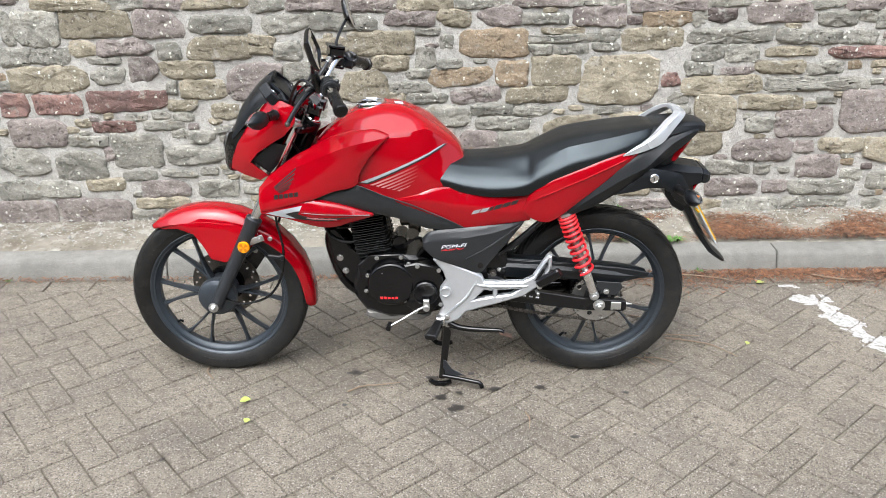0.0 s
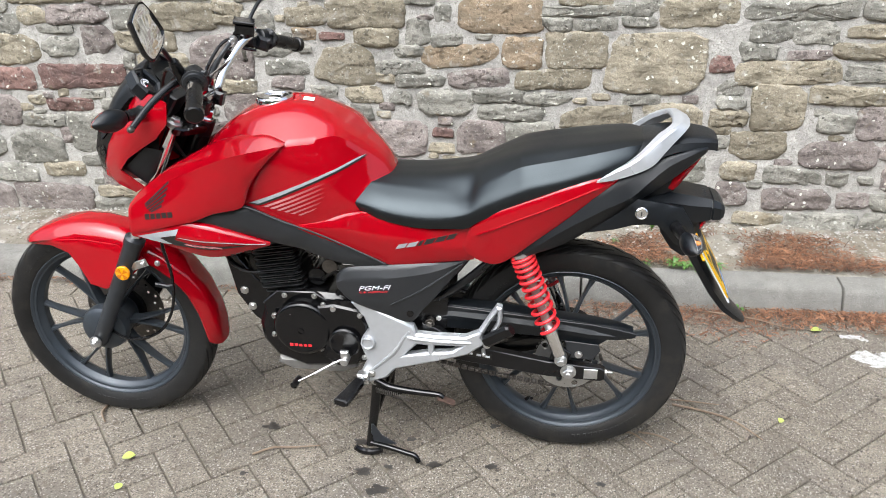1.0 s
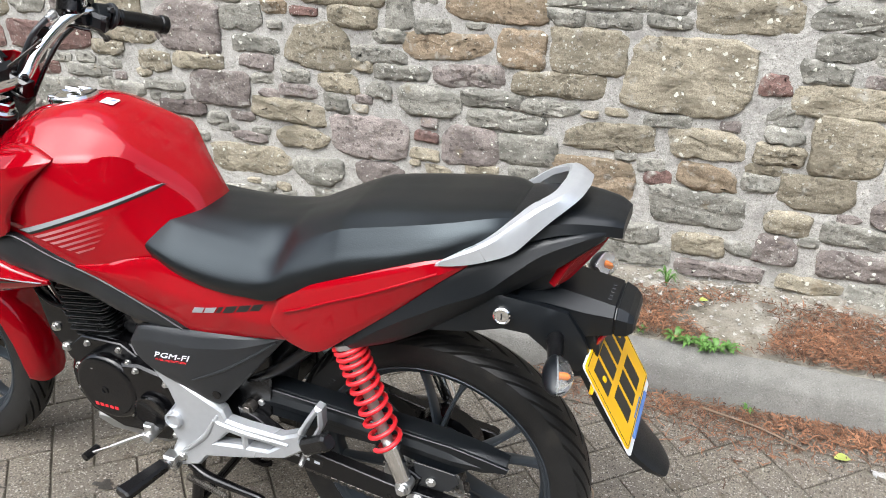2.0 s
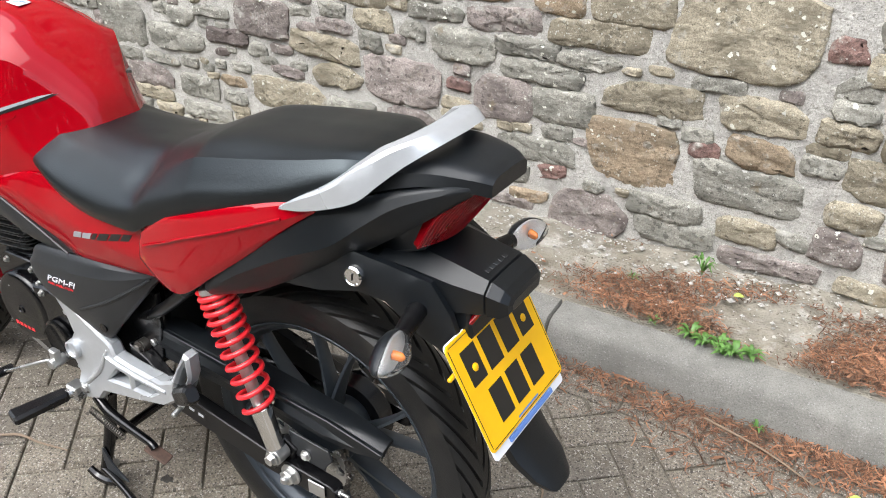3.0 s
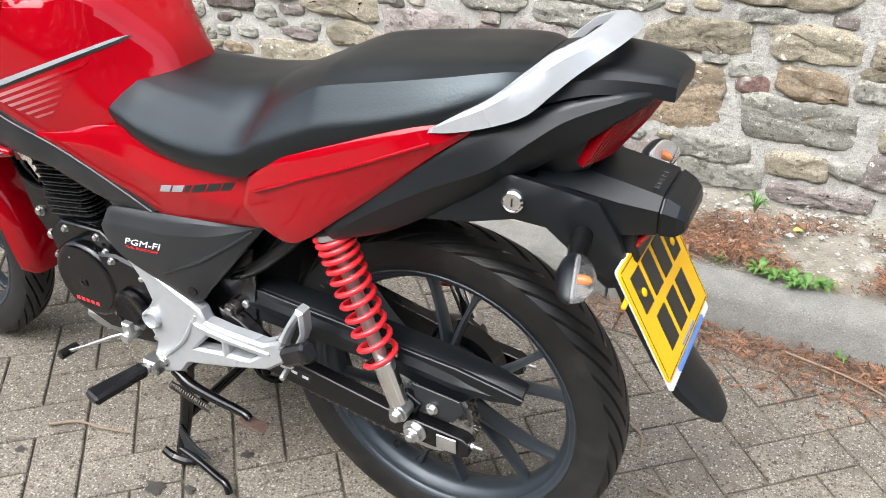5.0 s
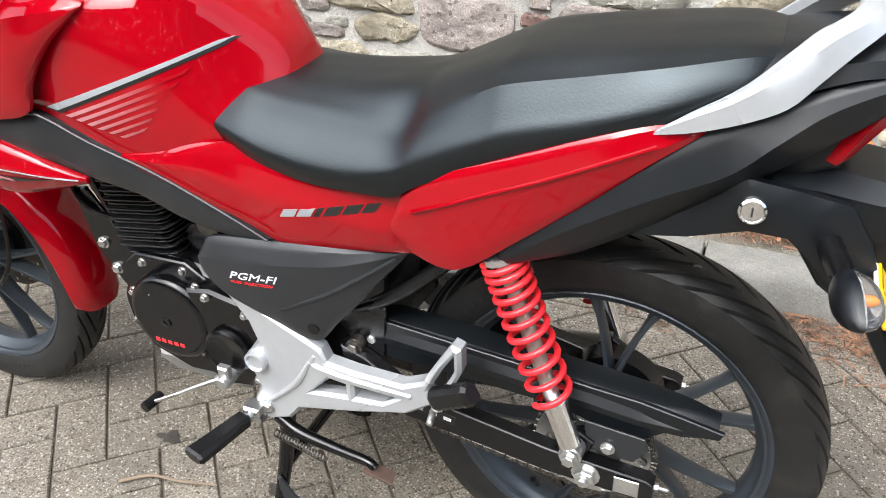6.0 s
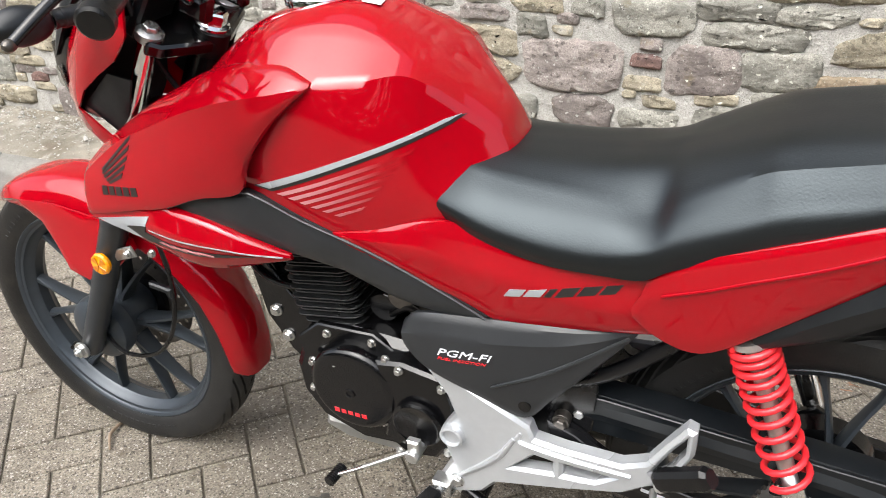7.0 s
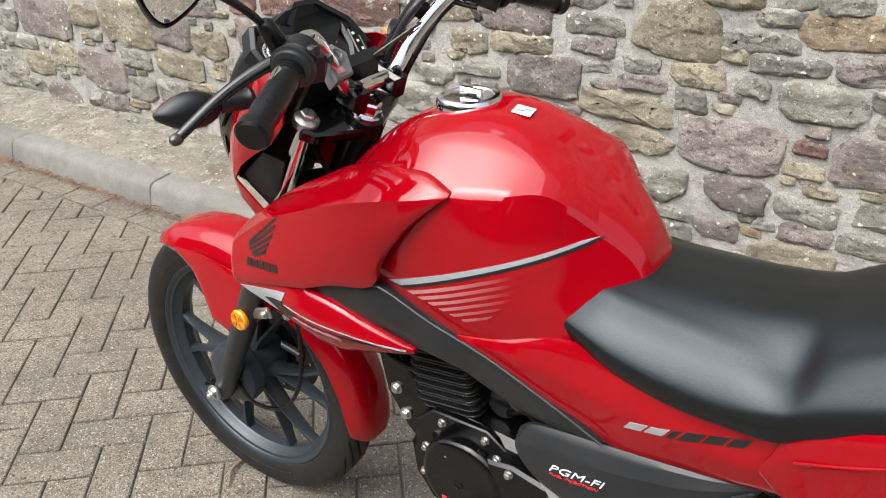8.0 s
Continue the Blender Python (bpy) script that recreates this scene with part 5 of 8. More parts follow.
crease = tube([(-0.44, -0.156, 0.488), (-0.37, -0.149, 0.525), (-0.31, -0.139, 0.565), (-0.262, -0.131, 0.6)], [0.002, 0.004, 0.004, 0.002], 8, 4)
both("cover_ridge", crease, GREY_PLASTIC)
both("cover_bolt", join(lathe([(0, 0.009), (0.004, 0.009), (0.0045, 0.0)], (-0.394, -0.146, 0.462), (0, -1, 0), 20)), GLOSS_BLACK)

# seat
seat = part("seat", shell([
    (-0.552, [(0, 0.775), (0.03, 0.774), (0.06, 0.77), (0.085, 0.763), (0.104, 0.752), (0.1, 0.74)]),
    (-0.535, [(0, 0.79), (0.04, 0.789), (0.08, 0.782), (0.1035, 0.768), (0.121, 0.75), (0.116, 0.732)]),
    (-0.49, [(0, 0.797), (0.045, 0.796), (0.088, 0.788), (0.115, 0.767), (0.136, 0.742), (0.131, 0.72)]),
    (-0.44, [(0, 0.799), (0.05, 0.796), (0.093, 0.783), (0.1235, 0.7595), (0.146, 0.73), (0.141, 0.707)]),
    (-0.37, [(0, 0.801), (0.055, 0.797), (0.1, 0.78), (0.131, 0.754), (0.154, 0.722), (0.149, 0.698)]),
    (-0.3, [(0, 0.808), (0.06, 0.803), (0.108, 0.777), (0.137, 0.754), (0.158, 0.725), (0.153, 0.7)]),
    (-0.25, [(0, 0.819), (0.064, 0.81), (0.115, 0.774), (0.142, 0.757), (0.158, 0.736), (0.154, 0.704)]),
    (-0.215, [(0, 0.831), (0.067, 0.826), (0.119, 0.8), (0.145, 0.776), (0.1575, 0.753), (0.154, 0.725)]),
    (-0.145, [(0, 0.863), (0.072, 0.859), (0.12, 0.839), (0.1405, 0.8095), (0.154, 0.786), (0.152, 0.755)]),
    (-0.11, [(0, 0.874), (0.072, 0.871), (0.121, 0.852), (0.1395, 0.823), (0.152, 0.8), (0.15, 0.768)]),
    (-0.03, [(0, 0.887), (0.072, 0.884), (0.117, 0.868), (0.1345, 0.8415), (0.146, 0.82), (0.144, 0.79)]),
    (0.05, [(0, 0.898), (0.068, 0.895), (0.107, 0.883), (0.123, 0.861), (0.132, 0.841), (0.13, 0.815)]),
    (0.115, [(0, 0.905), (0.06, 0.902), (0.089, 0.894), (0.102, 0.8775), (0.108, 0.86), (0.104, 0.845)]),
    (0.148, [(0, 0.902), (0.05, 0.9), (0.07, 0.893), (0.085, 0.876), (0.087, 0.866), (0.083, 0.85)])], 6, 5, (2,)), VINYL, bike, "black textured vinyl stepped seat", 26)

# tail
tail_geo = sheet([
    [(-0.122, 0.656, 0.142), (-0.118, 0.636, 0.146), (-0.114, 0.63, 0.144)],
    [(-0.053, 0.717, 0.141), (-0.045, 0.692, 0.149), (-0.03, 0.66, 0.134)],
    [(0.026, 0.786, 0.134), (0.052, 0.753, 0.147), (0.045, 0.703, 0.122)],
    [(0.09, 0.828, 0.122), (0.122, 0.788, 0.136), (0.105, 0.738, 0.108)],
    [(0.147, 0.852, 0.106), (0.165, 0.823, 0.12), (0.158, 0.775, 0.096)],
    [(0.205, 0.874, 0.092), (0.206, 0.854, 0.102), (0.208, 0.812, 0.09)],
    [(0.264, 0.888, 0.075), (0.263, 0.879, 0.08), (0.252, 0.846, 0.079)],
    [(0.293, 0.89, 0.06), (0.293, 0.886, 0.062), (0.29, 0.875, 0.061)]], (1,), 6, 5, 0.006, 0.003)
tails = both("tail_panel", tail_geo, BLACK, label="black plastic tail panel")
part("tail_top", shell([(0.10, [(0, 0.888), (0.06, 0.885), (0.1, 0.868), (0.112, 0.84)]), (0.16, [(0, 0.904), (0.06, 0.901), (0.092, 0.885), (0.1, 0.862)]), (0.23, [(0, 0.914), (0.055, 0.911), (0.078, 0.9), (0.084, 0.884)]), (0.29, [(0, 0.909), (0.045, 0.907), (0.06, 0.899), (0.062, 0.882)]), (0.314, [(0, 0.901), (0.034, 0.899), (0.046, 0.893), (0.047, 0.876)])], 5, 4, (2,)), BLACK, bike, "black tail cover behind the seat")
light = part("tail_light", rings([[(0.3 - 0.02 * abs(t) ** 2, 0.06 * t, 0.882) for t in (-1, -0.6, -0.2, 0.2, 0.6, 1)] + [(0.23, 0.04, 0.88), (0.23, -0.04, 0.88)], [(0.278 - 0.032 * abs(t) ** 2, 0.074 * t, 0.838) for t in (-1, -0.6, -0.2, 0.2, 0.6, 1)] + [(0.2, 0.045, 0.84), (0.2, -0.045, 0.84)], [(0.243 - 0.022 * abs(t) ** 2, 0.072 * t, 0.786) for t in (-1, -0.6, -0.2, 0.2, 0.6, 1)] + [(0.18, 0.045, 0.795), (0.18, -0.045, 0.795)]]), RED_LENS, bike, "dark red ribbed tail light lens", 30)
for k in range(33):
    t = (k - 16) / 16.5
    part("lens_rib", tube([(0.3012 - 0.02 * t * t, 0.06 * t, 0.88), (0.2792 - 0.032 * t * t, 0.074 * t, 0.838), (0.2442 - 0.022 * t * t, 0.072 * t, 0.788)], 0.0006, 6, 3), RED_LENS, light)
part("tail_floor", prism([(-0.16, 0.64), (0.05, 0.70), (0.19, 0.765), (0.225, 0.78), (0.255, 0.86), (0.1, 0.85), (-0.1, 0.76)], -0.065, 0.065, 0.006), BLACK, bike)

# grab rail
rail_stations = (
    ((0.044, 0.139, 0.822), (0.046, 0.139, 0.827), 0.004, 0.003), ((0.085, 0.141, 0.829), (0.078, 0.14, 0.848), 0.014, 0.012),
    ((0.13, 0.137, 0.842), (0.112, 0.136, 0.867), 0.019, 0.016), ((0.169, 0.127, 0.858), (0.142, 0.128, 0.888), 0.022, 0.018),
    ((0.193, 0.111, 0.882), (0.167, 0.115, 0.908), 0.024, 0.016), ((0.216, 0.093, 0.905), (0.191, 0.099, 0.926), 0.027, 0.014),
    ((0.236, 0.072, 0.922), (0.214, 0.081, 0.937), 0.026, 0.012), ((0.25, 0.046, 0.933), (0.23, 0.054, 0.943), 0.027, 0.01),
    ((0.254, 0.0, 0.935), (0.236, 0.0, 0.945), 0.028, 0.01))
half_rail = [[Vector(q) for q in (a, b)] + [Vector((d, e, 0))] for a, b, d, e in rail_stations]
fine = spline_grid([[tuple(q) for q in row] for row in half_rail], 4, 1)
full = [[Vector((q[0], -q[1], q[2])) for q in row[:2]] + [row[2]] for row in fine] + [[Vector(q) for q in row[:2]] + [row[2]] for row in fine[::-1][1:]]
rows = []
for i, (low, top, size) in enumerate(full):
    d = (full[min(len(full) - 1, i + 1)][1] - full[max(0, i - 1)][1])
    inward = Vector((-d.y, d.x, 0)).normalized()
    low = low.lerp(top, 0.14)
    thick, deep = size[0] * 0.86, size[1]
    roof = top + inward * thick + Vector((0, 0, 0.001))
    floor_in = roof - Vector((0, 0, deep))
    rows.append([low + inward * 0.003 - Vector((0, 0, 0.001)), low, low.lerp(top, 0.3), low.lerp(top, 0.86), top + inward * 0.003 + Vector((0, 0, 0.001)), roof - inward * 0.003, roof - Vector((0, 0, 0.003)), floor_in, low + inward * min(0.012, thick * 0.6)])
part("grab_rail", rings(rows), SILVER, bike, "silver alloy pillion grab rail", 24)

# undertail, plate and flap
hood_rows = []
for x, w1, z1, w2, z2, z3 in ((0.09, 0.05, 0.752, 0.1, 0.735, 0.7), (0.165, 0.05, 0.772, 0.084, 0.762, 0.7), (0.213, 0.046, 0.773, 0.076, 0.757, 0.695), (0.27, 0.045, 0.764, 0.068, 0.747, 0.7), (0.316, 0.045, 0.756, 0.06, 0.742, 0.708), (0.3175, 0.043, 0.7525, 0.057, 0.739, 0.709), (0.3195, 0.043, 0.7525, 0.057, 0.739, 0.709), (0.321, 0.045, 0.755, 0.06, 0.741, 0.708), (0.338, 0.043, 0.747, 0.055, 0.736, 0.708), (0.347, 0.04, 0.738, 0.048, 0.73, 0.713), (0.35, 0.034, 0.732, 0.04, 0.727, 0.718)):
    hood_rows.append([(x, -w2 * 0.94, z3), (x, -w2, z2), (x, -w1, z1), (x, 0, z1 + 0.001), (x, w1, z1), (x, w2, z2), (x, w2 * 0.94, z3)])
under = part("number_plate_holder", rings(hood_rows), BLACK, bike, "black plastic rear light and plate holder", 18)
part("plate_support", prism([(0.2, 0.715), (0.29, 0.715), (0.3, 0.67), (0.29, 0.62), (0.262, 0.61), (0.232, 0.63), (0.205, 0.67)], -0.056, 0.056, 0.004), BLACK, under)
both("holder_arm", panel([(0.0, 0.686, 0.122), (0.08, 0.738, 0.116), (0.135, 0.776, 0.112), (0.19, 0.764, 0.1), (0.247, 0.746, 0.082), (0.275, 0.70, 0.076), (0.292, 0.655, 0.074), (0.27, 0.635, 0.074), (0.235, 0.655, 0.085), (0.215, 0.685, 0.098), (0.19, 0.71, 0.106), (0.15, 0.716, 0.114), (0.09, 0.702, 0.124)], [(0.15, 0.745, 0.119), (0.21, 0.73, 0.102)], 2, 0.012, 0.01), BLACK, under)
part("seat_lock", join(lathe([(-0.004, 0.0145), (0.004, 0.0145), (0.006, 0.012), (0.005, 0.011), (0.005, 0.0)], (0.151, -0.118, 0.745), (0.05, -1, 0.1), 28)), CHROME, under, "round chrome seat lock")
part("lock_slot", block((0.1512, -0.1235, 0.7455), (0.002, 0.002, 0.011), 0.0004), INK, under)
both("signal_boss", lathe([(0, 0.024), (0.012, 0.02), (0.02, 0.017)], (0.222, -0.06, 0.703), (0.1, -1, 0), 20), BLACK, under)
part("hood_mark", join(*[block((0.3045, -0.028 + 0.0118 * k, 0.7592), (0.006, 0.008, 0.001), 0.0003, (0, 10, 0)) for k in range(5)]), FORK_GREY, under, "row of small grey bars")
part("red_reflector", block((0.297, -0.012, 0.69), (0.008, 0.085, 0.045), 0.003, (0, 30, 0)), RED_LENS, under, "red rear reflector behind the plate")
PN = Vector((0.86, 0, 0.5)).normalized()
PC = Vector((0.329, 0.0, 0.602))
flap_rows = []
for x, z, w, t in ((0.245, 0.70, 0.058, 0.014), (0.275, 0.64, 0.058, 0.014), (0.31, 0.575, 0.056, 0.013), (0.345, 0.515, 0.052, 0.012), (0.378, 0.47, 0.05, 0.011), (0.408, 0.444, 0.044, 0.009), (0.428, 0.426, 0.03, 0.007), (0.434, 0.42, 0.022, 0.005)):
    n2 = Vector((0.8, 0, 0.6))
    c = Vector((x, 0, z))
    flap_rows.append([c + Vector((0, w * q, 0)) + n2 * t * r2 for q, r2 in ((-1, -0.8), (-0.9, -1), (0.9, -1), (1, -0.8), (1, 0.3), (0.72, 0.75), (0.3, 1), (-0.3, 1), (-0.72, 0.75), (-1, 0.3))])
part("mud_flap", rings(flap_rows), BLACK, under, "black plastic rear mud flap")
plate_turn = Matrix.Translation(PC) @ pose(0, 0, 0, 0, -30, 0) @ pose(0, 0, 0, 0, 0, 90)
PW, PH = 0.11, 0.083


def rounded(w, h, r, n=4):
    out = []
    for cx, cy, a0 in ((w - r, -h + r, -90), (w - r, h - r, 0), (-w + r, h - r, 90), (-w + r, -h + r, 180)):
        out += [(cx + r * math.cos(radians(a0 + 90 * k / n)), cy + r * math.sin(radians(a0 + 90 * k / n))) for k in range(n + 1)]
    return out


plate = part("number_plate", moved(prism(rounded(PW, PH, 0.008), -0.0015, 0.0015, 0.0006), plate_turn), PLATE_YELLOW, bike, "yellow number plate with black bars")
part("plate_backing", moved(prism([(x, z - 0.007) for x, z in rounded(PW - 0.004, PH + 0.008, 0.006)], 0.0018, 0.006, 0.0008), plate_turn), WHITE_INK, plate, "white plate carrier with a dealer strip")
thin = [moved(block((0, -0.0018, s * (PH - 0.004)), (2 * PW - 0.014, 0.0006, 0.0011), 0.0001), plate_turn) for s in (-1, 1)] + [moved(block((s * (PW - 0.004), -0.0018, 0), (0.0011, 0.0006, 2 * PH - 0.014), 0.0001), plate_turn) for s in (-1, 1)]
part("plate_border", join(*thin), INK, plate)
for x, z, w in ((-0.070, 0.036, 0.036), (-0.023, 0.036, 0.036), (0.024, 0.036, 0.036), (0.071, 0.036, 0.036), (-0.047, -0.034, 0.036), (0.0, -0.034, 0.036), (0.047, -0.034, 0.036)):
    part("plate_bar", moved(block((x, -0.0019, z), (w, 0.0008, 0.054), 0.0003), plate_turn), INK, plate)
part("dealer_bar", join(moved(block((0.0, -0.0002, -PH - 0.0065), (0.13, 0.004, 0.007), 0.0003), plate_turn), moved(block((0.0, -0.0019, -PH + 0.008), (0.06, 0.0007, 0.003), 0.0001), plate_turn)), BLUE_INK, plate, "blue-grey dealer strip bar")
for s in (-1, 1):
    part("plate_screw", moved(lathe([(0, 0.006), (0.002, 0.006), (0.0035, 0.004), (0.004, 0.0)], (s * 0.07, -0.0015, 0.032), (0, -1, 0), 16), plate_turn), PLATE_YELLOW, plate, "yellow plate screw cap")
part("side_screw", rod((0.30, -0.085, 0.632), (0.302, -0.118, 0.632), 0.0035), PLATE_YELLOW, plate)

# frame and engine
part("frame_spine", tube([(-0.99, 0, 0.82), (-0.85, 0, 0.76), (-0.6, 0, 0.68), (-0.42, 0, 0.60), (-0.37, 0, 0.45), (-0.40, 0, 0.32)], 0.022, 12), FRAME_BLACK, bike)
part("down_tube", tube([(-1.0, 0, 0.74), (-0.93, 0, 0.6), (-0.87, 0, 0.47)], 0.018, 12), FRAME_BLACK, bike)
both("seat_rail", tube([(-0.45, -0.07, 0.66), (-0.2, -0.09, 0.68), (0.0, -0.09, 0.73), (0.18, -0.07, 0.81)], 0.012, 10), FRAME_BLACK)
both("rail_stay", tube([(-0.37, -0.085, 0.46), (-0.28, -0.1, 0.52), (-0.15, -0.1, 0.64)], 0.011, 10), FRAME_BLACK)
both("pivot_plate", prism([(-0.43, 0.56), (-0.30, 0.54), (-0.31, 0.40), (-0.40, 0.27), (-0.50, 0.27), (-0.46, 0.40)], -0.098, -0.088, 0.002), FRAME_BLACK)
both("hanger_plate", prism([(-0.905, 0.55), (-0.875, 0.555), (-0.83, 0.49), (-0.765, 0.44), (-0.765, 0.37), (-0.80, 0.335), (-0.845, 0.375), (-0.885, 0.44)], -0.056, -0.048, 0.002), ENGINE_BLACK, label="black engine hanger plate")
for x, y, z, r in ((-0.864, -0.057, 0.452, 0.0085), (-0.847, -0.057, 0.404, 0.0085), (-0.79, -0.057, 0.408, 0.0075), (-0.767, -0.108, 0.409, 0.006), (-0.80, -0.057, 0.36, 0.006)):
    part("engine_bolt", bolt((x, y, z), (0, -1, 0), r, 0.008), STEEL, bike)
case_loop = [(-0.82, 0.37), (-0.79, 0.45), (-0.70, 0.475), (-0.60, 0.468), (-0.53, 0.44), (-0.46, 0.40), (-0.45, 0.33), (-0.50, 0.275), (-0.58, 0.25), (-0.70, 0.24), (-0.78, 0.27), (-0.815, 0.32)]
engine = part("crankcase", prism(case_loop, -0.09, 0.1, 0.012), ENGINE_BLACK, bike, "black engine crankcase")
part("oil_sump", prism([(-0.78, 0.262), (-0.6, 0.258), (-0.56, 0.243), (-0.6, 0.222), (-0.74, 0.222), (-0.785, 0.24)], -0.08, 0.08, 0.008), surface("grey_sump_alloy", (0.2, 0.195, 0.185), 0.5, metal=0.5, vary=0.25, scale=60), engine)
cover = part("crank_cover", lathe([(0, 0.079), (0.028, 0.079), (0.034, 0.0775), (0.039, 0.072), (0.041, 0.066), (0.0405, 0.062), (0.0415, 0.04), (0.042, 0.0)], (-0.69, -0.085, 0.38), (0, -1, 0), 56), ENGINE_BLACK, engine, "round black alternator cover")
part("cover_plug", join(lathe([(0, 0.009), (0.003, 0.009), (0.0035, 0.006), (0.001, 0.005)], (-0.693, -0.126, 0.376), (0, -1, 0), 24)), GLOSS_BLACK, cover)
part("cover_sight_bolt", join(lathe([(0, 0.0115), (0.004, 0.0115), (0.006, 0.008), (0.0062, 0.0)], (-0.712, -0.119, 0.424), (0, -1, 0), 24), block((-0.712, -0.1255, 0.424), (0.014, 0.001, 0.0025), 0.0002)), STEEL, cover, "slotted steel inspection plug")
part("cover_mark", join(*[block((-0.722 + 0.0125 * k, -0.125, 0.334), (0.0095, 0.003, 0.009), 0.0008) for k in range(5)]), RED_INK, cover, "row of red bars")
sprocket_cover = part("sprocket_cover", prism([(-0.645, 0.45), (-0.60, 0.458), (-0.53, 0.445), (-0.515, 0.40), (-0.515, 0.33), (-0.55, 0.28), (-0.60, 0.272), (-0.64, 0.30), (-0.628, 0.37)], -0.122, -0.08, 0.005), ENGINE_BLACK, engine, "black drive sprocket cover")
part("cover_boss", lathe([(0, 0.042), (0.006, 0.042), (0.009, 0.038), (0.006, 0.034), (0.006, 0.0)], (-0.575, -0.126, 0.352), (0, -1, 0), 40), ENGINE_BLACK, sprocket_cover)
part("cover_rim", prism([(-0.80, 0.44), (-0.76, 0.475), (-0.66, 0.478), (-0.625, 0.455), (-0.625, 0.30), (-0.68, 0.285), (-0.77, 0.32), (-0.79, 0.38)], -0.094, -0.08, 0.0025), ENGINE_BLACK, engine)
for x, z, y in ((-0.735, 0.47, -0.105), (-0.655, 0.472, -0.105), (-0.63, 0.452, -0.112), (-0.60, 0.45, -0.128), (-0.53, 0.435, -0.128), (-0.525, 0.31, -0.128), (-0.61, 0.283, -0.128), (-0.648, 0.313, -0.105), (-0.775, 0.35, -0.105)):
    part("case_bolt", bolt((x, y, z), (0, -1, 0), 0.0055, 0.007), STEEL, engine)
CYL = Vector((-0.16, 0, 1)).normalized()
fin_base = Vector((-0.745, 0, 0.465))
for k in range(17):
    c = fin_base + CYL * (0.0082 * k + 0.002)
    big = 1.0 - 0.05 * (k % 2) - (0.08 if k < 2 else 0)
    part("cooling_fin", moved(prism(rounded(0.062 * big, 0.082 * big, 0.018), -0.0012, 0.0012, 0.0004), Matrix.Translation(c) @ pose(0, 0, 0, 0, -9, 0) @ pose(0, 0, 0, 90, 0, 0)), FIN_GREY, engine)
part("cylinder_barrel", rod(fin_base - CYL * 0.01, fin_base + CYL * 0.14, 0.05), ENGINE_BLACK, engine)
part("cylinder_head", moved(prism(rounded(0.066, 0.085, 0.02), -0.035, 0.035, 0.008), Matrix.Translation(fin_base + CYL * 0.17) @ pose(0, 0, 0, 0, -9, 0) @ pose(0, 0, 0, 90, 0, 0)), ENGINE_BLACK, engine)
throttle = part("throttle_body", join(rod((-0.66, -0.01, 0.575), (-0.56, -0.01, 0.59), 0.026), block((-0.61, -0.045, 0.565), (0.04, 0.04, 0.045), 0.006)), DARK_STEEL, engine, "dark alloy throttle body")
part("throttle_wheel", lathe([(0, 0.02), (0.006, 0.02), (0.007, 0.014)], (-0.615, -0.07, 0.545), (0, -1, 0), 24), DARK_STEEL, throttle)
part("starter_motor", rod((-0.66, -0.05, 0.5), (-0.66, 0.05, 0.5), 0.026), ENGINE_BLACK, engine)
part("coolant_pipe", tube([(-0.64, -0.06, 0.5), (-0.60, -0.075, 0.53), (-0.57, -0.07, 0.50), (-0.54, -0.07, 0.47)], 0.006, 8), GRIP, engine)
part("wiring_loom", tube([(-0.92, -0.05, 0.60), (-0.885, -0.06, 0.53), (-0.83, -0.06, 0.51), (-0.79, -0.055, 0.52)], 0.005, 8), GRIP, engine)
part("wiring_loom", tube([(-0.60, -0.08, 0.47), (-0.57, -0.085, 0.51), (-0.545, -0.07, 0.55), (-0.50, -0.06, 0.58)], 0.006, 8), GRIP, engine)
part("airbox", prism([(-0.56, 0.62), (-0.40, 0.64), (-0.36, 0.60), (-0.36, 0.52), (-0.42, 0.48), (-0.54, 0.52)], -0.09, 0.09, 0.01), BLACK, bike)
part("rear_inner_guard", prism([(-0.36, 0.36), (-0.33, 0.5), (-0.26, 0.6), (-0.12, 0.66), (-0.13, 0.64), (-0.245, 0.585), (-0.315, 0.495), (-0.342, 0.37)], -0.06, 0.06, 0.002), BLACK, bike)

# exhaust on the right side
pipe = part("exhaust", tube([(-0.82, 0.0, 0.56), (-0.90, 0.02, 0.52), (-0.905, 0.05, 0.42), (-0.86, 0.08, 0.29), (-0.75, 0.1, 0.22), (-0.62, 0.12, 0.2), (-0.52, 0.14, 0.195), (-0.44, 0.155, 0.2)], 0.017, 14), FRAME_BLACK, bike, "black exhaust with a tapered silencer")
part("silencer", lathe([(0, 0.02), (0.02, 0.045), (0.08, 0.055), (0.42, 0.06), (0.44, 0.05), (0.445, 0.02)], (-0.46, 0.158, 0.198), (0.99, 0.02, 0.12), 32), GLOSS_BLACK, pipe)

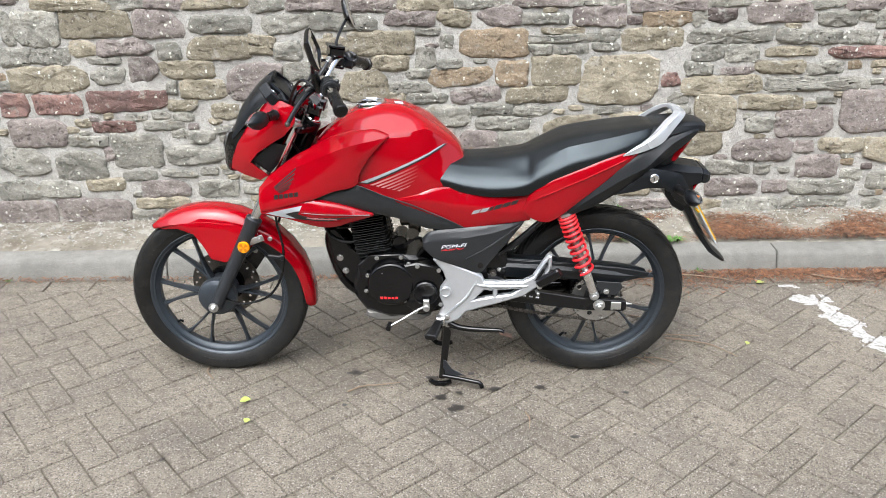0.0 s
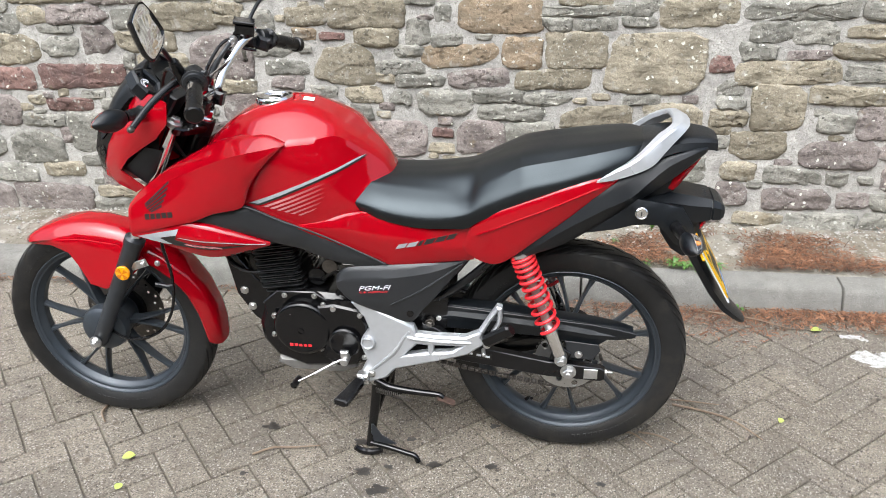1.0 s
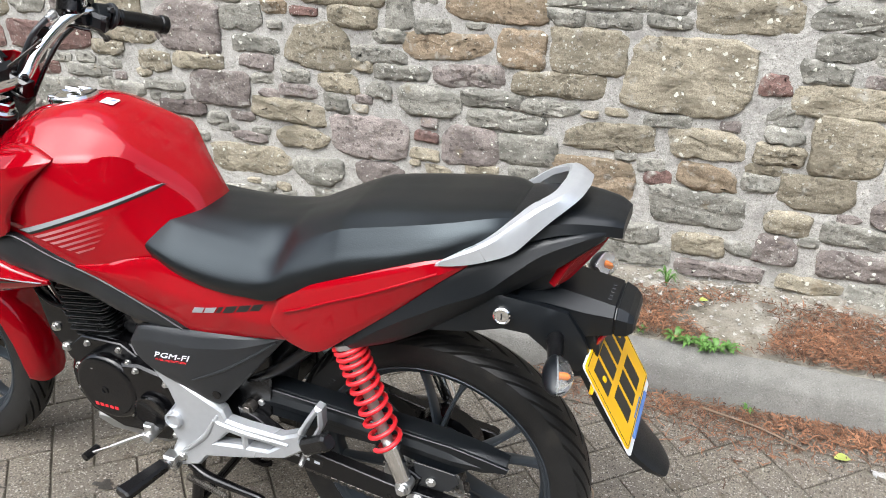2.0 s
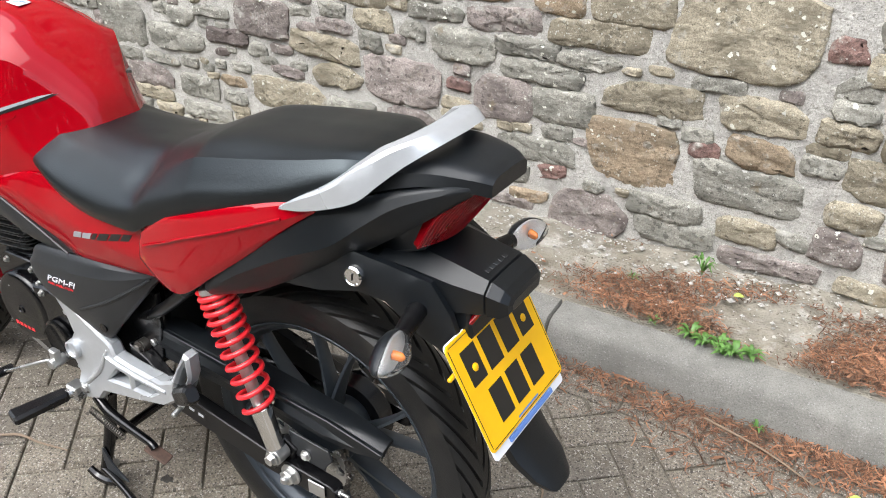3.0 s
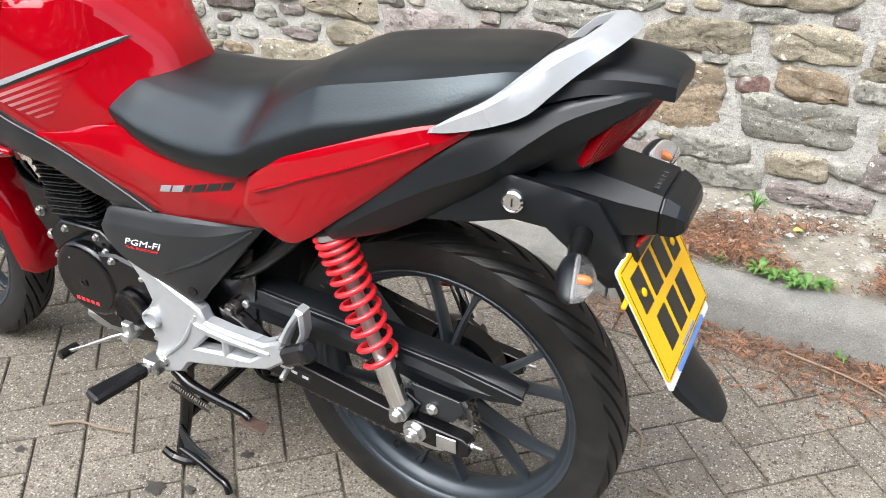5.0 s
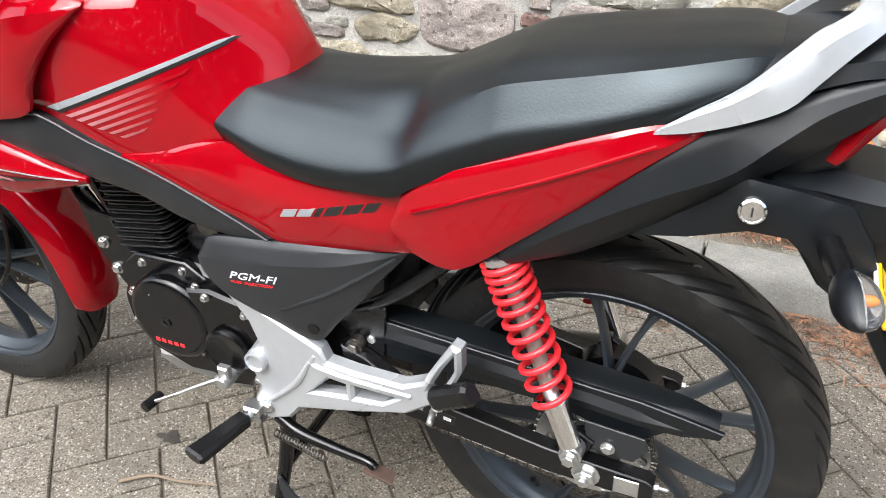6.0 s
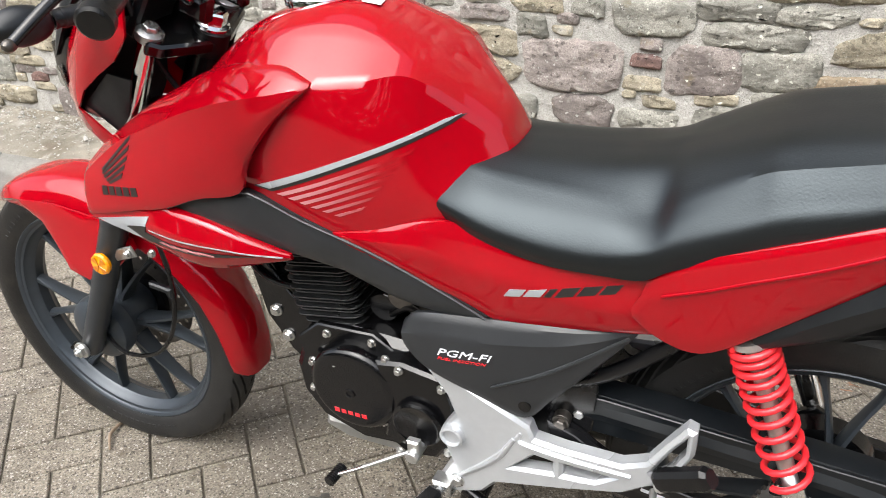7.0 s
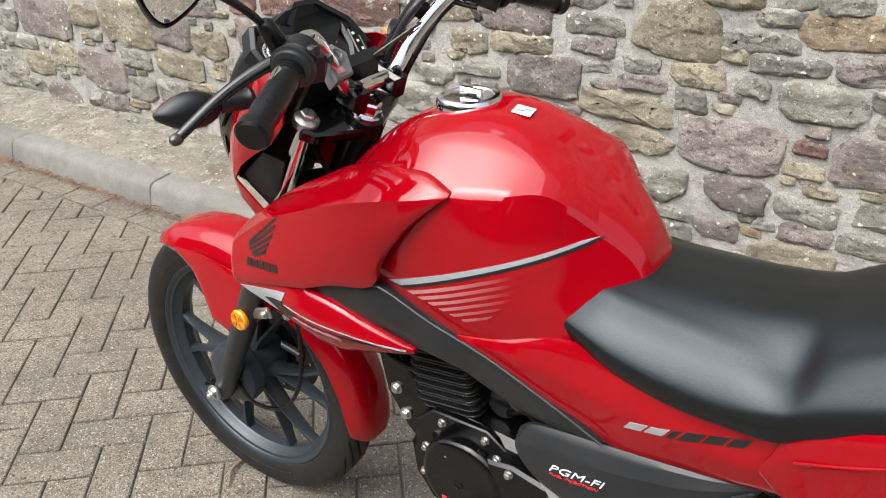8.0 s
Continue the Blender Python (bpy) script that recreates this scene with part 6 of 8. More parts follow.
# swinging arm, chain, shock absorbers
for s in (-1, 1):
    arm_part = part("swinging_arm", prism([(-0.37, 0.425), (-0.34, 0.43), (-0.30, 0.395), (-0.05, 0.335), (0.085, 0.318), (0.095, 0.312), (0.095, 0.286), (0.085, 0.28), (-0.05, 0.285), (-0.31, 0.335), (-0.37, 0.385)] if s > 0 else [(-0.37, 0.42), (-0.33, 0.405), (-0.27, 0.365), (-0.05, 0.328), (0.085, 0.318), (0.095, 0.312), (0.095, 0.286), (0.085, 0.28), (-0.05, 0.285), (-0.29, 0.318), (-0.36, 0.36)], s * 0.098, s * 0.122, 0.0018), FRAME_BLACK, bike, "black box-section swinging arm")
    part("chain_adjuster", join(block((0.06, s * 0.125, 0.302), (0.034, 0.003, 0.028), 0.001), rod((0.09, s * 0.11, 0.302), (0.116, s * 0.11, 0.301), 0.003), bolt((0.096, s * 0.11, 0.302), (1, 0, 0), 0.006, 0.005, False)), STEEL, arm_part)
    part("rear_axle_nut", join(bolt((0.004, s * 0.124, 0.304), (0, s, 0), 0.015, 0.013), rod((0.004, s * 0.08, 0.304), (0.004, s * 0.145, 0.304), 0.0075)), STEEL, arm_part, "zinc rear axle nut")
    top, low = Vector((-0.128, s * 0.122, 0.648)), Vector((-0.016, s * 0.128, 0.345))
    d = (low - top)
    u = d.normalized()
    damper = part("shock_absorber", join(rod(top + u * 0.01, low - u * 0.09, 0.011), lathe([(0, 0.012), (0.004, 0.024), (0.012, 0.025)], top + u * 0.01, u, 24)), STEEL, bike, "rear shock absorber with a red coil spring")
    turns, coil = 11, []
    side = u.orthogonal().normalized()
    other = u.cross(side)
    for k in range(turns * 16 + 1):
        a = 2 * math.pi * k / 16
        q = k / (turns * 16)
        t = 0.02 + 0.212 * (0.45 * q + 0.55 * q ** 1.9)
        coil.append(top + u * t + (side * math.cos(a) + other * math.sin(a)) * 0.0265)
    part("coil_spring", tube(coil, 0.0046, 8, 1), COIL_RED, damper, "glossy red coil spring", 60)
    part("damper_body", lathe([(0, 0.022), (0.006, 0.026), (0.01, 0.018), (0.07, 0.016), (0.085, 0.016), (0.09, 0.01)], low - u * 0.098, u, 24), CHROME, damper, "bright chrome damper body")
    part("damper_eye", lathe([(-0.014, 0.014), (-0.012, 0.016), (0.012, 0.016), (0.014, 0.014)], low, (0, 1, 0), 20), STEEL, damper)
    part("damper_bolt", bolt(low + Vector((0, s * 0.016, 0)), (0, s, 0), 0.0095, 0.009), STEEL, damper)
    part("shock_tab", prism([(-0.045, 0.33), (0.0, 0.325), (0.01, 0.352), (-0.016, 0.368), (-0.038, 0.355)], s * 0.1, s * 0.113, 0.002), FRAME_BLACK, bike)
guard_geo = prism([(-0.37, 0.452), (-0.30, 0.458), (-0.10, 0.442), (0.0, 0.432), (0.06, 0.428), (0.13, 0.416), (0.17, 0.408), (0.165, 0.396), (0.1, 0.388), (0.07, 0.365), (0.01, 0.368), (-0.05, 0.385), (-0.2, 0.392), (-0.34, 0.396), (-0.375, 0.42)], -0.094, -0.086, 0.0014)
guard_rows = []
for x, z_top, z_side, y_out in ((-0.375, 0.44, 0.415, 0.093), (-0.3, 0.462, 0.435, 0.098), (-0.2, 0.456, 0.428, 0.099), (-0.1, 0.446, 0.42, 0.099), (0.0, 0.437, 0.41, 0.099), (0.06, 0.43, 0.402, 0.098), (0.12, 0.419, 0.398, 0.092), (0.162, 0.405, 0.399, 0.08)):
    guard_rows.append([(x, -y_out, z_side - 0.012), (x, -y_out - 0.002, z_side), (x, -y_out + 0.012, z_top - 0.003), (x, -y_out + 0.022, z_top), (x, -0.05, z_top), (x, -0.05, z_top - 0.006), (x, -y_out + 0.012, z_top - 0.012), (x, -y_out + 0.006, z_side - 0.012)])
guard_top = rings(guard_rows)
chain_guard = part("chain_guard", join(guard_geo, guard_top), BLACK, bike, "black plastic chain guard")
part("guard_plate", prism([(-0.008, 0.385), (0.075, 0.378), (0.082, 0.36), (0.062, 0.332), (0.0, 0.338)], -0.108, -0.104, 0.001), GREY_PLASTIC, chain_guard)
for x, z in ((0.028, 0.348), (-0.33, 0.425)):
    part("guard_bolt", bolt((x, -0.11 if x > 0 else -0.096, z), (0, -1, 0), 0.0075, 0.006), STEEL, chain_guard)
part("pivot_bolt", join(bolt((-0.352, -0.114, 0.415), (0, -1, 0), 0.0095, 0.008), rod((-0.352, -0.09, 0.415), (-0.352, -0.114, 0.415), 0.013)), DARK_STEEL, bike)
part("info_label", block((-0.235, -0.1225, 0.338), (0.09, 0.001, 0.018), 0.0003, (0, 9, 0)), INK, bike, "black information label with pale bars")
part("label_bars", join(*[block((-0.268 + 0.022 * k, -0.1233, 0.3435 - 0.0035 * k), (0.012, 0.0006, 0.006), 0.0001, (0, 9, 0)) for k in range(4)]), WHITE_INK, bike)
links, path = [], []
for k in range(28):
    q = k / 27
    path.append(Vector((-0.01 - 0.50 * q, -0.073, 0.222 + 0.10 * q - 0.012 * math.sin(math.pi * q))))
for k in range(12):
    a = radians(-95 + 190 * k / 11)
    path.append(Vector((math.cos(a) * 0.0865, -0.073, RZ + math.sin(a) * 0.0865)))
for k in range(28):
    q = k / 27
    path.append(Vector((-0.01 - 0.50 * q, -0.073, 0.392 - 0.005 * q)))
for p in path:
    q = min((o for o in path if o is not p), key=lambda o: (o - p).length)
    t = math.degrees(math.atan2(-(q.z - p.z), q.x - p.x))
    links.append(block(tuple(p), (0.0165, 0.003, 0.0085), 0.001, (0, t, 0)))
    links.append(block(tuple(p + Vector((0, 0.008, 0))), (0.0165, 0.003, 0.0085), 0.001, (0, t, 0)))
    links.append(rod(p + Vector((0, -0.004, 0)), p + Vector((0, 0.012, 0)), 0.0036, None, 0.0005, 8))
tagged(part("drive_chain", join(*links), DARK_STEEL, bike, "oily steel drive chain"), kind="stuff")

# footrest brackets, pegs, levers, stands
bracket_loop = [(-0.548, 0.478), (-0.528, 0.487), (-0.462, 0.456), (-0.388, 0.424), (-0.38, 0.404), (-0.335, 0.402), (-0.255, 0.406), (-0.222, 0.424), (-0.198, 0.466), (-0.176, 0.502), (-0.163, 0.498), (-0.163, 0.46), (-0.18, 0.42), (-0.215, 0.382), (-0.25, 0.354), (-0.335, 0.324), (-0.44, 0.291), (-0.463, 0.262), (-0.49, 0.25), (-0.548, 0.228), (-0.54, 0.26), (-0.515, 0.31), (-0.528, 0.345), (-0.526, 0.375), (-0.505, 0.405), (-0.516, 0.437)]
bracket_holes = [[(-0.415, 0.335), (-0.38, 0.372), (-0.352, 0.371), (-0.352, 0.35)], [(-0.337, 0.373), (-0.265, 0.378), (-0.29, 0.36), (-0.337, 0.352)], [(-0.214, 0.41), (-0.19, 0.458), (-0.174, 0.484), (-0.174, 0.456), (-0.192, 0.42), (-0.207, 0.400)]]
for s in (-1, 1):
    y0, y1 = s * 0.124, s * 0.152
    cast = prism(bracket_loop, y0, y1, 0.005, bracket_holes)
    cast = ([(x, y + s * (0.06 * (x + 0.55) - 0.012), z) for x, y, z in cast[0]], cast[1])
    br = part("footrest_bracket", cast, SILVER, bike, "silver cast alloy footrest bracket")
    part("bracket_boss", join(lathe([(0, 0.02), (0.014, 0.0185), (0.016, 0.015), (0.011, 0.013), (0.011, 0.0)], (-0.508, s * 0.138, 0.367), (0, s, 0), 28), tube([(-0.40, s * 0.148, 0.41), (-0.40, s * 0.149, 0.392), (-0.33, s * 0.153, 0.388), (-0.24, s * 0.158, 0.392)], [0.003, 0.005, 0.005, 0.004], 8, 5), tube([(-0.41, s * 0.147, 0.395), (-0.44, s * 0.146, 0.345), (-0.505, s * 0.142, 0.28)], [0.004, 0.006, 0.004], 8, 5)), SILVER, br)
    part("bracket_bolt", bolt((-0.505, s * 0.144, 0.272), (0, s, 0), 0.009, 0.007), STEEL, br)
    part("bracket_bolt", bolt((-0.36, s * 0.13, 0.372), (0, s, 0), 0.008, 0.006), STEEL, br)
    peg_root, peg_tip = Vector((-0.525, s * 0.15, 0.262)), Vector((-0.556, s * 0.268, 0.262))
    d = (peg_tip - peg_root).normalized()
    side = d.cross(Vector((0, 0, 1)))
    rows = []
    for k in range(23):
        q = k / 22
        w = 0.0135 + 0.0075 * q
        h = 0.0095 + (0.0007 if k % 2 else 0.0) + 0.002 * (1 - q)
        c = peg_root + d * (0.02 + 0.105 * q)
        if k in (0, 22):
            w, h = w * 0.8, h * 0.8
        rows.append([c + side * w * a + Vector((0, 0, h * b)) for a, b in ((-1, -0.5), (-0.6, -1), (0.6, -1), (1, -0.5), (1, 0.5), (0.7, 1), (-0.7, 1), (-1, 0.5))])
    peg = part("footpeg", rings(rows), GRIP, br, "black ribbed rubber footpeg", 25)
    part("peg_mount", join(rod(peg_root - d * 0.02, peg_root + d * 0.03, 0.011), block(tuple(peg_root), (0.03, 0.03, 0.03), 0.004)), STEEL, br)
    p0, p1 = Vector((-0.205, s * 0.158, 0.40)), Vector((-0.135, s * 0.185, 0.455))
    d = (p1 - p0).normalized()
    side = d.cross(Vector((0, s, 0.2))).normalized()
    over = side.cross(d)
    rows = []
    for k in range(13):
        q = k / 12
        c = p0 + d * (0.09 * q)
        w, h = (0.015 + (0.0015 if k % 2 else 0)) * (0.8 if k in (0, 12) else 1), 0.012 * (0.8 if k in (0, 12) else 1)
        rows.append([c + side * w * a + over * h * b for a, b in ((-1, -0.5), (-0.6, -1), (0.6, -1), (1, -0.5), (1, 0.5), (0.6, 1), (-0.6, 1), (-1, 0.5))])
    part("pillion_peg", rings(rows), GRIP, br, "folded black pillion footpeg", 25)
    part("peg_clip", join(rod((-0.21, s * 0.15, 0.372), (-0.205, s * 0.178, 0.37), 0.005), bolt((-0.2, s * 0.16, 0.39), (0, s, 0), 0.007)), STEEL, br)
lever = part("gear_lever", join(tube([(-0.575, -0.15, 0.315), (-0.60, -0.165, 0.308), (-0.65, -0.183, 0.284), (-0.69, -0.196, 0.266)], 0.0045, 10, 5, 0.8), rod((-0.572, -0.12, 0.312), (-0.572, -0.165, 0.312), 0.011), block((-0.572, -0.15, 0.325), (0.02, 0.015, 0.03), 0.003)), STEEL, bike, "bright steel gear lever")
ribs = []
for k in range(9):
    ribs += [(0.004 * k, 0.0095), (0.004 * k + 0.0026, 0.0095), (0.004 * k + 0.003, 0.0082), (0.004 * k + 0.0038, 0.0082)]
part("gear_pedal_rubber", lathe(ribs, (-0.692, -0.178, 0.264), (-0.12, -1, 0), 16), GRIP, lever, "black ribbed pedal rubber")
stand = part("centre_stand", join(
    tube([(-0.50, -0.10, 0.235), (-0.512, -0.112, 0.13), (-0.525, -0.135, 0.03)], [0.014, 0.013, 0.011], 10, 5),
    tube([(-0.50, 0.10, 0.235), (-0.512, 0.112, 0.13), (-0.525, 0.135, 0.03)], [0.014, 0.013, 0.011], 10, 5),
    tube([(-0.514, -0.11, 0.11), (-0.514, 0.11, 0.11)], 0.010, 10, 1),
    rod((-0.50, -0.11, 0.235), (-0.50, 0.11, 0.235), 0.014)), GLOSS_BLACK, bike, "black steel centre stand on the ground")
for s in (-1, 1):
    part("stand_foot", tube([(-0.565, s * 0.145, 0.026), (-0.545, s * 0.142, 0.012), (-0.515, s * 0.14, 0.0105), (-0.492, s * 0.138, 0.018)], [0.008, 0.0095, 0.0095, 0.008], 8, 4), GLOSS_BLACK, stand)
part("stand_gusset", prism([(-0.518, 0.10), (-0.512, 0.10), (-0.49, 0.065), (-0.45, 0.04), (-0.52, 0.035)], -0.137, -0.132, 0.001), FORK_GREY, stand)
part("stand_tang", tube([(-0.522, -0.138, 0.04), (-0.47, -0.145, 0.034), (-0.42, -0.155, 0.028), (-0.395, -0.16, 0.024), (-0.385, -0.165, 0.008)], 0.0075, 10, 5), GLOSS_BLACK, stand)
prop = part("side_stand", tube([(-0.50, -0.128, 0.242), (-0.46, -0.135, 0.226), (-0.39, -0.142, 0.222), (-0.33, -0.148, 0.222), (-0.315, -0.15, 0.215)], [0.011, 0.0105, 0.009, 0.008, 0.008], 10, 5), GLOSS_BLACK, bike, "black side stand folded back")
part("stand_shoe", block((-0.308, -0.15, 0.208), (0.05, 0.026, 0.006), 0.002, (0, 25, 10)), RUST, prop, "rusty side stand shoe")
part("stand_pivot", join(lathe([(0, 0.019), (0.008, 0.019)], (-0.50, -0.118, 0.242), (0, -1, 0), 20), bolt((-0.50, -0.127, 0.242), (0, -1, 0), 0.010, 0.008)), STEEL, prop)
spring_pts = []
for k in range(18 * 8 + 1):
    a, q = 2 * math.pi * k / 8, k / (18 * 8)
    c = Vector((-0.495, -0.15, 0.225)).lerp(Vector((-0.40, -0.155, 0.205)), q)
    spring_pts.append(c + Vector((0, math.cos(a) * 0.006, math.sin(a) * 0.006)))
part("stand_spring", tube(spring_pts, 0.0013, 5, 1), DARK_STEEL, prop)

# marks on the panels
on_shroud, on_spear, on_side, on_grey = tree_of(shrouds[0]), tree_of(spears[0]), tree_of(sides[0]), tree_of(greys[0])
for rx, rz, lx, lz in ((-0.961, 0.808, -1.036, 0.744), (-0.965, 0.793, -1.035, 0.739), (-0.970, 0.778, -1.031, 0.735), (-0.977, 0.764, -1.025, 0.731), (-0.984, 0.750, -1.019, 0.729)):
    part("wing_feather", laid_on(on_shroud, [(rx, rz), (rx - 0.002, rz - 0.0072), (lx + 0.004, lz - 0.002), (lx, lz)], 0.001, 0.006), INK, shrouds[0], "black wing feather mark")
for k in range(5):
    x = -1.036 + 0.0162 * k
    z = 0.7065 + 0.0162 * k * 0.17
    part("mark_bar", laid_on(on_shroud, [(x, z), (x + 0.0125, z + 0.0022), (x + 0.0118, z + 0.0155), (x - 0.0007, z + 0.0133)], 0.001, 0.006), INK, shrouds[0])
part("spear_stripe", laid_on(on_spear, [(-1.067, 0.659), (-0.95, 0.688), (-0.958, 0.672), (-1.006, 0.659), (-0.972, 0.644), (-1.0, 0.644), (-1.031, 0.65)], 0.0012, 0.008), SILVER_INK, spears[0], "silver shroud stripe")
part("spear_stripe", laid_on(on_spear, [(-1.006, 0.658), (-0.958, 0.671), (-0.966, 0.659), (-0.928, 0.65), (-0.848, 0.647), (-0.779, 0.649), (-0.87, 0.636), (-0.971, 0.642)], 0.0014, 0.008), INK, spears[0], "black shroud stripe")
part("spear_stripe", laid_on(on_spear, [(-0.955, 0.6655), (-0.9, 0.6635), (-0.824, 0.6595), (-0.74, 0.65), (-0.74, 0.6485), (-0.824, 0.6575), (-0.9, 0.6612)], 0.0016, 0.008), SILVER_INK, spears[0], "thin silver shroud line")
for k in range(4):
    x = -0.94 + 0.022 * k
    part("spear_tick", laid_on(on_spear, [(x, 0.6475 - 0.001 * k), (x + 0.03, 0.6425 - 0.001 * k), (x + 0.03, 0.6455 - 0.001 * k), (x + 0.006, 0.650 - 0.001 * k)], 0.003, 0.01), ROSE_INK, spears[0])
bars = [(-0.424, 0.023, SILVER_INK), (-0.397, 0.023, SILVER_INK), (-0.370, 0.010, INK), (-0.355, 0.023, INK), (-0.328, 0.023, INK), (-0.301, 0.02, INK)]
for x, w, ink in bars:
    z = 0.638 + (x + 0.424) * 0.236
    lean = 0.009
    part("model_bar", laid_on(on_side, [(x, z), (x + w, z + w * 0.236), (x + w + lean, z + 0.0135 + w * 0.236), (x + lean, z + 0.0135)], 0.001, 0.008), ink, sides[0], "black and silver model bar")


def label_on(tree, text, size, x, z, slope, ink, parent, shear=0.25):
    g = lettering(text, size)
    v = []
    for p in g[0]:
        px, pz = x + p[0] * 1.5 + shear * p[2], z + p[2] + p[0] * 1.5 * slope
        hit = tree.ray_cast(Vector((px, -0.6, pz)), Vector((0, 1, 0)))
        v.append((px, (hit[0].y if hit[0] else -0.15) - 0.0012 + p[1], pz))
    return part("lettering", (v, g[1]), ink, parent)


label_on(on_grey, "PGM-FI", 0.0175, -0.522, 0.523, 0.10, WHITE_INK, greys[0], 0.45)
label_on(on_grey, "FUEL INJECTION", 0.0066, -0.521, 0.5155, 0.10, RED_INK, greys[0], 0.45)

# ---- ground litter and small plants ----
def blot(x, y, r, seed):
    rnd = random.Random(seed)
    a0, v = rnd.random() * 6, [(x, y, 0.0045)]
    for k in range(22):
        a = 2 * math.pi * k / 22
        q = r * (0.75 + 0.55 * noise.noise((math.cos(a) * 1.3 + seed, math.sin(a) * 1.3, seed * 0.7)) + 0.25 * noise.noise((math.cos(a) * 4, math.sin(a) * 4, seed)))
        v.append((x + math.cos(a + a0) * q * 1.25, y + math.sin(a + a0) * q * 0.8, 0.0035))
    return v, [(0, k + 1, (k + 1) % 22 + 1) for k in range(22)]


for k, (x, y, r) in enumerate(((0.352, 2.67, 0.03), (0.30, 2.735, 0.022), (-0.005, 2.909, 0.026), (0.487, 2.778, 0.018), (0.643, 2.783, 0.018), (0.645, 2.961, 0.015), (0.722, 2.493, 0.014), (0.365, 2.76, 0.014), (0.27, 2.86, 0.02), (-0.02, 2.70, 0.012), (0.41, 2.88, 0.016), (0.93, 2.74, 0.014), (-0.555, 2.425, 0.013))):
    tagged(part("oil_stain", blot(x, y, r, k + 3), OIL), "dark oil drip stain soaked into the paving", "stain", "oil stains", "structure")


def twig(points, r, label):
    z = 0.006
    return tagged(part("twig", tube([(x, y, z + dz) for x, y, dz in points], [r * 0.7, r * 0.62, r * 0.35], 7, 6), TWIG), label, "twig", "fallen twigs")


twig([(1.16, 3.10, 0.004), (1.241, 3.083, 0), (1.323, 3.036, 0.004), (1.39, 2.958, 0)], 0.005, "thin dry curved twig on the paving")
twig([(1.05, 2.965, 0), (1.10, 2.95, 0.004), (1.152, 2.92, 0)], 0.004, "short dry twig on the paving")
twig([(1.16, 3.13, 0), (1.22, 3.12, 0.004), (1.30, 3.115, 0)], 0.0035, "thin dry twig on the paving")
twig([(-0.02, 2.775, 0), (0.03, 2.805, 0.003), (0.09, 2.812, 0.003), (0.16, 2.829, 0)], 0.0045, "forked brown leaf stalk on the paving")
twig([(0.577, 2.63, 0), (0.585, 2.585, 0.006), (0.58, 2.54, 0)], 0.004, "curled dry leaf stalk on the paving")
twig([(-0.536, 2.955, 0), (-0.53, 2.915, 0.005), (-0.504, 2.88, 0)], 0.006, "orange-brown dry leaf stalk by the front tyre")
twig([(1.07, 3.30, 0), (1.12, 3.26, 0.004), (1.13, 3.20, 0)], 0.004, "short dry twig on the paving")
twig([(1.36, 3.66, 0.01), (1.5, 3.62, 0.012), (1.62, 3.57, 0.006)], 0.004, "thin dry twig beside the kerb")
twig([(1.95, 3.63, 0.01), (2.05, 3.57, 0.014), (2.2, 3.56, 0.006)], 0.005, "pale dry twig beside the kerb")
twig([(0.98, 2.96, 0), (1.03, 2.95, 0.006), (1.08, 2.90, 0)], 0.004, "broken dry twig on the paving")


def leaf(x, y, z, size, turn, tip=0.5):
    v, f = [], []
    for i in range(7):
        s = i / 6
        w = size * 0.42 * math.sin(math.pi * min(1, s * 0.97 + 0.03)) ** 0.8
        h = size * 0.18 * math.sin(s * 3)
        v += [(size * (s - 0.5), -w, h * 0.4 + 0.15 * w), (size * (s - 0.5), 0, h * 0.4), (size * (s - 0.5), w, h * 0.4 + 0.2 * w)]
    for i in range(6):
        f += [(3 * i, 3 * i + 1, 3 * i + 4, 3 * i + 3), (3 * i + 1, 3 * i + 2, 3 * i + 5, 3 * i + 4)]
    return moved((v, f), pose(x, y, z, random.uniform(-8, 8), random.uniform(-8, 8), turn))


for x, y, s, a in ((-0.36, 2.734, 0.036, 20), (-0.332, 2.615, 0.026, 80), (1.706, 3.572, 0.04, 10), (1.46, 3.05, 0.022, 60), (1.33, 4.07, 0.03, 30)):
    tagged(part("fallen_leaf", leaf(x, y, 0.008 if y < 3.7 else 0.118, s, a), LEAF_YELLOW), "small yellow-green fallen leaf lying flat", "leaf", "fallen leaves")


def needle_bits(count, pick):
    v, f = [], []
    rnd = random.Random(11)
    for _ in range(count):
        x, y, z = pick(rnd)
        a, s, w = rnd.uniform(0, 6.28), rnd.uniform(0.01, 0.036), rnd.uniform(0.0006, 0.0016)
        if rnd.random() < 0.03:
            s, w = s * 0.9, rnd.uniform(0.0025, 0.0045)
        tilt, bend = rnd.uniform(-0.35, 0.35), rnd.uniform(-0.006, 0.006)
        c, d = math.cos(a), math.sin(a)
        k = len(v)
        for t in (-0.5, 0.0, 0.5):
            px, py = x + c * s * t - d * bend * (1 - 4 * t * t), y + d * s * t + c * bend * (1 - 4 * t * t)
            pz = z + tilt * s * t + 0.003 * (1 - 4 * t * t)
            v += [(px - d * w, py + c * w, pz), (px + d * w, py - c * w, pz + 0.0008)]
        f += [(k, k + 1, k + 3, k + 2), (k + 2, k + 3, k + 5, k + 4)]
    return v, f


def gutter(rnd):
    x = rnd.triangular(0.6, 4.5, 1.9) if rnd.random() < 0.78 else rnd.uniform(-5, 0.8)
    spread = 0.022 if x < 0.6 else 0.05 + 0.06 * max(0, noise.noise((x * 2.5, 0, 0)) + 0.3)
    d = abs(rnd.gauss(0, spread))
    return x, kerb_front(x) - 0.006 - d, 0.006 + rnd.uniform(0, 0.012) * math.exp(-d * 12)


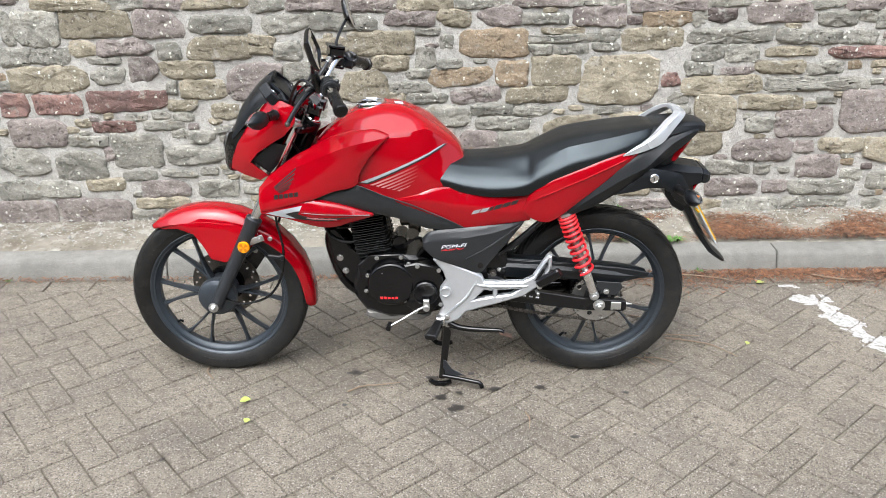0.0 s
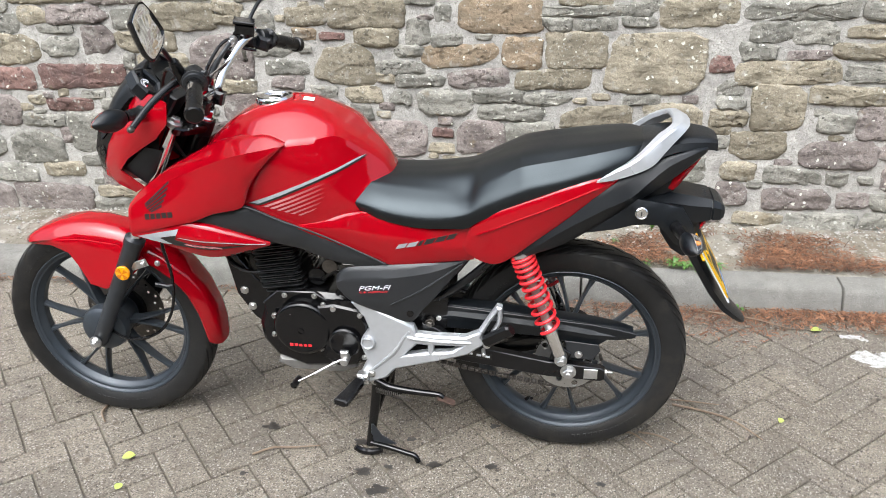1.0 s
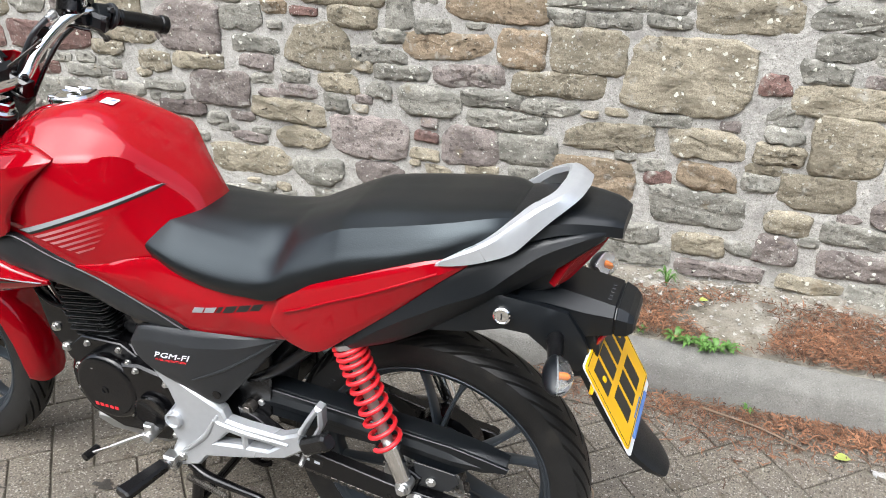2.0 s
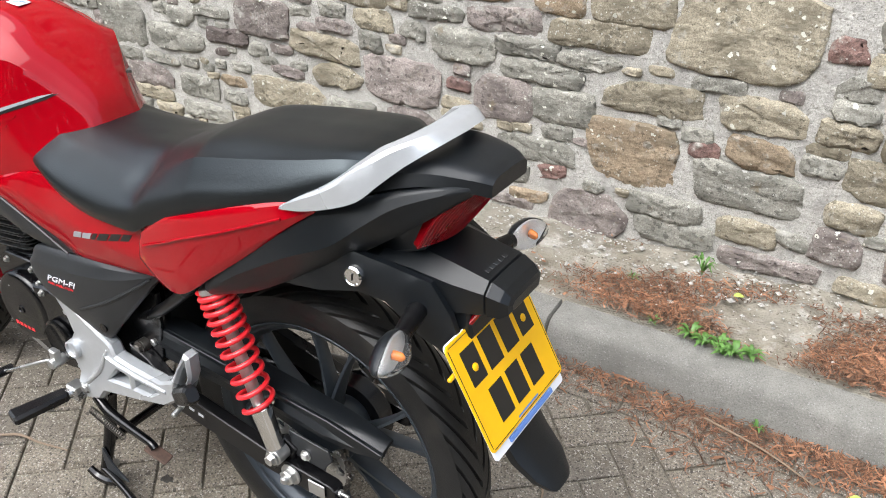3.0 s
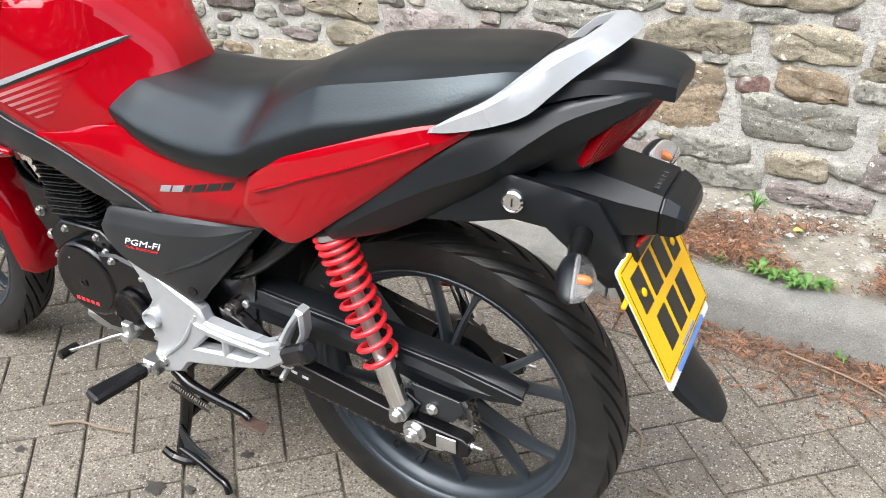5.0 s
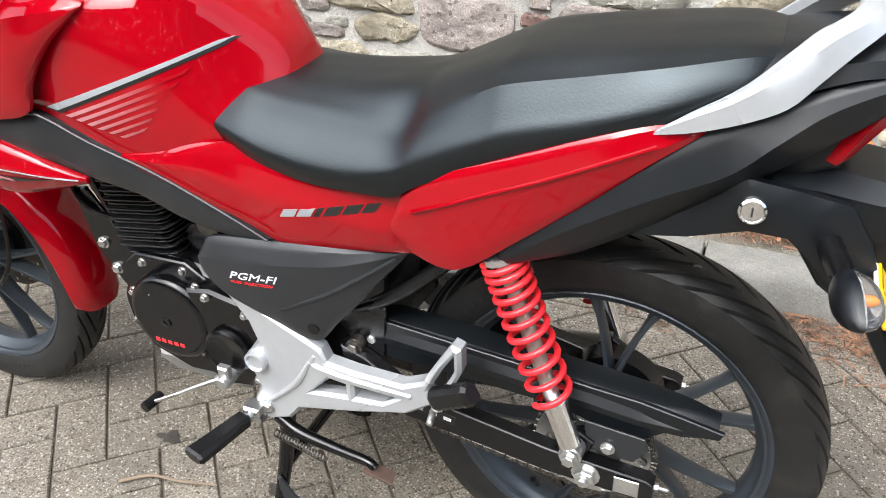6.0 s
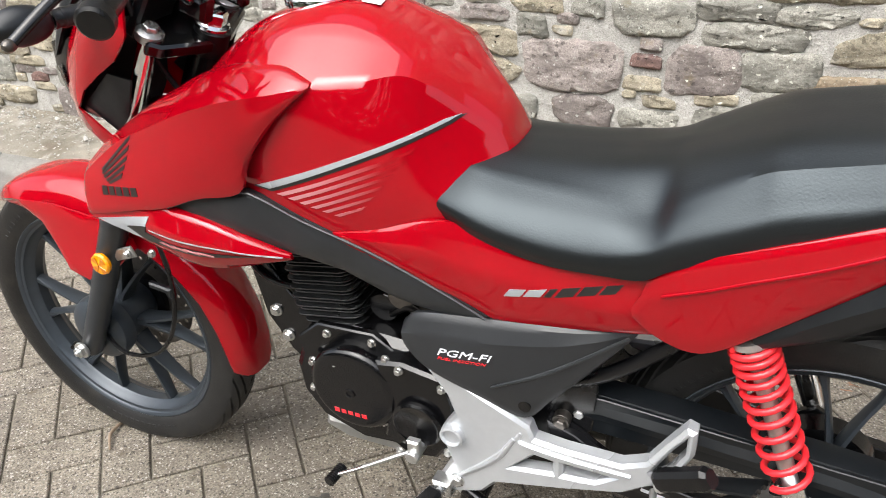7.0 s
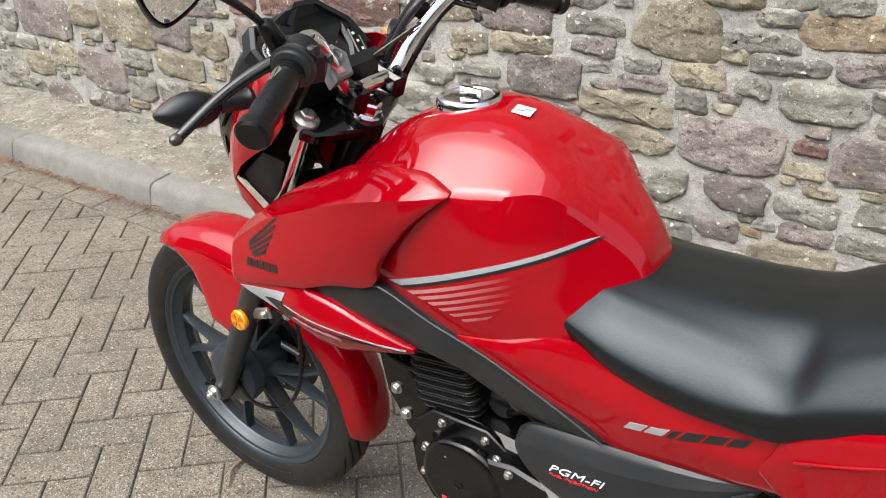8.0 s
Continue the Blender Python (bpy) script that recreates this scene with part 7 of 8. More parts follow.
def strip(rnd):
    while True:
        x = rnd.triangular(0.55, 4.2, 1.4)
        d = rnd.triangular(0, 0.42, 0.06)
        if noise.noise((x * 3.2, d * 6, 9)) + 0.45 - d * 1.3 > rnd.random() * 0.6:
            return x, kerb_front(x) + 0.125 + d, 0.1 + 0.012 * d + rnd.uniform(0, 0.014)


tagged(part("leaf_litter", needle_bits(9500, gutter), NEEDLES), "rust-brown dry needles gathered against the kerb", "leaf litter", kind="stuff")
tagged(part("leaf_litter", needle_bits(13000, strip), NEEDLES), "rust-brown dry needles strewn over the footway", "leaf litter", kind="stuff")


def pebbles(count, pick):
    """Small broken lumps, each a squashed, uneven octahedron."""
    v, f = [], []
    rnd = random.Random(17)
    for _ in range(count):
        x, y, z = pick(rnd)
        r, k = rnd.uniform(0.002, 0.0045) * (2.6 if rnd.random() < 0.1 else 1), len(v)
        for a, b, c in ((1, 0, 0), (0, 1, 0), (-1, 0, 0), (0, -1, 0), (0, 0, 0.7), (0, 0, -0.7)):
            q = r * rnd.uniform(0.7, 1.3)
            v.append((x + a * q + rnd.uniform(-0.2, 0.2) * r, y + b * q, z + c * q))
        for i in range(4):
            f += [(k + i, k + (i + 1) % 4, k + 4), (k + (i + 1) % 4, k + i, k + 5)]
    return v, f


def by_wall(rnd):
    x = rnd.uniform(-4.0, 5.0)
    d = rnd.triangular(0, 0.38, 0.02)
    return x, 4.235 - d, 0.112 - 0.014 * d + 0.004 * rnd.random()


tagged(part("gravel", pebbles(5200, by_wall), MORTAR), "pale mortar crumbs and grit along the wall's foot", "gravel", kind="stuff")


def weed(x, y, z, spread, height, count, seed, label, broad=0.35):
    """A rosette of bent, toothed leaves round one crown."""
    rnd = random.Random(seed)
    base = tagged(new("weed"), label, "weed", "weeds by the wall")
    base.location = (x, y, z)
    for k in range(count):
        a, length = 2 * math.pi * k / count + rnd.uniform(-0.5, 0.5), spread * rnd.uniform(0.55, 1.0)
        lift = height * rnd.uniform(0.5, 1.1)
        v, f = [], []
        for i in range(9):
            s = i / 8
            w = length * broad * (0.25 + math.sin(math.pi * s ** 0.8)) * 0.42 * (1.0 if i % 2 else 0.62) * (1 - s ** 6)
            r, h = length * s, lift * math.sin(min(1, s * 1.25) * math.pi * 0.62) * (1 - 0.35 * s)
            for q in (-1, 0, 1):
                v.append((math.cos(a) * r - math.sin(a) * w * q, math.sin(a) * r + math.cos(a) * w * q, h + abs(q) * w * 0.35))
        for i in range(8):
            f += [(3 * i, 3 * i + 1, 3 * i + 4, 3 * i + 3), (3 * i + 1, 3 * i + 2, 3 * i + 5, 3 * i + 4)]
        part("leaf", (v, f), LEAF_GREEN, base)
    return base


for k, (x, y, r) in enumerate(((1.26, 3.85, 0.05), (1.30, 3.835, 0.055), (1.335, 3.845, 0.045), (1.375, 3.83, 0.055), (1.41, 3.838, 0.045), (1.35, 3.815, 0.04))):
    weed(x, y, 0.096, r, 0.03, 13, 30 + k, "low green weed with toothed leaves growing behind the kerb", 0.3)
weed(1.21, 4.15, 0.105, 0.05, 0.075, 12, 3, "upright green weed growing at the foot of the wall", 0.22)
weed(1.477, 3.695, 0.0, 0.03, 0.03, 7, 4, "tiny green weed sprouting at the kerb's foot")
weed(1.16, 3.865, 0.095, 0.03, 0.02, 8, 5, "tiny green weed behind the kerb")
weed(1.05, 4.02, 0.1, 0.03, 0.04, 8, 6, "tiny grassy weed on the footway", 0.15)
weed(-1.62, 3.74, 0.0, 0.025, 0.02, 7, 7, "tiny green weed sprouting at the kerb's foot")

# trees and bushes across the way, which show in the mirrors and the paint
hv, hf = [], []
rnd = random.Random(5)
for _ in range(300000):
    x, z = rnd.uniform(-45, 75), 12.6 * rnd.random()
    crown = 10.0 + 1.6 * noise.noise((x * 0.13, 1, 0)) + 0.4 * noise.noise((x * 0.6, 4, 0))
    if z > crown:
        continue
    y = -13.0 - 2.0 * rnd.random() + 0.8 * noise.noise((x * 0.5, z * 0.6, 3))
    s, k = rnd.uniform(0.1, 0.24), len(hv)
    a, b, c, d = (rnd.uniform(-s, s) for _ in range(4))
    hv += [(x - a, y - b, z + 0.05 - c), (x + b * 0.6, y + d * 0.6, z + 0.05 - a * 0.6), (x + a, y + b, z + 0.05 + c), (x - b * 0.6, y - d * 0.6, z + 0.05 + a * 0.6)]
    hf.append((k, k + 1, k + 2, k + 3))
tagged(part("tree_row", (hv, hf), HEDGE_GREEN), "long green row of bushes and trees", "tree row", kind="stuff")

# ---- stones of the wall ----
STONE_ROWS = []
STONE_ROWS.append([
    (-1.34, 1.14, 0.354, 0.044, "b"), (-1.08, 1.14, 0.144, 0.040, "g"), (-0.92, 1.14, 0.165, 0.037, "p"), (-0.68, 1.14, 0.298, 0.037, "b"), (-0.45, 1.13, 0.145, 0.054, "g"), (-0.25, 1.13, 0.217, 0.049, "p"), (-0.00, 1.12, 0.275, 0.050, "p"), (0.20, 1.12, 0.121, 0.045, "b"), (0.33, 1.12, 0.121, 0.045, "b"), (0.52, 1.12, 0.206, 0.030, "g"), (0.81, 1.12, 0.272, 0.027, "p"), (1.07, 1.12, 0.232, 0.023, "g"), (1.39, 1.10, 0.337, 0.045, "p"), (1.67, 1.11, 0.177, 0.025, "g"), (2.13, 1.10, 0.144, 0.038, "g"), (2.30, 1.09, 0.171, 0.037, "p")])
STONE_ROWS.append([
    (-1.64, 1.04, 0.051, 0.163, "g"), (-1.51, 1.04, 0.203, 0.150, "g"), (-1.24, 1.06, 0.318, 0.115, "b"), (-0.95, 1.05, 0.228, 0.120, "p"), (-0.67, 1.05, 0.270, 0.070, "g"), (-0.37, 1.04, 0.205, 0.076, "g"), (-0.10, 1.05, 0.304, 0.073, "g"), (0.20, 1.06, 0.227, 0.065, "p"), (0.40, 1.06, 0.143, 0.070, "b"), (0.61, 1.06, 0.202, 0.083, "p"), (0.82, 1.05, 0.207, 0.036, "g"), (1.07, 1.06, 0.234, 0.091, "p"), (1.54, 1.04, 0.063, 0.058, "g"), (1.64, 1.05, 0.118, 0.055, "d"), (1.91, 1.06, 0.288, 0.083, "p"), (2.36, 1.04, 0.180, 0.045, "g")])
STONE_ROWS.append([
    (-1.31, 0.95, 0.117, 0.064, "b"), (-1.12, 0.95, 0.240, 0.062, "p"), (-0.69, 0.94, 0.280, 0.103, "b"), (-0.49, 0.97, 0.109, 0.043, "b"), (-0.17, 0.94, 0.156, 0.065, "b"), (0.07, 0.95, 0.300, 0.104, "b"), (0.28, 1.00, 0.098, 0.023, "g"), (0.37, 0.95, 0.044, 0.059, "g"), (0.58, 0.94, 0.327, 0.126, "o"), (0.90, 0.96, 0.313, 0.026, "g"), (1.12, 0.97, 0.092, 0.052, "g"), (1.33, 0.95, 0.285, 0.098, "b"), (1.39, 1.04, 0.214, 0.066, "o"), (1.69, 0.96, 0.391, 0.065, "g"), (2.06, 0.95, 0.287, 0.064, "g"), (2.18, 1.03, 0.179, 0.066, "g")])
STONE_ROWS.append([
    (-1.63, 0.91, 0.129, 0.078, "g"), (-1.47, 0.91, 0.186, 0.069, "g"), (-1.23, 0.89, 0.143, 0.020, "g"), (-0.92, 0.93, 0.096, 0.077, "g"), (-0.50, 0.93, 0.096, 0.031, "b"), (-0.37, 0.92, 0.121, 0.077, "g"), (0.10, 0.86, 0.169, 0.060, "b"), (0.27, 0.88, 0.083, 0.091, "g"), (0.80, 0.91, 0.105, 0.042, "g"), (0.94, 0.91, 0.156, 0.031, "g"), (1.11, 0.92, 0.119, 0.026, "g"), (1.59, 0.88, 0.139, 0.065, "g"), (1.75, 0.88, 0.160, 0.073, "g"), (1.99, 0.88, 0.240, 0.034, "b"), (2.33, 0.87, 0.321, 0.045, "r"), (2.29, 0.94, 0.173, 0.062, "g")])
STONE_ROWS.append([
    (-1.50, 0.81, 0.366, 0.114, "b"), (-1.22, 0.82, 0.152, 0.068, "g"), (-1.05, 0.85, 0.123, 0.115, "p"), (-0.85, 0.84, 0.249, 0.079, "b"), (-0.93, 0.76, 0.032, 0.056, "g"), (-0.78, 0.75, 0.206, 0.080, "b"), (-0.54, 0.78, 0.258, 0.186, "p"), (0.23, 0.81, 0.105, 0.035, "g"), (0.43, 0.79, 0.285, 0.078, "o"), (0.38, 0.85, 0.114, 0.037, "g"), (0.67, 0.80, 0.149, 0.119, "o"), (0.88, 0.81, 0.218, 0.138, "b"), (1.19, 0.76, 0.384, 0.225, "b"), (1.43, 0.76, 0.072, 0.054, "r"), (1.94, 0.81, 0.229, 0.048, "b"), (2.16, 0.80, 0.175, 0.047, "g")])
STONE_ROWS.append([
    (-1.68, 0.69, 0.119, 0.102, "r"), (-1.48, 0.69, 0.224, 0.086, "r"), (-1.15, 0.70, 0.365, 0.093, "r"), (-0.89, 0.68, 0.138, 0.039, "b"), (-0.51, 0.66, 0.194, 0.049, "b"), (-0.03, 0.75, 0.234, 0.156, "b"), (0.13, 0.70, 0.055, 0.027, "b"), (0.19, 0.74, 0.179, 0.046, "g"), (0.27, 0.69, 0.182, 0.043, "g"), (0.50, 0.70, 0.228, 0.064, "p"), (0.79, 0.70, 0.290, 0.071, "b"), (1.47, 0.67, 0.087, 0.044, "g"), (1.68, 0.73, 0.377, 0.082, "b"), (1.92, 0.64, 0.301, 0.063, "b"), (2.13, 0.73, 0.502, 0.054, "g"), (2.19, 0.65, 0.082, 0.019, "g")])
STONE_ROWS.append([
    (-1.60, 0.55, 0.268, 0.130, "p"), (-1.12, 0.62, 0.096, 0.028, "g"), (-0.99, 0.58, 0.180, 0.042, "g"), (-1.00, 0.63, 0.072, 0.028, "g"), (-0.89, 0.62, 0.086, 0.030, "g"), (-0.43, 0.57, 0.239, 0.120, "p"), (0.04, 0.63, 0.138, 0.058, "b"), (0.03, 0.56, 0.078, 0.058, "g"), (0.37, 0.60, 0.209, 0.096, "g"), (0.58, 0.63, 0.190, 0.046, "g"), (0.63, 0.56, 0.259, 0.055, "g"), (0.77, 0.62, 0.182, 0.041, "g"), (1.14, 0.62, 0.123, 0.031, "g"), (1.27, 0.56, 0.223, 0.086, "b"), (1.66, 0.59, 0.199, 0.179, "b"), (2.41, 0.59, 0.275, 0.214, "p")])
STONE_ROWS.append([
    (-3.27, 0.46, 0.122, 0.112, "g"), (-2.99, 0.49, 0.401, 0.178, "p"), (-2.68, 0.53, 0.194, 0.095, "b"), (-2.39, 0.53, 0.333, 0.191, "b"), (-2.11, 0.52, 0.214, 0.123, "p"), (-1.90, 0.49, 0.186, 0.103, "b"), (-0.92, 0.54, 0.068, 0.034, "g"), (-0.16, 0.51, 0.272, 0.075, "b"), (0.14, 0.45, 0.296, 0.141, "p"), (0.51, 0.46, 0.192, 0.127, "p"), (0.71, 0.47, 0.179, 0.102, "g"), (0.97, 0.55, 0.282, 0.080, "b"), (1.28, 0.45, 0.181, 0.077, "o"), (1.48, 0.55, 0.129, 0.057, "b"), (1.88, 0.53, 0.132, 0.070, "g"), (2.10, 0.54, 0.284, 0.128, "p")])
STONE_ROWS.append([
    (-3.24, 0.36, 0.294, 0.064, "g"), (-2.37, 0.37, 0.191, 0.072, "g"), (-2.10, 0.38, 0.273, 0.100, "b"), (-1.69, 0.41, 0.230, 0.142, "g"), (-1.42, 0.39, 0.237, 0.143, "g"), (-1.27, 0.44, 0.037, 0.062, "p"), (-1.13, 0.45, 0.239, 0.178, "g"), (-0.86, 0.43, 0.278, 0.080, "g"), (-0.11, 0.42, 0.201, 0.078, "b"), (0.93, 0.37, 0.252, 0.196, "o"), (1.13, 0.43, 0.068, 0.040, "r"), (1.60, 0.44, 0.208, 0.105, "b"), (1.91, 0.41, 0.288, 0.104, "p"), (2.11, 0.42, 0.092, 0.052, "p"), (2.30, 0.42, 0.219, 0.069, "b"), (2.50, 0.40, 0.154, 0.116, "b")])
STONE_ROWS.append([
    (-2.89, 0.34, 0.188, 0.108, "b"), (-2.63, 0.29, 0.322, 0.180, "p"), (-1.74, 0.27, 0.198, 0.090, "g"), (-1.54, 0.27, 0.179, 0.084, "g"), (-1.32, 0.29, 0.173, 0.053, "b"), (-1.14, 0.33, 0.151, 0.037, "g"), (-0.95, 0.34, 0.165, 0.023, "g"), (-0.80, 0.35, 0.077, 0.029, "g"), (-0.06, 0.29, 0.185, 0.109, "g"), (0.18, 0.31, 0.173, 0.097, "p"), (0.63, 0.32, 0.255, 0.064, "g"), (1.26, 0.35, 0.295, 0.117, "g"), (1.54, 0.33, 0.126, 0.066, "b"), (1.75, 0.32, 0.211, 0.062, "g"), (1.92, 0.31, 0.068, 0.047, "g"), (2.19, 0.32, 0.203, 0.111, "p")])
STONE_ROWS.append([
    (-3.34, 0.24, 0.204, 0.106, "g"), (-3.12, 0.27, 0.216, 0.108, "b"), (-2.37, 0.24, 0.176, 0.104, "g"), (-2.17, 0.26, 0.192, 0.088, "g"), (-1.03, 0.26, 0.235, 0.083, "p"), (-0.77, 0.26, 0.194, 0.082, "g"), (0.54, 0.23, 0.140, 0.056, "g"), (0.69, 0.26, 0.081, 0.038, "r"), (1.05, 0.23, 0.208, 0.071, "g"), (1.29, 0.22, 0.153, 0.072, "b"), (1.41, 0.23, 0.076, 0.041, "g"), (1.52, 0.24, 0.118, 0.087, "p"), (1.78, 0.22, 0.264, 0.080, "p"), (2.00, 0.22, 0.114, 0.054, "p"), (2.23, 0.21, 0.328, 0.066, "g"), (2.54, 0.24, 0.143, 0.089, "g")])
STONE_ROWS.append([
    (-3.30, 0.15, 0.403, 0.065, "g"), (-2.97, 0.13, 0.239, 0.117, "p"), (-1.72, 0.15, 0.283, 0.125, "p"), (-1.40, 0.15, 0.351, 0.135, "p"), (-1.13, 0.12, 0.157, 0.069, "g"), (-1.05, 0.19, 0.251, 0.046, "b"), (0.36, 0.15, 0.225, 0.070, "b"), (0.82, 0.15, 0.244, 0.151, "p"), (1.09, 0.16, 0.226, 0.066, "g"), (1.89, 0.12, 0.258, 0.082, "g"), (2.10, 0.13, 0.095, 0.061, "g"), (2.26, 0.13, 0.230, 0.045, "g"), (2.55, 0.12, 0.173, 0.067, "g")])


def stone(w, h, seed, proud, step=0.03):
    """One rough split-faced stone, its middle at the origin, its face towards -y."""
    rnd = random.Random(seed)
    hw, hh = w / 2, h / 2
    squat = min(1, 2 * h / w + 0.1)
    base = []
    for cx, cz in ((1, 1), (-1, 1), (-1, -1), (1, -1)):
        px = cx * hw * (1 - rnd.uniform(0, 0.16) * squat)
        pz = cz * hh * (1 - rnd.uniform(0, 0.2))
        kind = rnd.random()
        if kind < 0.3:
            base.append((px, pz))
        else:
            cut_x, cut_z = rnd.uniform(0.08, 0.3) * squat, rnd.uniform(0.15, 0.5)
            if kind > 0.75:
                cut_x, cut_z = rnd.uniform(0.3, 0.65) * squat, rnd.uniform(0.3, 0.8)
            first, second = (px, pz - cz * hh * cut_z), (px - cx * hw * cut_x, pz)
            base += [first, second] if cx * cz > 0 else [second, first]
    wide, tall = max(abs(p[0]) for p in base), max(abs(p[1]) for p in base)
    base = [(p[0] * hw / wide, p[1] * hh / tall) for p in base]
    base = [(p[0] + (q[0] - p[0]) * t, p[1] + (q[1] - p[1]) * t) for p, q in zip(base, base[1:] + base[:1]) for t in (0.12, 0.88)]
    chain = []
    for p, q in zip(base, base[1:] + base[:1]):
        long = math.hypot(q[0] - p[0], q[1] - p[1])
        m = max(1, min(12, round(long / step)))
        for i in range(m):
            t = i / m
            x, z = p[0] + (q[0] - p[0]) * t, p[1] + (q[1] - p[1]) * t
            r = (0.005 * noise.noise((x * 60 + seed * 1.7, z * 60, seed * 0.9)) + 0.009 * noise.noise((x * 17 + seed, z * 17, 5))) * min(1, h / 0.07)
            g = math.hypot(x / hw, z / hh) + 1e-6
            chain.append((x + r * x / hw / g, z + r * z / hh / g))
    n, v = len(chain), []
    tilt_x, tilt_z = rnd.uniform(-0.04, 0.04) * min(1, 0.15 / w), rnd.uniform(-0.09, 0.05)
    chips = [min(0.3, (0.003 + 0.009 * max(0, noise.noise((x * 30 + seed, z * 30, 11)) + 0.25)) / min(hw, hh)) for x, z in chain]
    for deep, y in ((0.0, 0.03), (0.0, -proud * 0.15), (1.0, -proud * 0.8), (2.6, -proud * 1.02), (5.0, -proud * 1.08), (9.0, -proud)):
        for (x, z), chip in zip(chain, chips):
            scale = max(0.2, 1 - chip * deep) if deep < 3 else max(0.2, (1 - deep * 0.085))
            x, z = x * scale, z * scale
            lump = (0.008 * noise.noise((x * 16 + seed, z * 24, seed)) + 0.005 * noise.noise((x * 48 + seed, z * 70, seed))) * min(1, h / 0.06) if y < -proud * 0.6 else 0
            v.append((x, min(y + lump + (x * tilt_x + z * tilt_z if y < 0 else 0), 0.004) if y < 0 else y, z))
    v.append((0, -proud + 0.003 * noise.noise((seed, 2, 3)), 0))
    f = [(r * n + k, r * n + (k + 1) % n, (r + 1) * n + (k + 1) % n, (r + 1) * n + k) for r in range(5) for k in range(n)]
    f += [(5 * n + k, 5 * n + (k + 1) % n, 6 * n) for k in range(n)]
    return v, f


CELL = 0.01
taken = np.zeros((int((WALL_X1 - WALL_X0) / CELL), int(WALL_TOP / CELL)), bool)


def cells(x, z, w, h, gap):
    return (slice(max(0, int((x - w / 2 - gap - WALL_X0) / CELL)), max(0, int((x + w / 2 + gap - WALL_X0) / CELL))), slice(max(0, int((z - h / 2 - gap) / CELL)), max(0, int((z + h / 2 + gap) / CELL))))


stones = []
for row in STONE_ROWS:
    for x, z, w, h, tone in row:
        stones.append((x, z, w + 0.024, h + 0.018, tone))
        taken[cells(x, z, w, h, 0.004)] = True
rnd = random.Random(21)
for w0, w1, h0, h1, tries in ((0.24, 0.36, 0.09, 0.14, 7000), (0.16, 0.3, 0.07, 0.11, 3000), (0.12, 0.28, 0.045, 0.08, 12000), (0.08, 0.18, 0.03, 0.055, 22000), (0.05, 0.1, 0.02, 0.04, 30000), (0.03, 0.06, 0.015, 0.03, 16000)):
    for _ in range(tries):
        w, h = rnd.uniform(w0, w1), rnd.uniform(h0, h1)
        x, z = rnd.uniform(WALL_X0 + w / 2 + 0.02, WALL_X1 - w / 2 - 0.02), rnd.uniform(0.1 + h / 2, WALL_TOP - h / 2 - 0.02)
        area = cells(x, z, w, h, 0.004 + 0.003 * rnd.random())
        if not taken[area].any():
            taken[cells(x, z, w, h, 0.0)] = True
            stones.append((x, z, w + 0.014, h + 0.011, rnd.choices("gbprod", (36, 32, 20, 2, 6, 3))[0]))
rest_v, rest_f, rest_m, made = [], [], [], 0
order = "gbprod"
for k, (x, z, w, h, tone) in enumerate(stones):
    proud = random.Random(k).uniform(0.006, 0.013) * (1.1 if w > 0.12 else 0.8)
    near = made < 300 and -2.6 < x < 2.3 and z < 1.2
    g = stone(w, h, k + 1, proud, 0.016 if near else 0.032)
    y = WALL_Y - 0.003
    if near:
        ob = new("stone", mesh_of("stone", g, STONE[tone], True, 46))
        ob.parent, ob.location = wall, (x, y, z)
        ob.rotation_euler = (0, radians(random.Random(k).uniform(-2.5, 2.5)), 0)
        made += 1
    else:
        o = len(rest_v)
        rest_v += [(x + a, y + b, z + c) for a, b, c in g[0]]
        rest_f += [tuple(i + o for i in q) for q in g[1]]
        rest_m += [order.index(tone)] * len(g[1])
ob = new("stones", mesh_of("stones", (rest_v, rest_f), [STONE[t] for t in order], True, 46))
ob.data.polygons.foreach_set("material_index", rest_m)
ob.parent = wall
tagged(ob, "rubble stones of the wall's far ends", kind="stuff")

# ---- paving blocks: 45-degree herringbone with a border course along the kerb ----
UN, UD = Vector((0.772, 0.636)).normalized(), Vector((0.636, -0.772)).normalized()
paving = tagged(new("paving"), "grey-brown concrete block paving in herringbone bond", "paving", kind="structure")


def clip(poly, line):
    """Keeps the part of a polygon below y = line(x)."""
    out = []
    for a, b in zip(poly, poly[1:] + poly[:1]):
        da, db = a[1] - line(a[0]), b[1] - line(b[0])
        if da <= 0:
            out.append(a)
        if (da < 0 < db) or (db < 0 < da):
            t = da / (da - db)
            out.append((a[0] + (b[0] - a[0]) * t, a[1] + (b[1] - a[1]) * t))
    return out


def paver(poly, top):
    lo, hi = ccw(poly), inset_loop(ccw(poly), 0.0028)
    n = len(lo)
    v = [(x, y, -0.03) for x, y in lo] + [(x, y, top - 0.003) for x, y in lo] + [(x, y, top) for x, y in hi]
    f = [(r * n + k, r * n + (k + 1) % n, (r + 1) * n + (k + 1) % n, (r + 1) * n + k) for r in range(2) for k in range(n)] + [tuple(range(2 * n, 3 * n))]
    return v, f


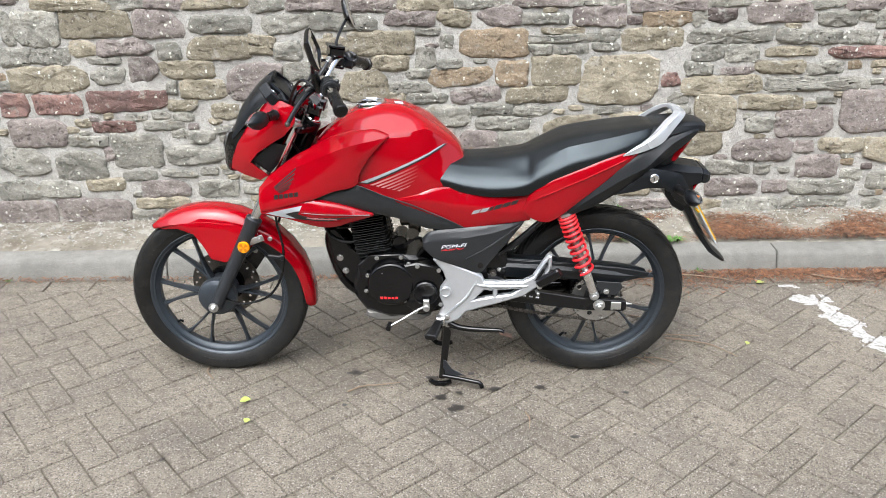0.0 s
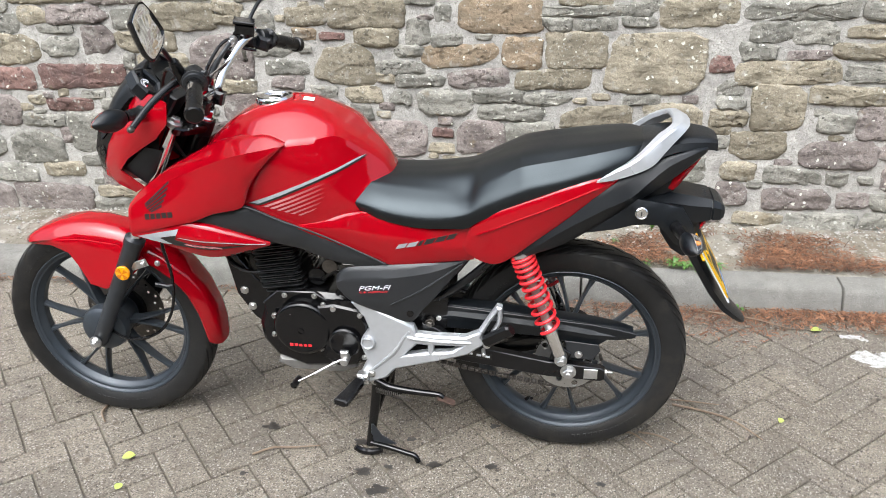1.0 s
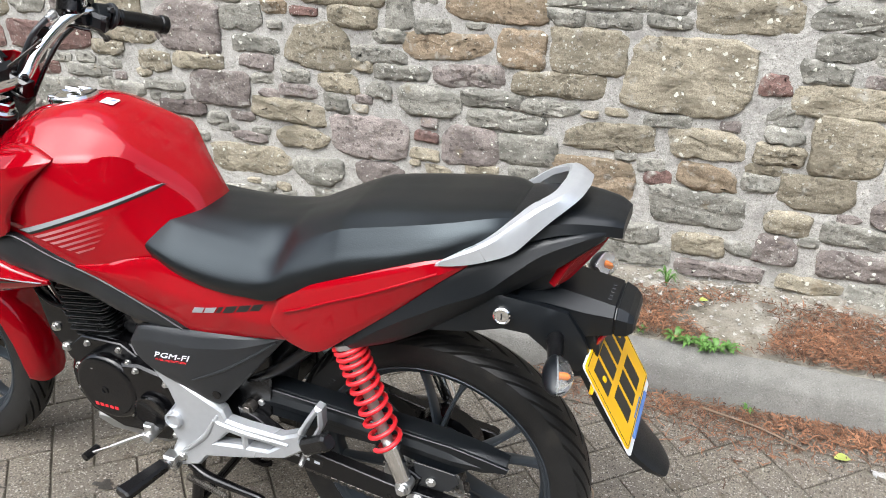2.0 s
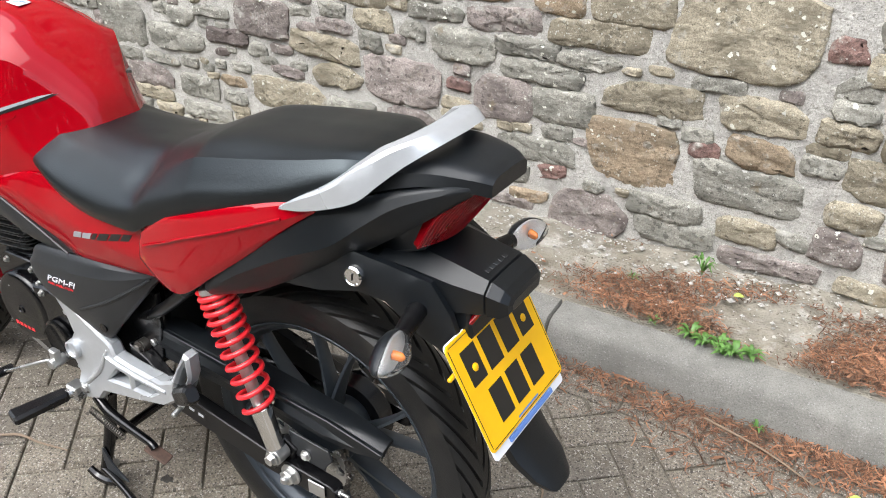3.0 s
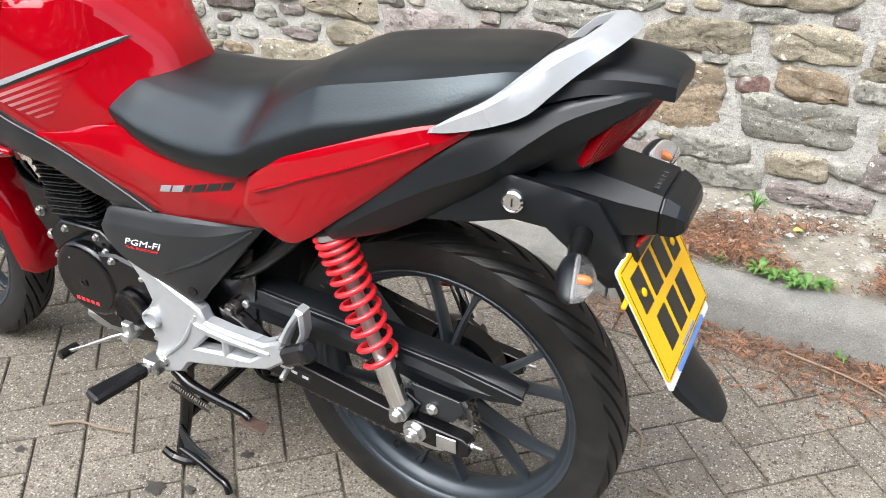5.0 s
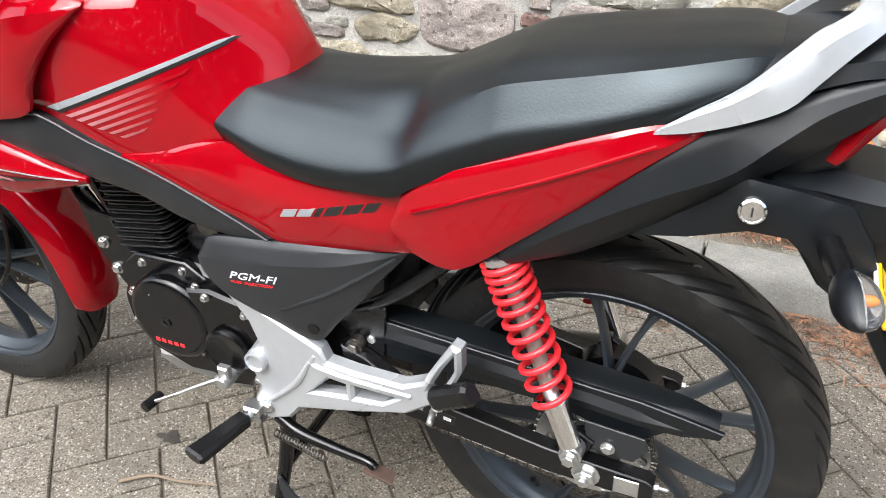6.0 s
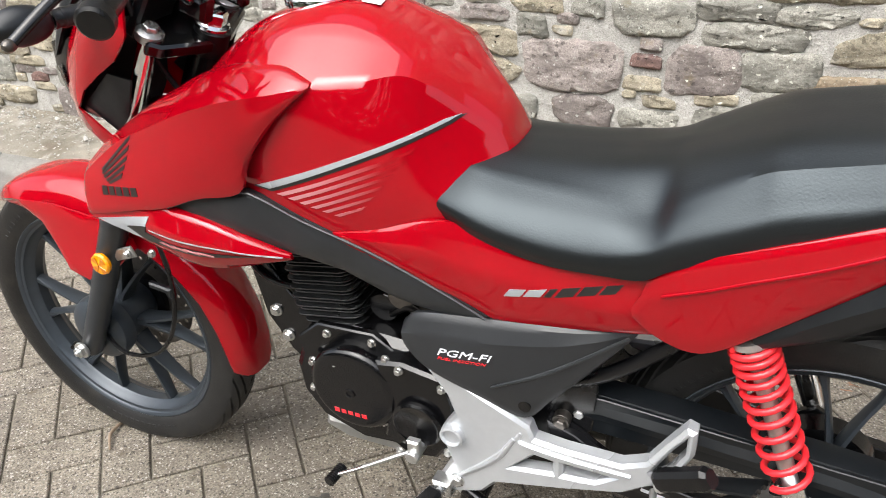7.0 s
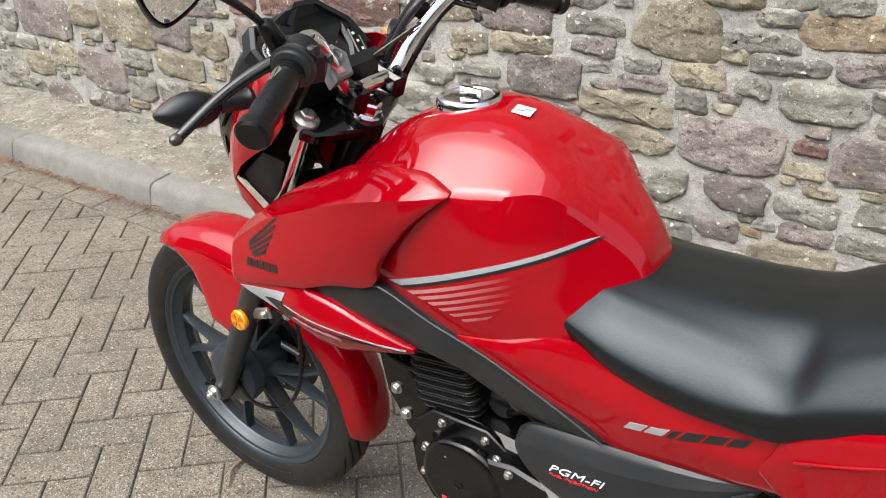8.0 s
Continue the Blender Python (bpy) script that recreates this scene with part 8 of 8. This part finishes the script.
GAP = 0.0022
long_block = mesh_of("paver", paver([(-0.1 + GAP, -0.05 + GAP), (0.1 - GAP, -0.05 + GAP), (0.1 - GAP, 0.05 - GAP), (-0.1 + GAP, 0.05 - GAP)], 0.0), PAVER, True, 20)
border = lambda x: kerb_front(x) - 0.118
rest_v, rest_f, made = [], [], 0
rnd = random.Random(8)


def lay(cx, cy, along, w=0.2, limit=None):
    global made
    across = Vector((-along.y, along.x))
    top = rnd.uniform(-0.0015, 0.0015)
    hx, hy = w / 2 - GAP, 0.05 - GAP
    poly = [tuple(Vector((cx, cy)) + along * a + across * b) for a, b in ((-hx, -hy), (hx, -hy), (hx, hy), (-hx, hy))]
    if limit:
        cut = clip(poly, limit)
        if len(cut) < 3 or abs(sum(a[0] * b[1] - b[0] * a[1] for a, b in zip(cut, cut[1:] + cut[:1]))) < 0.002:
            return
        whole = len(cut) == 4 and all(p in cut for p in poly)
    else:
        cut, whole = poly, w == 0.2
    if whole and made < 300 and -0.75 < cx < 1.75 and 2.35 < cy < 4:
        ob = new("paver", long_block)
        ob.parent, ob.location = paving, (cx, cy, top)
        ob.rotation_euler = (rnd.uniform(-0.006, 0.006), rnd.uniform(-0.006, 0.006), math.atan2(along.y, along.x))
        made += 1
        return
    g = paver(cut, top)
    o = len(rest_v)
    rest_v.extend(g[0])
    rest_f.extend(tuple(i + o for i in q) for q in g[1])


for b in range(-75, 76):
    for a in range(-75, 76):
        for kind in (0, 1):
            if kind == 0 and (a - (2 - b)) % 4 == 0:
                na, nb, along = a + 1.0, b + 0.5, UN
            elif kind == 1 and (b + a) % 4 == 0:
                na, nb, along = a + 0.5, b + 1.0, UD
            else:
                continue
            p = UN * (3.125 + 0.1 * na) + UD * (-1.93 + 0.1 * nb)
            if -5.0 < p.x < 5.0 and -1.5 < p.y < 3.8:
                lay(p.x, p.y, along, 0.2, lambda x: border(x) - 0.003)
run = Vector((1, KERB_SLOPE)).normalized()
for k in range(-25, 25):
    x = 0.2 * k + 0.07
    lay(x, kerb_front(x) - 0.066, run)
ob = part("pavers", (rest_v, rest_f), PAVER, paving, "grey-brown concrete paving blocks", 20)
tagged(ob, kind="stuff")
